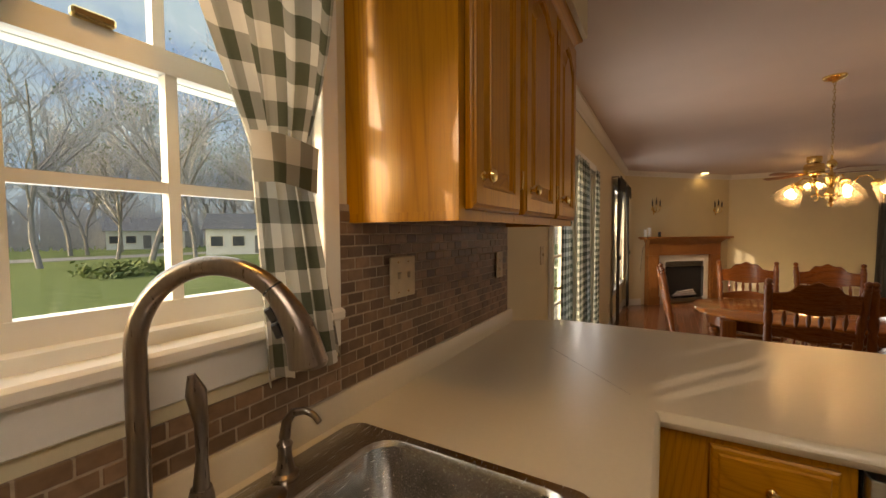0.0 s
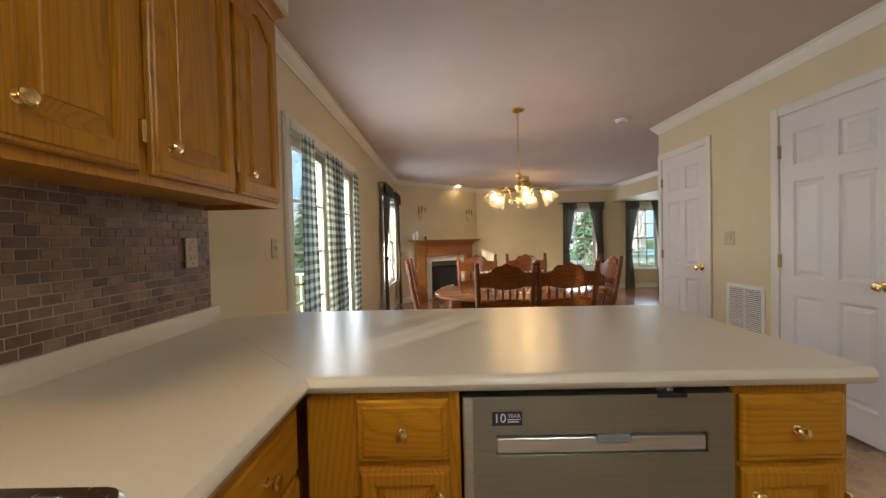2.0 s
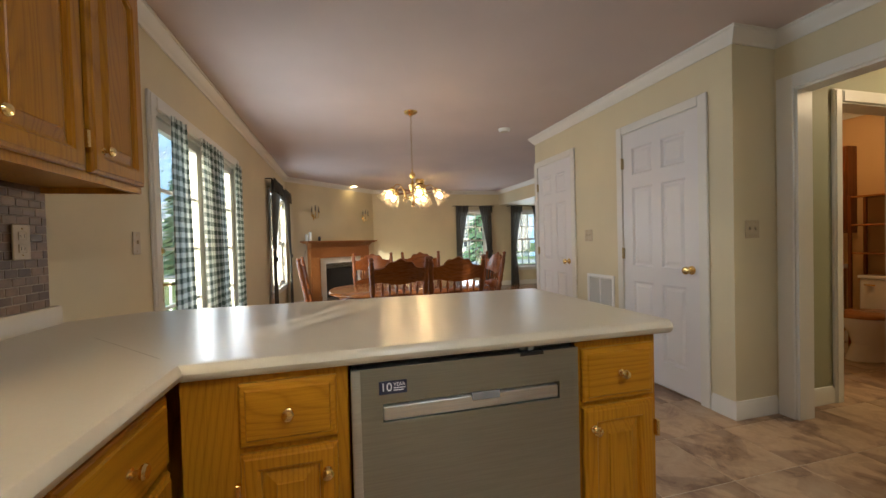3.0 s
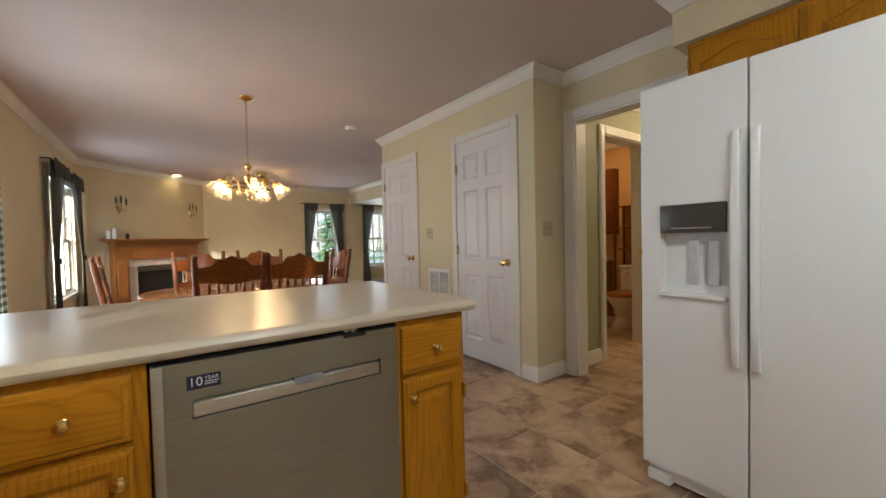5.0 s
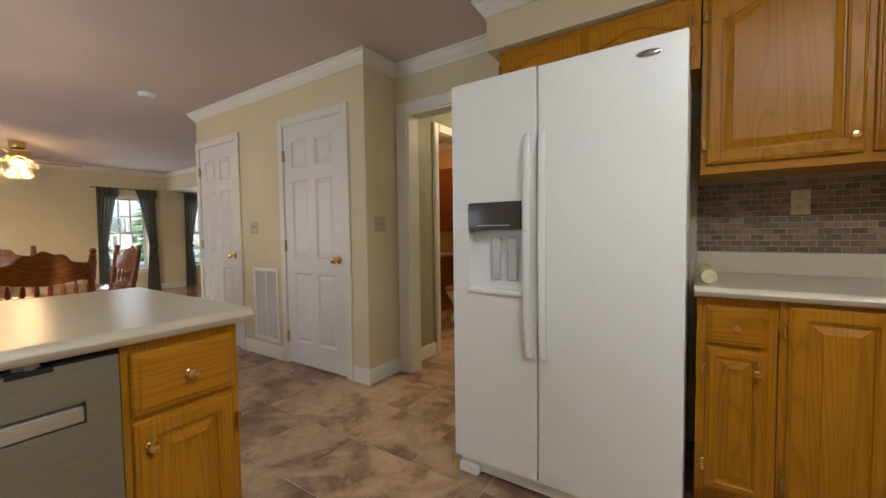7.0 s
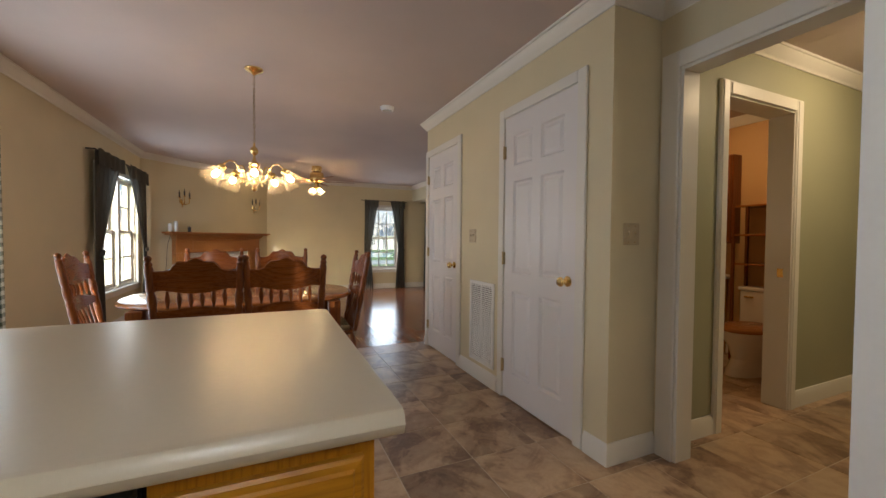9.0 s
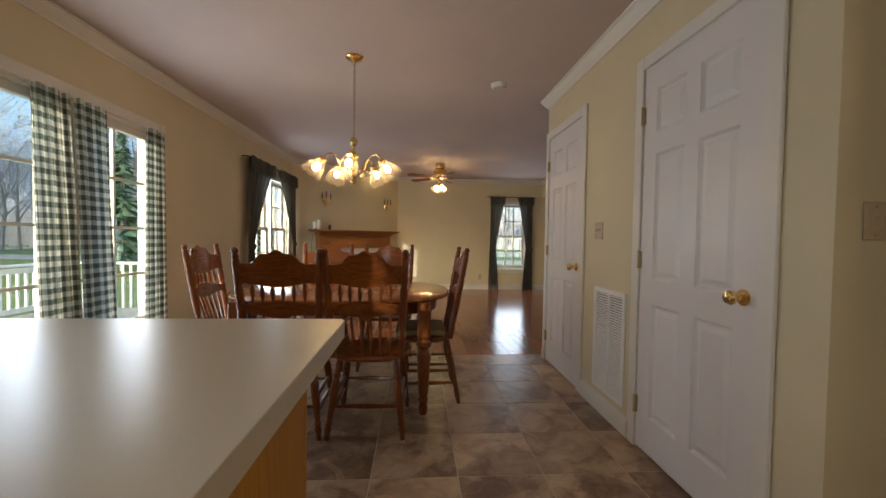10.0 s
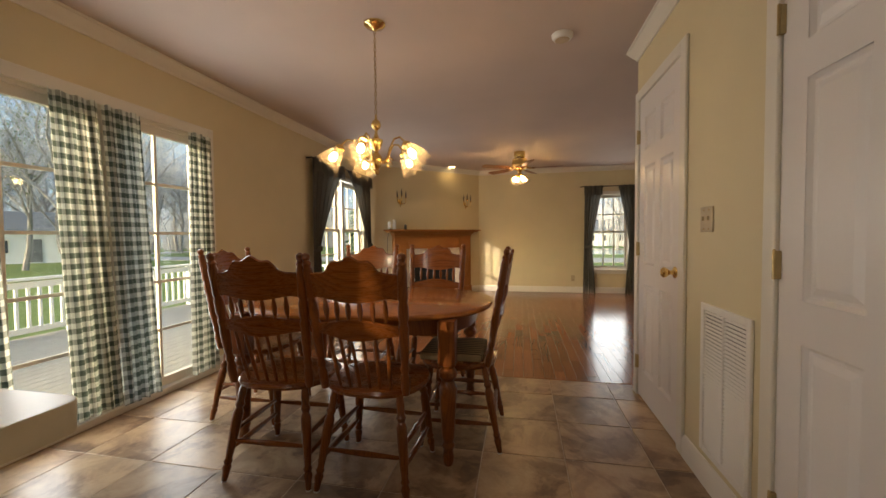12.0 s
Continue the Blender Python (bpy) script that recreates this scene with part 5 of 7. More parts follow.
def oval(ax, ay, p=2.6, n=40):
    out = []
    for i in range(n):
        a = 2 * math.pi * i / n
        c, s = math.cos(a), math.sin(a)
        out.append((TC.x + ax * math.copysign(abs(c) ** (2 / p), c), TC.y + ay * math.copysign(abs(s) ** (2 / p), s)))
    return out


tt = bmesh.new()
rings = []
for k, z in ((0.985, 0.722), (1.0, 0.73), (1.0, 0.738), (0.988, 0.747), (0.975, 0.75)):
    rings.append([tt.verts.new((x, y, z)) for x, y in oval(0.765 * k, 0.54 * k)])
for a, b in zip(rings, rings[1:]):
    for i in range(len(a)):
        tt.faces.new((a[i], a[(i + 1) % len(a)], b[(i + 1) % len(a)], b[i]))
tt.faces.new(rings[-1])
tt.faces.new(list(reversed(rings[0])))
part("tabletop", tt, TABLEOAK, tbl)
part("apron", sweep(bmesh.new(), oval(0.66, 0.455, 3.2, 32), [(-0.01, 0.64), (0.012, 0.64), (0.012, 0.721), (-0.01, 0.721)], True), DARKOAK, tbl)
LEG = [(0.022, 0), (0.028, 0.02), (0.030, 0.06), (0.024, 0.10), (0.034, 0.13), (0.026, 0.155), (0.033, 0.19), (0.037, 0.33), (0.043, 0.46), (0.047, 0.52), (0.036, 0.55), (0.030, 0.57), (0.046, 0.60), (0.046, 0.63), (0.032, 0.655), (0.044, 0.68)]
for sx in (-1, 1):
    for sy in (-1, 1):
        lg = lathe(bmesh.new(), [(r, z) for r, z in [(r, z * 0.74) for r, z in LEG]], 14, pose(TC.x + sx * 0.575, TC.y + sy * 0.425, 0))
        box(lg, TC.x + sx * 0.575 - 0.042, TC.x + sx * 0.575 + 0.042, TC.y + sy * 0.425 - 0.042, TC.y + sy * 0.425 + 0.042, 0.50, 0.72, 0.004)
        part("leg", lg, DARKOAK, tbl)

ch = thing("dining_chair", "dark oak press-back dining chair with turned spindles", "chair", (0, 0, 0), "chairs round the table")
sb = bmesh.new()
sr_ = []
for ins, z in ((0.03, 0.425), (0.004, 0.432), (0.0, 0.445), (0.006, 0.458), (0.03, 0.462), (0.10, 0.452)):
    ring = []
    for i in range(28):
        a = 2 * math.pi * i / 28
        c, s = math.cos(a), math.sin(a)
        w = 0.225 - (0.025 if s < 0 else 0.0) * abs(s)
        x = (w - ins) * math.copysign(abs(c) ** 0.75, c)
        y = (0.205 - ins) * math.copysign(abs(s) ** 0.75, s)
        ring.append(sb.verts.new((x, y, z - (0.006 * math.cos(3 * a) if ins == 0.1 else 0))))
    sr_.append(ring)
for a, b in zip(sr_, sr_[1:]):
    for i in range(28):
        sb.faces.new((a[i], a[(i + 1) % 28], b[(i + 1) % 28], b[i]))
sb.faces.new(sr_[-1])
sb.faces.new(list(reversed(sr_[0])))
part("seat", sb, CRESTOAK, ch)
CLEG = [(0.011, 0), (0.013, 0.03), (0.015, 0.09), (0.019, 0.14), (0.014, 0.17), (0.019, 0.20), (0.014, 0.23), (0.016, 0.30), (0.021, 0.55), (0.022, 0.70), (0.015, 0.75), (0.021, 0.79), (0.015, 0.83), (0.018, 0.92), (0.014, 1.0)]
feet = {}
for sx in (-1, 1):
    for sy, top, bot in ((1, (0.155, 0.135), (0.195, 0.185)), (-1, (0.145, -0.145), (0.195, -0.225))):
        a, b = Vector((sx * bot[0], bot[1], 0.0)), Vector((sx * top[0], top[1], 0.432))
        lg = turned(bmesh.new(), a + Vector((0, 0, 0.006)), b, CLEG, 10)
        leg = part("leg", lg, DARKOAK, ch)
        part("glide", lathe(bmesh.new(), [(0.010, 0), (0.012, 0.002), (0.011, 0.007)], 10, pose(a.x, a.y, 0)), plain("white_glide", (0.6, 0.6, 0.58), 0.4), leg, "small white floor glide")
        feet[sx, sy] = (a, b)
STR = [(0.007, 0), (0.009, 0.1), (0.012, 0.35), (0.014, 0.5), (0.012, 0.65), (0.009, 0.9), (0.007, 1)]


def on_leg(k, f):
    return feet[k][0].lerp(feet[k][1], f)


for k0, k1, f in (((-1, 1), (-1, -1), 0.33), ((1, 1), (1, -1), 0.33), ((-1, 1), (1, 1), 0.48), ((-1, -1), (1, -1), 0.42), ((-1, 1), (-1, -1), 0.52), ((1, 1), (1, -1), 0.52)):
    part("stretcher", turned(bmesh.new(), on_leg(k0, f), on_leg(k1, f), STR, 8), DARKOAK, ch)
POST = [(0.015, 0), (0.018, 0.04), (0.020, 0.12), (0.014, 0.16), (0.020, 0.19), (0.014, 0.22), (0.018, 0.27), (0.021, 0.40), (0.018, 0.46), (0.022, 0.49), (0.016, 0.52), (0.021, 0.56), (0.021, 0.64), (0.016, 0.67), (0.021, 0.70), (0.019, 0.76), (0.020, 0.88), (0.015, 0.905), (0.019, 0.925), (0.012, 0.945), (0.018, 0.97), (0.014, 0.99), (0.004, 1.0)]


def back(z):
    """Where the chair back leans to at height z."""
    return -0.165 - 0.10 * (z - 0.45) / 0.61


for sx in (-1, 1):
    part("back_post", turned(bmesh.new(), (sx * 0.178, back(0.45), 0.45), (sx * 0.200, back(1.065), 1.065), POST, 12), DARKOAK, ch)


def shaped_board(lo, hi, half, t=0.018, n=24, curve=0.028):
    bm = bmesh.new()
    cols = []
    for i in range(n + 1):
        s = -1 + 2 * i / n
        x = half * s
        bow = -curve * (1 - s * s)
        za, zb = lo(s), hi(s)
        ring = []
        for z, y in ((za, 0.0), (zb - 0.006, 0.0), (zb, t * 0.5), (zb - 0.006, t), (za, t)):
            ring.append(bm.verts.new((x, back(z) + bow + y - t / 2, z)))
        cols.append(ring)
    fs = []
    for a, b in zip(cols, cols[1:]):
        for j in range(5):
            fs.append(bm.faces.new((a[j], a[(j + 1) % 5], b[(j + 1) % 5], b[j])))
    fs += [bm.faces.new(cols[0]), bm.faces.new(cols[-1])]
    bmesh.ops.recalc_face_normals(bm, faces=fs)
    return bm


def crest_top(s):
    a = abs(s)
    return 0.985 + 0.062 * math.exp(-(a / 0.52) ** 4) + 0.010 * math.cos(a * 14) * (a < 0.62) - 0.004 * a


def crest_low(s):
    return 0.868 - 0.012 * math.cos(s * math.pi) - 0.012 * (abs(s) > 0.8) * (abs(s) - 0.8) * 5


part("crest_rail", shaped_board(crest_low, crest_top, 0.188), CRESTOAK, ch, "pressed serpentine crest rail")
part("mid_rail", shaped_board(lambda s: 0.702 - 0.012 * math.cos(s * math.pi), lambda s: 0.772 + 0.014 * math.cos(s * math.pi * 0.9), 0.180, 0.016), CRESTOAK, ch)
SPIN = [(0.006, 0), (0.007, 0.15), (0.010, 0.3), (0.012, 0.5), (0.010, 0.7), (0.007, 0.85), (0.006, 1)]
LONG = [(0.006, 0), (0.008, 0.2), (0.010, 0.4), (0.007, 0.5), (0.0105, 0.54), (0.007, 0.58), (0.009, 0.7), (0.007, 0.9), (0.006, 1)]
for i in range(6):
    x = -0.125 + 0.05 * i
    bow = -0.028 * (1 - (x / 0.185) ** 2)
    part("short_spindle", turned(bmesh.new(), (x, back(0.78) + bow, 0.775), (x, back(0.865) + bow, 0.872), SPIN, 8), DARKOAK, ch)
    xs = x * 0.88
    part("spindle", turned(bmesh.new(), (xs, -0.155, 0.452), (x, back(0.70) + bow, 0.705), LONG, 8), DARKOAK, ch)
spots = [(2.125, 3.985, 2), (2.60, 3.985, -2), (2.05, 5.03, 181), (2.60, 5.03, 178), (1.62, 4.47, -88), (2.93, 4.42, 91)]
ch.matrix_basis = pose(*spots[0][:2], 0, 0, 0, spots[0][2]) @ Matrix.Diagonal((1.08, 1.03, 1.0, 1.0))
for x, y, r in spots[1:]:
    copy_thing(ch, pose(x, y, 0, 0, 0, r))
cushion = thing("seat_cushion", "striped tan seat cushion on the end chair", "cushion", (2.90, 4.42, 0.463))


def striped():
    m = Nodes("striped_cushion", 0.9, spec=0.1)
    sep = m.n("ShaderNodeSeparateXYZ")
    m.l(m.coords(), sep.inputs[0])
    w = m.n("ShaderNodeMath", operation="MULTIPLY")
    w.inputs[1].default_value = 28.0
    m.l(sep.outputs[1], w.inputs[0])
    f = m.n("ShaderNodeMath", operation="FRACT")
    m.l(w.outputs[0], f.inputs[0])
    m.colour(m.ramp(f.outputs[0], [(0.25, (0.08, 0.06, 0.035)), (0.45, (0.36, 0.28, 0.16))]))
    return m.mat


part("pad", box(bmesh.new(), 2.73, 3.07, 4.24, 4.60, 0.460, 0.50, 0.018, 3), striped(), cushion)

# ---- ceiling lamps ----
CH = Vector((2.395, 4.519, 0))
chd = thing("chandelier", "polished brass five-arm chandelier with frosted tulip glass shades, lit", "chandelier", (CH.x, CH.y, H))
part("canopy", lathe(bmesh.new(), [(0.066, H), (0.066, H - 0.008), (0.055, H - 0.02), (0.022, H - 0.032), (0.010, H - 0.045)][::-1], 24, pose(CH.x, CH.y, 0)), BRASS, chd)
zc = H - 0.05
i = 0
while zc > 1.90:
    lk = bmesh.new()
    a = 90 * (i % 2)
    ring = [(0.008 * math.cos(t) , 0, 0.017 * math.sin(t)) for t in [2 * math.pi * k / 10 for k in range(11)]]
    mm = pose(CH.x, CH.y, zc, 0, 0, a)
    tube(lk, [mm @ Vector(p) for p in ring], 0.0018, 5)
    part("chain_link", lk, metal("old_brass", (0.40, 0.28, 0.13), 0.35) if i == 0 else bpy.data.materials["old_brass"], chd, smooth=True)
    zc -= 0.027
    i += 1
part("cord", tube(bmesh.new(), [(CH.x + 0.003, CH.y, H - 0.04), (CH.x - 0.004, CH.y + 0.002, 2.2), (CH.x + 0.003, CH.y, 1.88)], 0.0022, 6), IVORY, chd)
part("column", lathe(bmesh.new(), [(0.004, 1.515), (0.014, 1.52), (0.020, 1.535), (0.012, 1.55), (0.030, 1.575), (0.034, 1.60), (0.034, 1.625), (0.020, 1.645), (0.012, 1.66), (0.030, 1.69), (0.040, 1.715), (0.042, 1.73), (0.018, 1.745), (0.009, 1.77), (0.009, 1.79), (0.026, 1.805), (0.031, 1.825), (0.024, 1.845), (0.008, 1.858), (0.007, 1.885)], 20, pose(CH.x, CH.y, 0)), BRASS, chd)


def fluted(bm, m, length, r0, r1, lobes=8, seg=48, rows=9):
    """A bell of glass with a frilled rim, opening along +z."""
    grid = []
    for r in range(rows + 1):
        s = r / rows
        rad = r0 + (r1 - r0) * (0.35 * s + 0.65 * math.sin(s * math.pi / 2)) + 0.012 * max(0, s - 0.8) * 5 * 0.4
        row = []
        for k in range(seg):
            a = 2 * math.pi * k / seg
            f = 1 + 0.075 * s * s * math.cos(lobes * a)
            row.append(bm.verts.new(m @ Vector((rad * f * math.cos(a), rad * f * math.sin(a), length * s + 0.010 * s ** 3 * math.cos(lobes * a)))))
        grid.append(row)
    for a, b in zip(grid, grid[1:]):
        for k in range(seg):
            bm.faces.new((a[k], a[(k + 1) % seg], b[(k + 1) % seg], b[k]))
    return bm


for k in range(5):
    a = math.radians(200 + 72 * k)
    d = Vector((math.cos(a), math.sin(a), 0))
    c = Vector((CH.x, CH.y, 0))
    pts = [(0.025, 1.60), (0.055, 1.592), (0.085, 1.615), (0.105, 1.675), (0.135, 1.722), (0.175, 1.728), (0.205, 1.700), (0.215, 1.672)]
    arm = part("arm", tube(bmesh.new(), [c + d * r + Vector((0, 0, z)) for r, z in pts], 0.0055, 8), BRASS, chd)
    curl = [c + d * (0.10 + 0.022 * math.cos(t)) + Vector((0, 0, 1.590 + 0.022 * math.sin(t))) for t in [0.5 * k2 for k2 in range(11)]]
    part("scroll", tube(bmesh.new(), curl, 0.0035, 6), BRASS, arm)
    top = c + d * 0.213 + Vector((0, 0, 1.682))
    axis = (d * 0.62 + Vector((0, 0, -0.78))).normalized()
    m = between(top, top + axis)
    part("socket_cup", lathe(bmesh.new(), [(0.010, -0.012), (0.024, -0.004), (0.030, 0.008), (0.030, 0.022), (0.014, 0.024), (0.012, 0.05)], 16, m), BRASS, arm)
    part("shade", fluted(bmesh.new(), m @ Matrix.Translation((0, 0, 0.012)), 0.128, 0.028, 0.074), SHADE, arm, "frosted tulip glass shade")
    part("bulb", lathe(bmesh.new(), [(0.010, 0.045), (0.015, 0.055), (0.021, 0.075), (0.020, 0.09), (0.010, 0.104), (0.001, 0.108)], 12, m), BULB, arm, "lit warm bulb")

FC = Vector((3.262, 8.45, 0))
fan = thing("ceiling_fan", "brass ceiling fan with wooden blades and lit tulip lamps, at rest", "ceiling fan", (FC.x, FC.y, H))
part("canopy", lathe(bmesh.new(), [(0.05, 2.345), (0.082, 2.352), (0.088, 2.375), (0.088, H)], 24, pose(FC.x, FC.y, 0)), BRASS, fan)
part("motor", lathe(bmesh.new(), [(0.03, 2.145), (0.07, 2.155), (0.10, 2.175), (0.118, 2.20), (0.122, 2.22), (0.122, 2.285), (0.116, 2.30), (0.118, 2.31), (0.108, 2.33), (0.06, 2.345)], 28, pose(FC.x, FC.y, 0)), BRASS, fan)
part("light_hub", lathe(bmesh.new(), [(0.006, 1.985), (0.022, 1.995), (0.034, 2.02), (0.046, 2.05), (0.046, 2.085), (0.03, 2.105), (0.034, 2.125), (0.045, 2.145)], 20, pose(FC.x, FC.y, 0)), BRASS, fan)
BLADE = wood("fan_blade_wood", (0.22, 0.09, 0.04), (0.11, 0.04, 0.02), "x", 0.3)
for k in range(5):
    m = pose(FC.x, FC.y, 2.185, 0, 0, -4 + 72 * k)
    bl = bmesh.new()
    prism(bl, [(0.19, -0.05), (0.60, -0.068), (0.645, -0.05), (0.655, 0.0), (0.645, 0.05), (0.60, 0.068), (0.19, 0.05), (0.18, 0.0)], -0.003, 0.003, m @ pose(0, 0, 0, 10, 0, 0))
    bo_ = part("blade", bl, BLADE, fan)
    ir = bmesh.new()
    tube(ir, [m @ Vector(p) for p in ((0.11, 0, 0.008), (0.15, 0, -0.006), (0.23, 0, -0.006))], 0.011, 8)
    part("blade_iron", ir, BRASS, bo_)
for k in range(4):
    a = math.radians(25 + 90 * k)
    d = Vector((math.cos(a), math.sin(a), 0))
    top = Vector((FC.x, FC.y, 2.06)) + d * 0.055
    m = between(top, top + (d * 0.6 + Vector((0, 0, -0.8))))
    sk = part("lamp_arm", lathe(bmesh.new(), [(0.012, -0.03), (0.014, 0), (0.026, 0.006), (0.027, 0.02)], 14, m), BRASS, fan)
    part("shade", fluted(bmesh.new(), m @ Matrix.Translation((0, 0, 0.012)), 0.105, 0.026, 0.058, 8, 32, 6), SHADE, sk, "frosted glass shade")
    part("bulb", lathe(bmesh.new(), [(0.008, 0.03), (0.017, 0.055), (0.017, 0.07), (0.008, 0.085), (0.001, 0.088)], 10, m), FANBULB, sk, "lit warm bulb")

smk = thing("smoke_detector", "round white smoke detector on the ceiling", "smoke detector", (3.542, 4.90, H))
part("body", lathe(bmesh.new(), [(0.03, H - 0.036), (0.055, H - 0.032), (0.066, H - 0.018), (0.068, H - 0.002), (0.068, H)], 24, pose(3.542, 4.90, 0)), WHITEP, smk)
part("vent_ring", lathe(bmesh.new(), [(0.040, H - 0.0375), (0.044, H - 0.038), (0.047, H - 0.0365)], 24, pose(3.542, 4.90, 0)), IVORY, smk)
rec = thing("recessed_light", "small lit recessed ceiling light above the fireplace", "ceiling light", (2.0, 9.50, H))
part("trim_ring", lathe(bmesh.new(), [(0.062, H - 0.006), (0.085, H - 0.006), (0.088, H - 0.001), (0.088, H)], 24, pose(2.0, 9.50, 0), False), TRIM, rec)
part("lens", lathe(bmesh.new(), [(0.001, H - 0.004), (0.063, H - 0.004)], 24, pose(2.0, 9.50, 0), False), glow("recess_glow", (1.0, 0.70, 0.32), 4.0), rec, "lit lens")

# unseen fixture, added to supply the kitchen's light from the south side
kl = thing("kitchen_ceiling_light", "lit rectangular ceiling light added out of view to brighten the kitchen", "ceiling light", (2.25, 0.0, H))
part("tray", box(bmesh.new(), 2.05, 2.45, -0.60, 0.55, H - 0.03, H, 0.006), TRIM, kl)
part("diffuser", box(bmesh.new(), 2.08, 2.42, -0.57, 0.52, H - 0.085, H - 0.031, 0.012, 2), glow("kitchen_diffuser", (1.0, 0.98, 0.91), 3.8), kl, "lit acrylic diffuser")
sl = thing("sink_light", "small lit recessed light in the soffit above the sink", "ceiling light", (0.985, 0.95, 2.165))
part("trim_ring", lathe(bmesh.new(), [(0.055, 2.160), (0.075, 2.160), (0.078, 2.164), (0.078, 2.165)], 24, pose(0.985, 0.95, 0), False), TRIM, sl)
part("lens", lathe(bmesh.new(), [(0.001, 2.161), (0.056, 2.161)], 24, pose(0.985, 0.95, 0), False), glow("sink_lamp_glow", (1.0, 0.62, 0.24), 2.0), sl, "lit lens")

# ---- fireplace across the corner ----
DM = pose(D0.x, D0.y, 0, 0, 0, 45)


def dbox(bm, *a, **k):
    return box(bm, *a, m=DM, **k)


fp = thing("fireplace_mantel", "oak fireplace mantel with white tile surround and black firebox", "fireplace", DM @ Vector((1.3, -0.1, 0)))
part("mantel_shelf", dbox(dbox(bmesh.new(), 0.30, 2.30, -0.225, -0.002, 1.222, 1.250, bevel=0.006), 0.34, 2.26, -0.195, -0.003, 1.200, 1.221, bevel=0.006), MANTELOAK, fp)
cv = bmesh.new()
for s, (o, z0, z1) in enumerate(((0.165, 1.178, 1.199), (0.14, 1.155, 1.177), (0.12, 1.13, 1.154))):
    dbox(cv, 0.46 - o * 0.5 + 0.05, 2.14 + o * 0.5 - 0.05, -o, -0.003, z0, z1, bevel=0.005)
part("cornice", cv, MANTELOAK, fp)
part("frieze", dbox(dbox(bmesh.new(), 0.46, 2.14, -0.10, -0.003, 0.905, 1.129, bevel=0.003), 0.74, 1.86, -0.108, -0.101, 0.955, 1.10, bevel=0.006), wood("mantel_oak_flat", (0.36, 0.15, 0.042), (0.20, 0.075, 0.02), "x", 0.34), fp)
for a, b in ((0.46, 0.70), (1.90, 2.14)):
    col = part("column", dbox(dbox(bmesh.new(), a, b, -0.10, -0.003, 0.0, 0.904, bevel=0.003), a + 0.04, b - 0.04, -0.107, -0.101, 0.19, 0.86, bevel=0.005), MANTELOAK, fp)
    part("plinth", dbox(bmesh.new(), a - 0.012, b + 0.012, -0.114, -0.101, 0.0, 0.15, bevel=0.004), MANTELOAK, col)
sd = bmesh.new()
dbox(sd, 0.702, 0.885, -0.05, -0.003, 0.0, 0.903)
dbox(sd, 1.795, 1.898, -0.05, -0.003, 0.0, 0.903)
dbox(sd, 0.886, 1.794, -0.05, -0.003, 0.785, 0.903)
part("surround", sd, STONEW, fp, "white tile surround", False)
ib = bmesh.new()
dbox(ib, 0.886, 1.794, -0.012, -0.003, 0.02, 0.784)
part("firebox", ib, SOOT, fp, "black steel firebox", False)
for i in range(4):
    part("louvre", dbox(bmesh.new(), 0.90, 1.78, -0.052, -0.02, 0.69 + 0.023 * i, 0.704 + 0.023 * i, bevel=0.003), metal("louvre_steel", (0.45, 0.42, 0.36), 0.3) if i == 0 else bpy.data.materials["louvre_steel"], fp)
for i in range(2):
    part("louvre", dbox(bmesh.new(), 0.90, 1.78, -0.052, -0.02, 0.03 + 0.03 * i, 0.05 + 0.03 * i, bevel=0.003), bpy.data.materials["louvre_steel"], fp)
part("fire_frame", dbox(dbox(bmesh.new(), 0.887, 0.91, -0.046, -0.013, 0.10, 0.68), 1.77, 1.793, -0.046, -0.013, 0.10, 0.68), SOOT, fp, smooth=False)
for i in range(3):
    lgm = tube(bmesh.new(), [DM @ Vector((1.08 + 0.04 * i, -0.045, 0.14 + 0.03 * i)), DM @ Vector((1.6 - 0.03 * i, -0.04, 0.15 + 0.04 * i))], 0.022, 8)
    part("log", lgm, BARK, fp, "charred log")

for along in (0.62, 2.07):
    sc = thing("wall_sconce", "ornate brass wall sconce with three dark candle sleeves", "sconce", DM @ Vector((along, -0.02, 1.80)), "fireplace sconces")
    part("backplate", lathe(bmesh.new(), [(0.034, 0), (0.030, 0.008), (0.012, 0.016)], 16, DM @ pose(along, -0.002, 1.76, 90)), BRASS, sc)
    part("finial", lathe(bmesh.new(), [(0.002, 0), (0.012, 0.015), (0.007, 0.03), (0.016, 0.05), (0.008, 0.08)], 12, DM @ pose(along, -0.03, 1.655)), BRASS, sc)
    for dx, dz in ((-0.085, 0.02), (0.0, 0.05), (0.085, 0.02)):
        pts = [DM @ Vector(p) for p in ((along, -0.03, 1.73), (along + dx * 0.4, -0.07, 1.70), (along + dx * 0.9, -0.085, 1.73), (along + dx, -0.085, 1.78 + dz))]
        ar = part("arm", tube(bmesh.new(), pts, 0.006, 8), BRASS, sc)
        part("drip_pan", lathe(bmesh.new(), [(0.008, 0), (0.022, 0.006), (0.024, 0.012)], 12, DM @ pose(along + dx, -0.085, 1.782 + dz)), BRASS, ar)
        part("candle", lathe(bmesh.new(), [(0.012, 0), (0.012, 0.085), (0.004, 0.088), (0.006, 0.10), (0.001, 0.125)], 10, DM @ pose(along + dx, -0.085, 1.795 + dz)), CANDLE, ar, "dark candle sleeve")

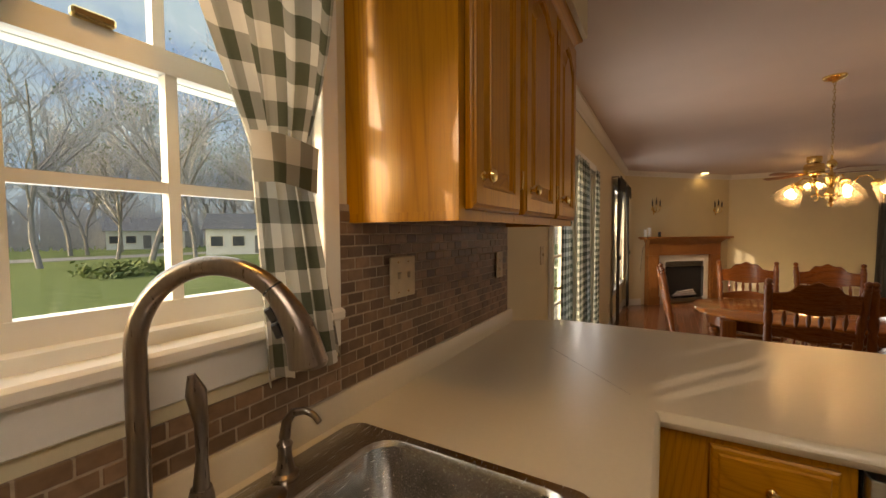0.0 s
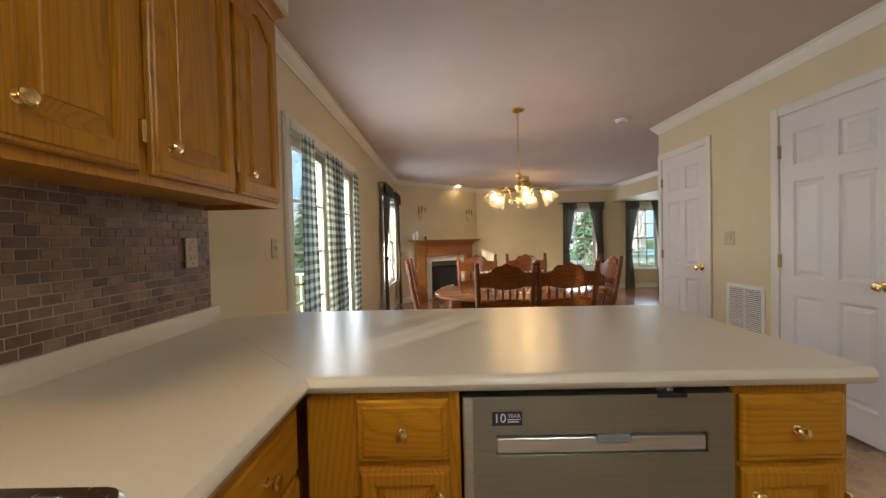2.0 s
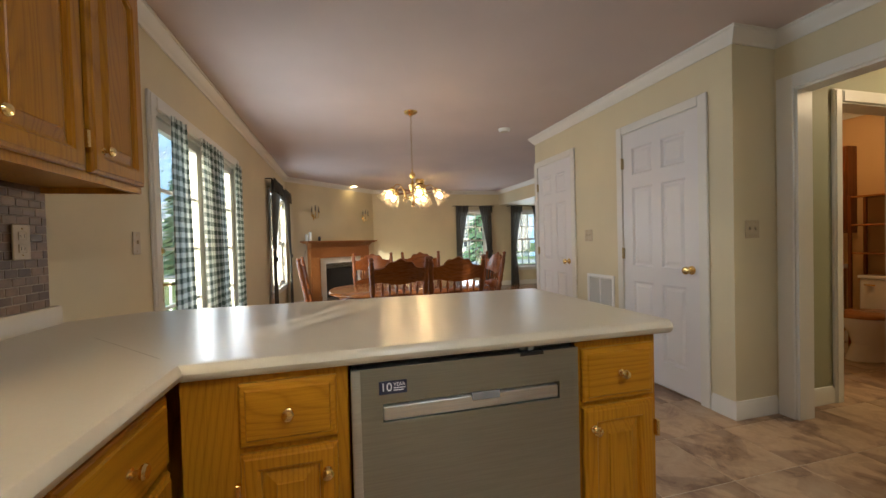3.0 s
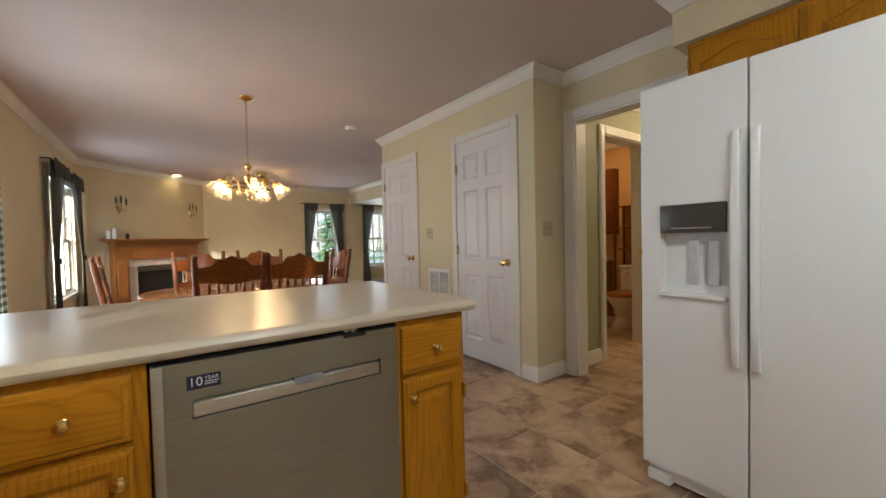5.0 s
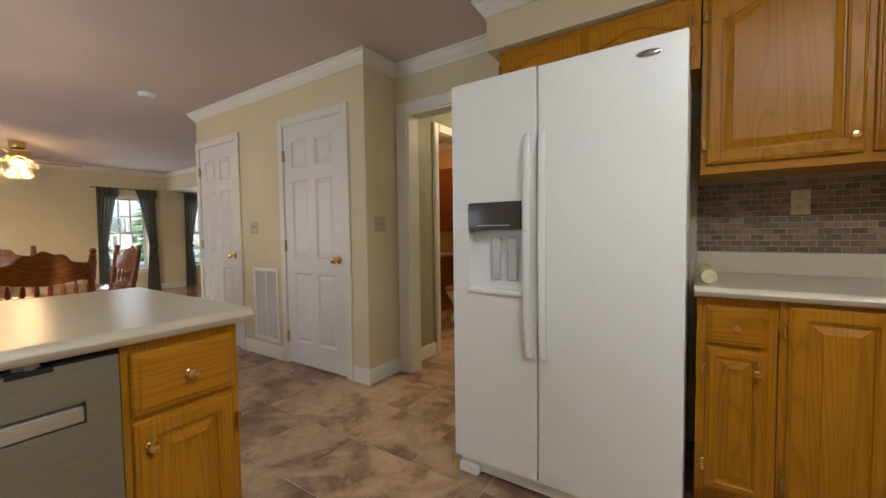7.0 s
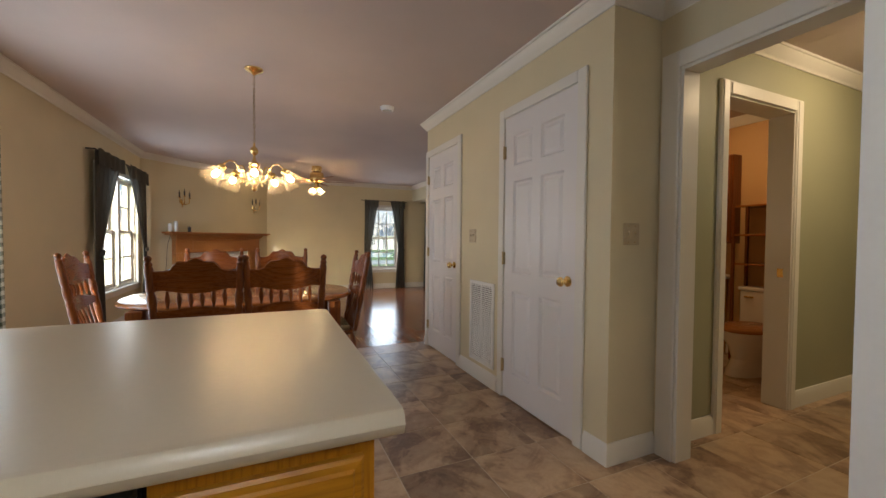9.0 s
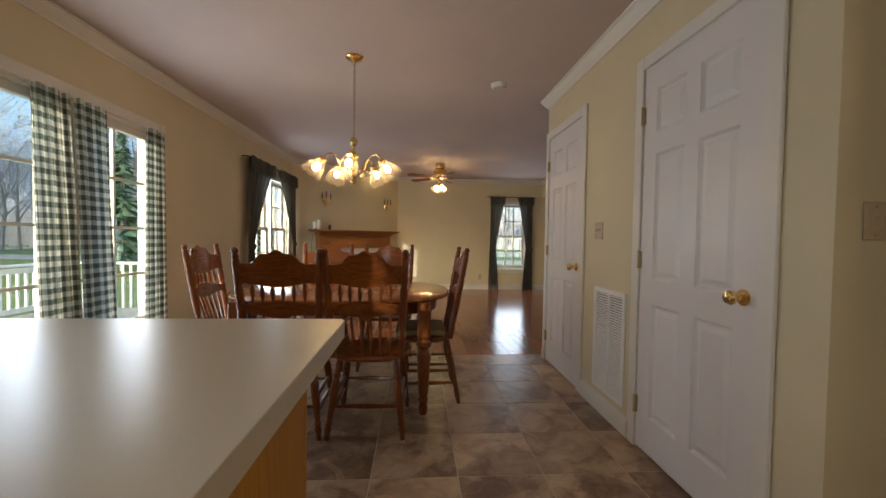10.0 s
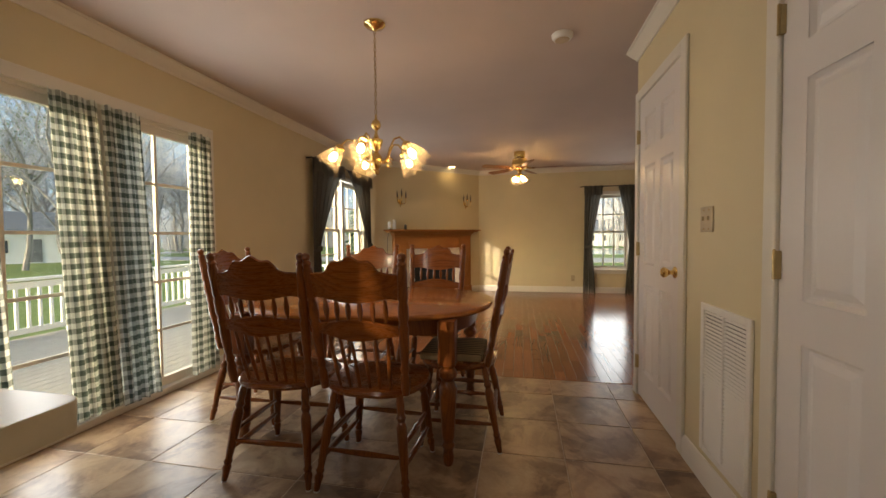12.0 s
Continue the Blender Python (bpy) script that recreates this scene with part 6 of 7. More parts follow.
for along, r, h, mat, nm, lab in ((0.37, 0.028, 0.13, PORC, "pillar_candle", "white pillar candle on the mantel"), (0.46, 0.032, 0.17, PORC, "pillar_candle", "tall white pillar candle on the mantel"), (0.68, 0.024, 0.085, BLACK, "small_camera", "small black device on the mantel")):
    o = thing(nm, lab, nm.replace("_", " "), DM @ Vector((along, -0.11, 1.25)))
    part("body", lathe(bmesh.new(), [(r * 0.9, 0), (r, 0.006), (r, h - 0.006), (r * 0.8, h), (r * 0.2, h - 0.004)], 16, DM @ pose(along, -0.11, 1.2505)), mat, o)
    part("top", lathe(bmesh.new(), [(0.003, 0), (0.003, 0.012), (0.001, 0.014)], 8, DM @ pose(along, -0.11, 1.2465 + h)), BLACK, o)

cord = thing("loose_cord", "thin dark cord hanging from the mantel shelf", "cable", DM @ Vector((0.33, -0.2, 1.25)))
part("wire", tube(bmesh.new(), [DM @ Vector(p) for p in ((0.40, -0.12, 1.254), (0.34, -0.20, 1.262), (0.285, -0.235, 1.24), (0.28, -0.225, 1.15), (0.30, -0.16, 1.08), (0.34, -0.08, 1.02), (0.36, -0.01, 0.6))], 0.003, 6), BLACK, cord)

# ---- hallway and bathroom ----
hl = thing("hall_ceiling_light", "lit flush glass ceiling light in the hallway", "ceiling light", (5.95, 1.95, H))
part("pan", lathe(bmesh.new(), [(0.15, H - 0.02), (0.17, H - 0.015), (0.17, H)], 28, pose(5.95, 1.95, 0)), BRASS, hl)
part("bowl", lathe(bmesh.new(), [(0.001, H - 0.10), (0.06, H - 0.095), (0.11, H - 0.07), (0.145, H - 0.02)], 28, pose(5.95, 1.95, 0), False), DIFFUSER, hl, "lit frosted bowl")
bl_ = thing("bath_ceiling_light", "lit round ceiling light in the bathroom", "ceiling light", (6.2, 3.5, H))
part("pan", lathe(bmesh.new(), [(0.12, H - 0.015), (0.135, H - 0.012), (0.135, H)], 24, pose(6.2, 3.5, 0)), TRIM, bl_)
part("lens", lathe(bmesh.new(), [(0.001, H - 0.05), (0.07, H - 0.042), (0.12, H - 0.014)], 24, pose(6.2, 3.5, 0), False), BATHLENS, bl_, "lit frosted lens")

to = thing("toilet", "white porcelain toilet with wooden seat", "toilet", (6.5, 3.24, 0))
TY = 3.24


def ovals(bm, spec, seg=24):
    rings = []
    for cx, rx, ry, z in spec:
        rings.append([bm.verts.new((cx + rx * math.cos(2 * math.pi * i / seg), TY + ry * math.sin(2 * math.pi * i / seg), z)) for i in range(seg)])
    for a, b in zip(rings, rings[1:]):
        for i in range(seg):
            bm.faces.new((a[i], a[(i + 1) % seg], b[(i + 1) % seg], b[i]))
    bm.faces.new(list(reversed(rings[0])))
    bm.faces.new(rings[-1])
    return bm


part("bowl", ovals(bmesh.new(), [(6.40, 0.27, 0.125, 0.0), (6.40, 0.265, 0.12, 0.03), (6.42, 0.21, 0.10, 0.14), (6.41, 0.22, 0.13, 0.24), (6.37, 0.26, 0.18, 0.34), (6.37, 0.265, 0.185, 0.385)]), PORC, to)
part("seat", ovals(bmesh.new(), [(6.37, 0.265, 0.19, 0.387), (6.37, 0.27, 0.195, 0.40), (6.37, 0.265, 0.19, 0.415), (6.37, 0.25, 0.175, 0.425)]), wood("toilet_seat_oak", (0.40, 0.17, 0.05), (0.24, 0.09, 0.025), "x", 0.25), to, "varnished wooden seat and lid")
part("tank", box(bmesh.new(), 6.665, 6.87, TY - 0.225, TY + 0.225, 0.37, 0.70, 0.02, 3), PORC, to)
part("tank_lid", box(bmesh.new(), 6.655, 6.88, TY - 0.235, TY + 0.235, 0.701, 0.735, 0.01, 2), PORC, to)
part("flush_lever", box(bmesh.new(), 6.645, 6.662, TY + 0.10, TY + 0.18, 0.635, 0.65, 0.004), BRASS, to)
eg = thing("bathroom_etagere", "brown wooden shelf stand over the toilet", "shelf", (6.78, 3.24, 0))
for sx in (6.66, 6.885):
    for sy in (TY - 0.29, TY + 0.29):
        part("post", box(bmesh.new(), sx - 0.013, sx + 0.013, sy - 0.013, sy + 0.013, 0.0, 1.53, 0.003), DARKOAK, eg)
for z in (0.95, 1.23, 1.51):
    part("shelf", box(bmesh.new(), 6.65, 6.895, TY - 0.275, TY + 0.275, z - 0.009, z + 0.009, 0.003), TABLEOAK, eg)
van = thing("bathroom_vanity", "small vanity with pale top beside the toilet", "vanity", (6.6, 4.1, 0))
part("body", box(bmesh.new(), 6.42, 6.89, 3.70, 4.49, 0.0, 0.78, 0.004), OAK, van)
part("top", box(bmesh.new(), 6.39, 6.895, 3.66, 4.495, 0.781, 0.82, 0.006), LAMINATE, van)
mc = thing("medicine_cabinet", "brown wooden wall cabinet above the vanity", "cabinet", (6.85, 3.9, 1.2))
part("body", box(bmesh.new(), 6.76, 6.899, 3.60, 4.2, 1.15, 2.05, 0.004), DARKOAK, mc)
part("door", box(bmesh.new(), 6.742, 6.759, 3.61, 4.19, 1.16, 2.04, 0.004), DARKOAK, mc)

# ---- outdoors ----
GZ = -1.05
structure("ground", B(-900, 0.55, -900, 1200, GZ - 0.3, GZ), GRASS, "mown spring lawn reaching to the horizon", "lawn")
structure("ground_north", B(0.55, 900, 10.29, 1200, GZ - 0.3, GZ), GRASS, "mown spring lawn on the north side", "lawn")
structure("road", B(-52, -46, -200, 300, GZ, GZ + 0.03), ASPHALT, "pale paved lane across the lawn", "road")
structure("road_north", B(-46, 300, 34, 40, GZ, GZ + 0.03), ASPHALT, "pale paved lane north of the house", "road")



def cloudy():
    """Bright broken cloud low over the horizon."""
    m = bpy.data.materials.new("cloudy_sky")
    m.use_nodes = True
    t = m.node_tree
    t.nodes.remove(t.nodes["Principled BSDF"])
    c, mp, nz = t.nodes.new("ShaderNodeTexCoord"), t.nodes.new("ShaderNodeMapping"), t.nodes.new("ShaderNodeTexNoise")
    mp.inputs["Scale"].default_value = (0.010, 0.010, 0.028)
    nz.inputs["Scale"].default_value, nz.inputs["Detail"].default_value, nz.inputs["Roughness"].default_value = 1.6, 6, 0.6
    rp, e = t.nodes.new("ShaderNodeValToRGB"), t.nodes.new("ShaderNodeEmission")
    rp.color_ramp.elements[0].position, rp.color_ramp.elements[0].color = 0.34, (0.36, 0.56, 0.90, 1)
    rp.color_ramp.elements[1].position, rp.color_ramp.elements[1].color = 0.56, (0.66, 0.85, 1.0, 1)
    e.inputs[1].default_value = 0.255
    t.links.new(c.outputs["Object"], mp.inputs[0])
    t.links.new(mp.outputs[0], nz.inputs["Vector"])
    t.links.new(nz.outputs[0], rp.inputs[0])
    t.links.new(rp.outputs[0], e.inputs[0])
    t.links.new(e.outputs[0], t.nodes["Material Output"].inputs[0])
    return m


bd = bmesh.new()
sky_rows = [[bd.verts.new((260 * math.cos(math.radians(a)), 260 * math.sin(math.radians(a)), z)) for a in range(15, 206, 5)] for z in (GZ, 170)]
for k in range(len(sky_rows[0]) - 1):
    bd.faces.new((sky_rows[0][k], sky_rows[0][k + 1], sky_rows[1][k + 1], sky_rows[1][k]))
structure("backdrop", bd, cloudy(), "distant sky with bright broken cloud", "sky")

structure("water", B(-8, 70, 47, 66, GZ, GZ + 0.02), plain("pond_water", (0.10, 0.22, 0.24), 0.12, noise=0.6), "still blue-green pond beyond the north lane", "water")

dk = thing("deck", "weathered wooden deck outside the patio door", "deck", (-1.5, 3.5, GZ))
for i in range(29):
    x = 0.52 - i * 0.145
    part("board", B(x - 0.138, x, -2.5, 9.2, -0.30, -0.265, 0.004), DECKW, dk)
for x in (0.3, -1.6, -3.5):
    for y in (-2.3, 1.5, 5.2, 9.0):
        part("joist_post", B(x - 0.05, x + 0.05, y - 0.05, y + 0.05, GZ, -0.3), DECKW, dk, smooth=False)
rl = thing("deck_railing", "white painted wooden deck railing with square balusters", "railing", (-3.6, 3.3, -0.265))
part("top_rail", B(-3.66, -3.54, -2.5, 9.2, 0.55, 0.59, 0.006), RAILW, rl)
part("sub_rail", B(-3.62, -3.58, -2.5, 9.2, 0.44, 0.53), RAILW, rl)
part("bottom_rail", B(-3.62, -3.58, -2.5, 9.2, -0.20, -0.12), RAILW, rl)
for y in (-2.45, -0.1, 2.25, 4.6, 6.95, 9.15):
    part("post", B(-3.65, -3.55, y - 0.05, y + 0.05, -0.265, 0.549), RAILW, rl)
bal = None
for i in range(84):
    y = -2.35 + i * 0.137
    if bal is None:
        bal = part("baluster", B(-3.617, -3.583, y - 0.017, y + 0.017, -0.12, 0.44), RAILW, rl, smooth=False)
    else:
        o = new("baluster", bal.data)
        o.parent = rl
        o.matrix_parent_inverse = bal.matrix_parent_inverse.copy()
        o.location = (0, 0.137 * i, 0)
rn = thing("deck_railing", "white painted railing at the end of the deck", "railing", (-1.5, 9.2, -0.265))
part("top_rail", B(-3.54, 0.5, 9.14, 9.26, 0.55, 0.59, 0.006), RAILW, rn)
for i in range(28):
    part("baluster", B(-3.45 + i * 0.14, -3.416 + i * 0.14, 9.18, 9.214, -0.265, 0.549), RAILW, rn, smooth=False)


def bare_tree(seed, height, buds):
    """A leafless spring tree: tapered trunk, limbs and many twigs."""
    rnd = random.Random(seed)
    t = thing("bare_tree", "tall bare deciduous tree with fine spring twigs", "tree", (0, 0, 0), "trees behind the lawn")
    trunk, crown, leaf = bmesh.new(), bmesh.new(), bmesh.new()

    def grow(p, d, length, r, level):
        pts, q = [p], p.copy()
        dd = d.copy()
        steps = 4 if level < 2 else 3
        for s in range(steps):
            dd = (dd + Vector((rnd.gauss(0, 0.13), rnd.gauss(0, 0.13), rnd.gauss(0.05, 0.08)))).normalized()
            q = q + dd * (length / steps)
            pts.append(q.copy())
        radii = [r * (1 - 0.5 * i / steps) for i in range(steps + 1)]
        tube(trunk if level < 2 else crown, pts, radii, 7 if level == 0 else (5 if level == 1 else 3), level < 1)
        if level == 4:
            if buds and rnd.random() < 0.55:
                for _ in range(2):
                    c = pts[-1] + Vector((rnd.gauss(0, 0.15), rnd.gauss(0, 0.15), rnd.gauss(0, 0.15)))
                    e = Vector((rnd.gauss(0, 1), rnd.gauss(0, 1), rnd.gauss(0, 1))).normalized() * 0.09
                    f = e.orthogonal().normalized() * 0.06
                    leaf.faces.new([leaf.verts.new(c + e), leaf.verts.new(c + f), leaf.verts.new(c - e), leaf.verts.new(c - f)])
            return
        kids = (7, 6, 5, 5)[level]
        for k in range(kids):
            f = rnd.uniform(0.3, 1.0) if level else rnd.uniform(0.28, 1.0)
            i = min(steps - 1, int(f * steps))
            o = pts[i].lerp(pts[i + 1], f * steps - i)
            az = rnd.uniform(0, 6.28)
            side = Vector((math.cos(az), math.sin(az), 0))
            nd = (dd * rnd.uniform(0.45, 0.9) + side * rnd.uniform(0.5, 0.9) + Vector((0, 0, 0.25))).normalized()
            grow(o, nd, length * rnd.uniform(0.5, 0.72), r * (0.46 if level else 0.40), level + 1)

    grow(Vector((0, 0, -0.1)), Vector((0, 0, 1)), height * 0.55, height * 0.0145, 0)
    part("trunk", trunk, BARK, t)
    part("crown", crown, TWIG, t, smooth=False)
    if buds:
        part("leaves", leaf, BUD, t, smooth=False)
    else:
        leaf.free()
    return t


protos = [bare_tree(1, 15, False), bare_tree(2, 17, True), bare_tree(3, 13, True), bare_tree(4, 16, False)]
rnd = random.Random(5)
places = []
# lone trees on the lawn, then the wood's edge behind
for x, y in ((-37, 10), (-34, 15.5), (-31, 23), (-24, 21), (-29, 30), (-42, 7), (-44, 17), (-20, 33), (-36, 29), (-28, 40), (-19, 46), (-40, 22)):
    places.append((x, y, rnd.uniform(0.8, 1.1)))
for i in range(34):
    s = i / 33
    places.append((-66 + 26 * s + rnd.uniform(-5, 5), 0 + 78 * s + rnd.uniform(-6, 6), rnd.uniform(0.75, 1.15)))
for x, y in ((10, 60), (18, 66), (26, 62), (-2, 64), (36, 70)):
    places.append((x, y, rnd.uniform(0.8, 1.1)))
for i, (x, y, s) in enumerate(places):
    pr = protos[i % 4]
    m = pose(x, y, GZ, 0, 0, rnd.uniform(0, 360))
    if i < 4:
        pr.matrix_basis = m
    else:
        copy_thing(pr, m)


def fir_tree(seed, height):
    r = random.Random(seed)
    t = thing("fir_tree", "dense dark green conifer on the lawn", "tree", (0, 0, 0), "conifers")
    tr = lathe(bmesh.new(), [(height * 0.018, -0.1), (height * 0.012, height * 0.5), (0.01, height)], 8)
    nd = bmesh.new()
    for k in range(420):
        s = r.random() ** 0.8
        z = height * (0.06 + 0.92 * s)
        rad = height * 0.23 * (1 - s) + 0.1
        a = r.uniform(0, 6.28)
        ro = rad * r.uniform(0.55, 1.05)
        base_ = Vector((math.cos(a) * ro * 0.15, math.sin(a) * ro * 0.15, z + 0.1))
        tip = Vector((math.cos(a) * ro, math.sin(a) * ro, z - ro * 0.22))
        side = Vector((-math.sin(a), math.cos(a), 0)) * (0.10 + 0.12 * ro)
        mid = base_.lerp(tip, 0.55) + Vector((0, 0, 0.06))
        for w in (-1, 1):
            drop = Vector((0, 0, -0.12 * ro - 0.05))
            nd.faces.new([nd.verts.new(base_), nd.verts.new(mid + side * w + drop), nd.verts.new(tip)])
    part("trunk", tr, BARK, t)
    part("crown", nd, FIR, t, smooth=False)
    return t


f0 = fir_tree(1, 9)
f0.matrix_basis = pose(-14, 25, GZ)
for x, y, s in ((-17.5, 29, 40), (13.5, 33, 120), (30, 50, 200), (40, 60, 80), (-21, 38, 10), (34, 58, 300), (-10, 33, 77)):
    copy_thing(f0, pose(x, y, GZ, 0, 0, s))


def far_house(label, m, w, d, h, n):
    """A low white house with gabled roof, windows and a door."""
    t = thing("house", label, "house", m.translation)

    def P(nm, bm, mat, par=t, lab=""):
        bmesh.ops.transform(bm, matrix=m, verts=bm.verts)
        return part(nm, bm, mat, par, lab, False)

    P("wall", prism(bmesh.new(), [(-w / 2, 0), (w / 2, 0), (w / 2, h), (-w / 2, h)], -d / 2, d / 2, pose(0, 0, 0, 90)), SIDING)
    gb = prism(bmesh.new(), [(-d / 2 - 0.4, h), (d / 2 + 0.4, h), (0, h + d * 0.28)], -w / 2 - 0.4, w / 2 + 0.4, pose(0, 0, 0, 90, 0, 90))
    P("roof", gb, ROOFM)
    DK = bpy.data.materials.get("far_window") or plain("far_window", (0.06, 0.07, 0.09), 0.15)
    for i in range(n):
        x = -w / 2 + w * (i + 0.5) / n
        if i == n // 2:
            P("door", box(bmesh.new(), x - 0.5, x + 0.5, -d / 2 - 0.06, -d / 2 + 0.02, 0.1, 2.2), ROOFM)
            continue
        wn_ = P("window", box(bmesh.new(), x - 0.7, x + 0.7, -d / 2 - 0.06, -d / 2 + 0.02, 0.9, 2.2), TRIM)
        P("pane", box(bmesh.new(), x - 0.6, x + 0.6, -d / 2 - 0.08, -d / 2 - 0.061, 1.0, 2.1), DK, wn_)
    return t


far_house("white far house with grey gabled roof behind the trees", pose(-74, 32, GZ, 0, 0, 66), 10, 8, 2.9, 5)
far_house("white far house with grey roof beyond the deck", pose(-43, 31.5, GZ, 0, 0, 52), 11, 7, 2.9, 5)
far_house("pale far house beyond the north lawn", pose(23, 84, GZ, 0, 0, 2), 16, 8, 2.9, 6)

# the far wood's edge: countless thin stems and twigs
fw = thing("far_woods", "grey leafless woodland beyond the lawn", "woods", (-70, 60, GZ), "", "stuff")
vs_, fs_ = [], []
r = random.Random(12)
for k in range(5200):
    a_ = math.radians(r.uniform(62, 188))
    d_ = r.uniform(78, 125)
    cx, cy = d_ * math.cos(a_), d_ * math.sin(a_)
    hgt = r.uniform(4.5, 12.5)
    lean = r.uniform(-0.12, 0.12)
    w_ = r.uniform(0.05, 0.16)
    side = (-math.sin(a_), math.cos(a_))

    def sliver(u0, z0, u1, z1, w):
        n_ = len(vs_)
        vs_.extend([(cx + side[0] * (u0 - w), cy + side[1] * (u0 - w), z0), (cx + side[0] * (u0 + w), cy + side[1] * (u0 + w), z0), (cx + side[0] * u1, cy + side[1] * u1, z1)])
        fs_.append((n_, n_ + 1, n_ + 2))

    sliver(0, GZ, lean * hgt, GZ + hgt, w_)
    for _ in range(7):
        f_ = r.uniform(0.3, 0.95)
        u_ = r.uniform(-1, 1) * hgt * 0.3
        sliver(lean * hgt * f_, GZ + hgt * f_, lean * hgt * f_ + u_, GZ + hgt * f_ + abs(u_) * r.uniform(0.3, 1.4), w_ * 0.45)
wme = bpy.data.meshes.new("stems")
wme.from_pydata(vs_, [], fs_)
wme.materials.append(TWIG)
wob = new("stems", wme)
wob.parent = fw
wob.matrix_parent_inverse = fw.matrix_basis.inverted()

# low shrubs on the lawn
sh = thing("shrub_row", "low green shrubs beside the lawn", "shrub", (-24, 11, GZ), "", "stuff")
sbm = bmesh.new()
r = random.Random(9)
for k in range(1500):
    c = Vector((-26 + r.gauss(0, 1.0), 9 + r.uniform(0, 5), GZ + abs(r.gauss(0.25, 0.22))))
    e = Vector((r.gauss(0, 1), r.gauss(0, 1), r.gauss(0, 1))).normalized() * 0.16
    f = e.orthogonal().normalized() * 0.1
    sbm.faces.new([sbm.verts.new(c + e), sbm.verts.new(c + f), sbm.verts.new(c - e), sbm.verts.new(c - f)])
part("leaves", sbm, BUD, sh, smooth=False)

# ---- pieces: backsplash, floor tiles, planks ----


def piece(name, me, parent, loc, inverse):
    ob = new(name, me)
    ob.parent = parent
    ob.matrix_parent_inverse = inverse
    ob.location = loc
    return ob


def mosaic(name, label, place, u0, u1, z0, z1, keep, limit):
    """Running-bond mosaic on a bed; place(u, z) gives the centre; the first ones inside keep() are single pieces."""
    bs = thing(name, label, "backsplash", place((u0 + u1) / 2, z0), "", "structure")
    inv = bs.matrix_basis.inverted()
    rest, n = bmesh.new(), 0
    r_ = random.Random(3)
    full = None
    row = 0
    z = z0 + 0.0015
    while z + 0.0255 <= z1 + 0.002:
        u = u0 - (0.0265 if row % 2 else 0.0)
        while u < u1:
            a, b = max(u, u0) + 0.0012, min(u + 0.053, u1) - 0.0012
            u += 0.053
            if b - a < 0.008:
                continue
            c = place((a + b) / 2, z + 0.0128)
            zz = r_.uniform(-0.0008, 0.0008)
            if b - a > 0.0505 and n < limit and keep((a + b) / 2, z):
                if full is None:
                    bm = B(-0.004, 0.004, -0.0252, 0.0252, -0.0126, 0.0126, 0.0015)
                    full = bpy.data.meshes.new("tile")
                    bm.to_mesh(full)
                    bm.free()
                    full.materials.append(MOSAIC)
                piece("tile", full, bs, (c[0] + zz, c[1], c[2]), inv)
                n += 1
            else:
                box(rest, c[0] - 0.004 + zz, c[0] + 0.004 + zz, a, b, z + 0.0002, z + 0.0254)
        z += 0.028
        row += 1
    rp = part("more_tiles", rest, MOSAIC, bs, smooth=False)
    tagged(rp, "", "", "", "stuff")
    return bs


bw = mosaic("backsplash_west", "brown mosaic tile backsplash under the wall cabinets", lambda u, z: (0.726, u, z), 1.365, 2.447, 0.981, 1.415, lambda u, z: True, 290)
part("grout", B(XW + 0.0005, 0.7288, 1.365, 2.447, 0.981, 1.415), BSGROUT, bw, smooth=False)
bu = mosaic("backsplash_sink", "brown mosaic tile strip under the sink window", lambda u, z: (0.726, u, z), 0.0, 1.364, 0.981, 1.062, lambda u, z: u > 0.7, 60)
part("grout", B(XW + 0.0005, 0.7288, 0.0, 1.364, 0.981, 1.063), BSGROUT, bu, smooth=False)
be = mosaic("backsplash_east", "brown mosaic tile backsplash beside the refrigerator", lambda u, z: (4.434, u, z), -0.30, 0.66, 1.019, 1.372, lambda u, z: u > 0.0, 260)
part("grout", B(4.4312, XE - 0.0005, -1.4, 0.66, 1.019, 1.372), BSGROUT, be, smooth=False)

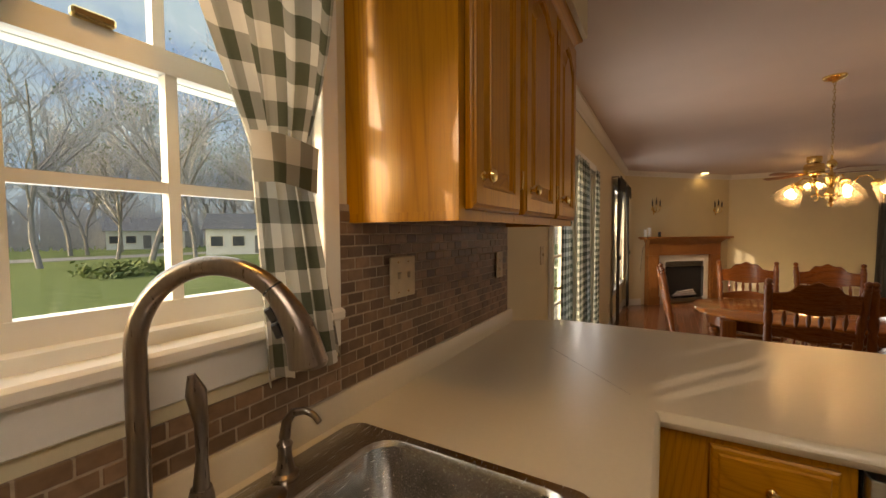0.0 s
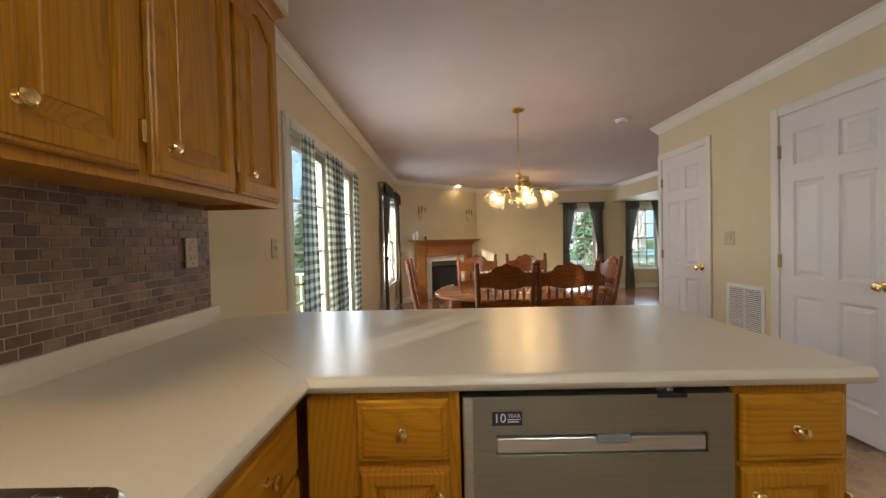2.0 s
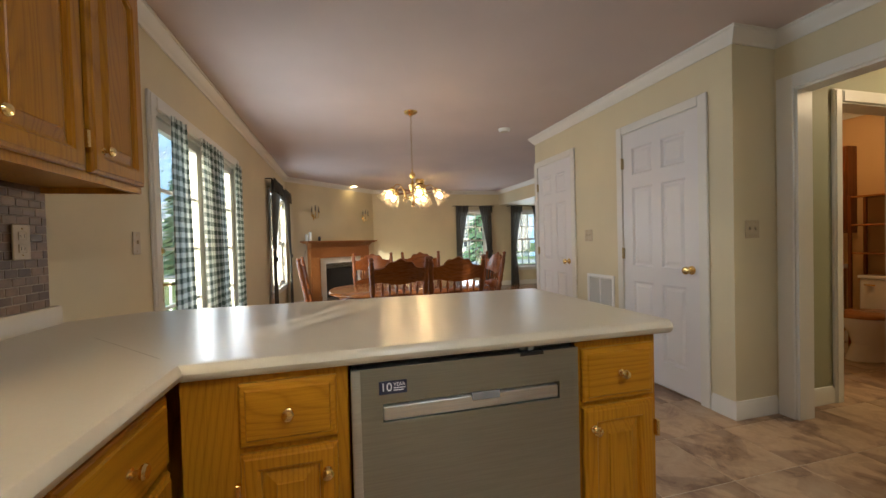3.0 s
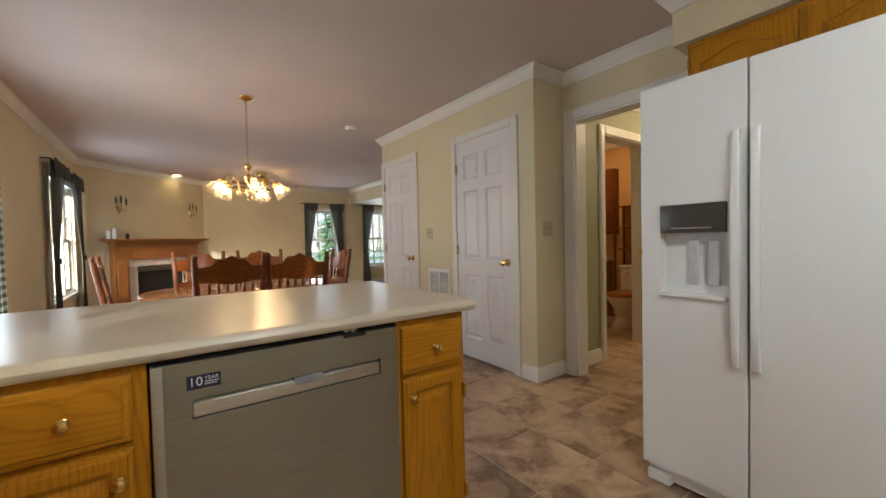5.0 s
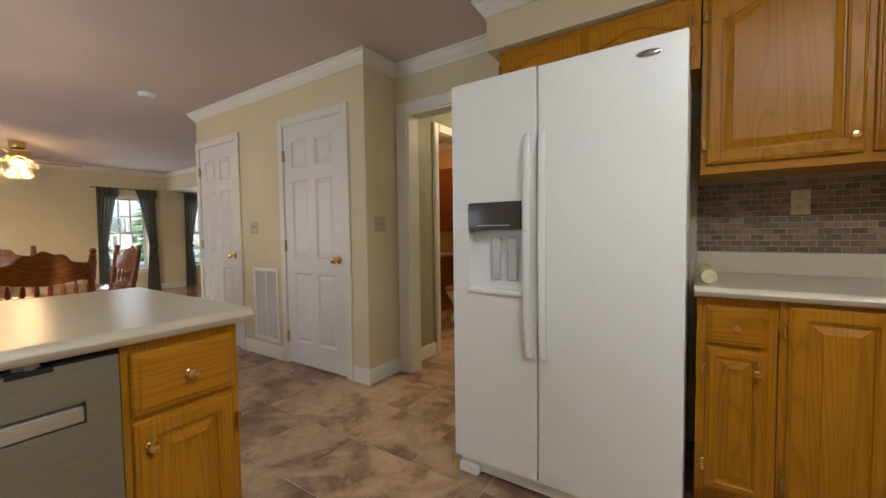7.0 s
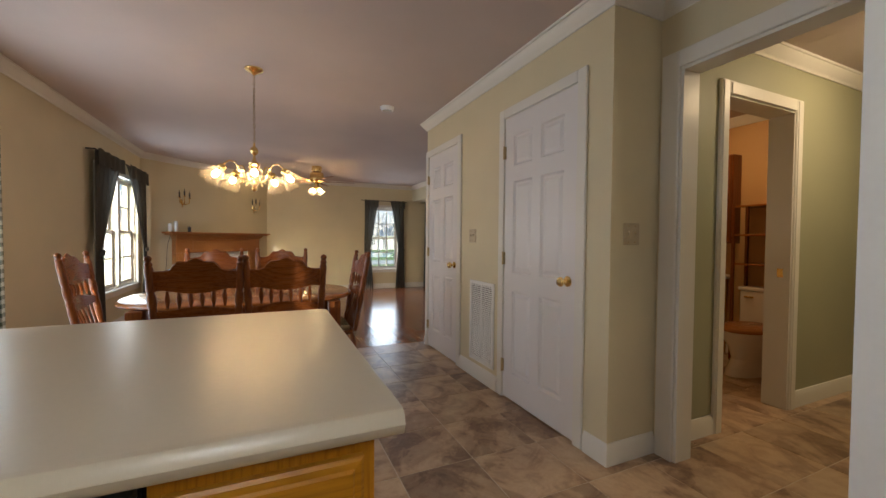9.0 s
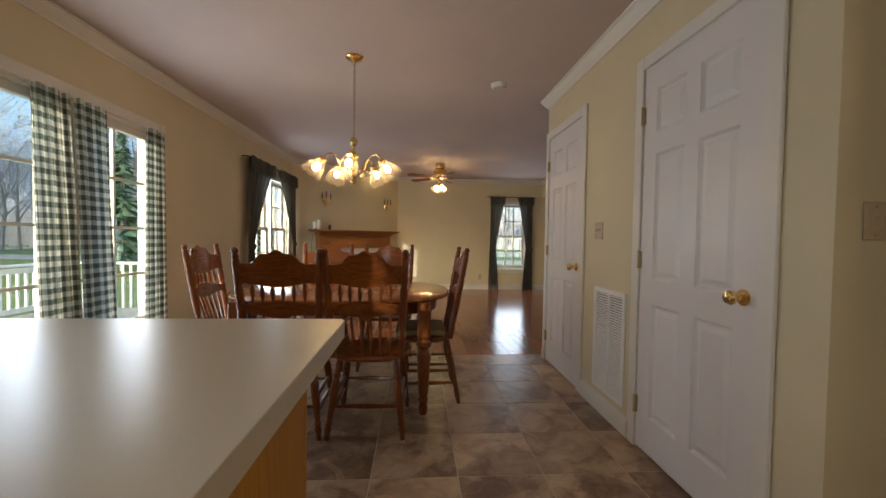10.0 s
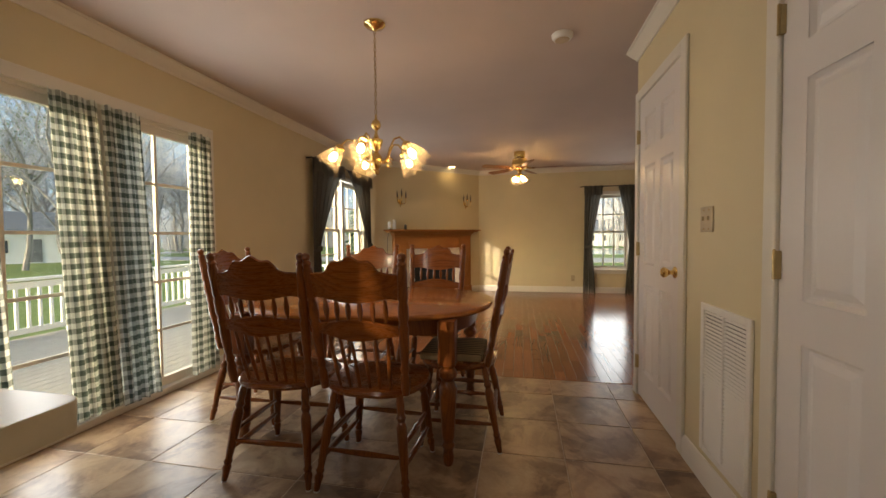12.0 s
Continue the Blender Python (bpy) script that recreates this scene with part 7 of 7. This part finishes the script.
fl = thing("floor_tiles", "mottled brown slate-look floor tiles with pale grout", "tile floor", (3, 2, 0), "", "structure")
finv = fl.matrix_basis.inverted()
PX, PY, G = 0.414, 0.400, 0.0025
meshes = {}
xs = [3.905 + PX * k for k in range(-9, 10)]
ys = [4.62 + PY * k for k in range(-17, 3)]
r = random.Random(4)
for i in range(len(xs) - 1):
    for j in range(len(ys) - 1):
        x0, x1, y0, y1 = xs[i], xs[i + 1], ys[j], min(ys[j + 1], 5.322)
        x0, x1, y0 = max(x0, 0.722), min(x1, 7.9), max(y0, YS)
        if y0 > 5.3 or x1 - x0 < 0.03 or y1 - y0 < 0.03:
            continue
        if x0 >= 4.0 and (y1 < 1.0 or (y0 > 4.5)):
            continue
        if x1 > 4.08 and x0 < 4.10 and y0 > 2.7:
            x1 = min(x1, 4.098)
        key = (round(x1 - x0, 3), round(y1 - y0, 3))
        if key not in meshes:
            bm = B(-key[0] / 2 + G, key[0] / 2 - G, -key[1] / 2 + G, key[1] / 2 - G, -0.0075, 0.0, 0.0018)
            me = bpy.data.meshes.new("tile")
            bm.to_mesh(me)
            bm.free()
            me.materials.append(SLATE)
            meshes[key] = me
        piece("tile", meshes[key], fl, ((x0 + x1) / 2, (y0 + y1) / 2, r.uniform(-0.0004, 0.0004)), finv)

wf = thing("plank_floor", "glossy reddish oak plank floor in the living room", "wood floor", (3, 7, 0), "", "structure")
winv = wf.matrix_basis.inverted()
rest, count = bmesh.new(), 0
pm = {}
r = random.Random(6)
x = XW + 0.002
PW = 0.083
while x < 8.9:
    y = 5.326 - r.uniform(0, 0.8)
    if x > XP - 0.05:
        y = 5.215 - r.uniform(0, 0.8)
    low = 5.326 if x < XP - 0.05 else 5.215
    while y < YN:
        L = r.choice((0.7, 0.9, 1.1, 1.3))
        a, b = max(y, low), min(y + L, YN - 0.001)
        y += L
        if b - a < 0.02:
            continue
        dz = r.uniform(-0.0005, 0.0003)
        if 1.5 < x < 5.4 and count < 295:
            key = round(b - a, 2)
            if key not in pm:
                bm = B(-PW / 2 + 0.0007, PW / 2 - 0.0007, -(b - a) / 2 + 0.0007, (b - a) / 2 - 0.0007, -0.0055, 0.0, 0.0012)
                me = bpy.data.meshes.new("plank")
                bm.to_mesh(me)
                bm.free()
                me.materials.append(PLANK)
                pm[key] = me
            piece("plank", pm[key], wf, (x + PW / 2, (a + b) / 2, dz), winv)
            count += 1
        else:
            box(rest, x + 0.0007, x + PW - 0.0007, a + 0.0007, b - 0.0007, -0.0055, dz)
    x += PW
tagged(part("more_planks", rest, PLANK, wf, smooth=False), "", "", "", "stuff")
part("edge_strip", B(XW + 0.002, XP - 0.002, 5.318, 5.3255, -0.005, 0.002), TABLEOAK, wf, "thin wooden strip between tile and planks", False)
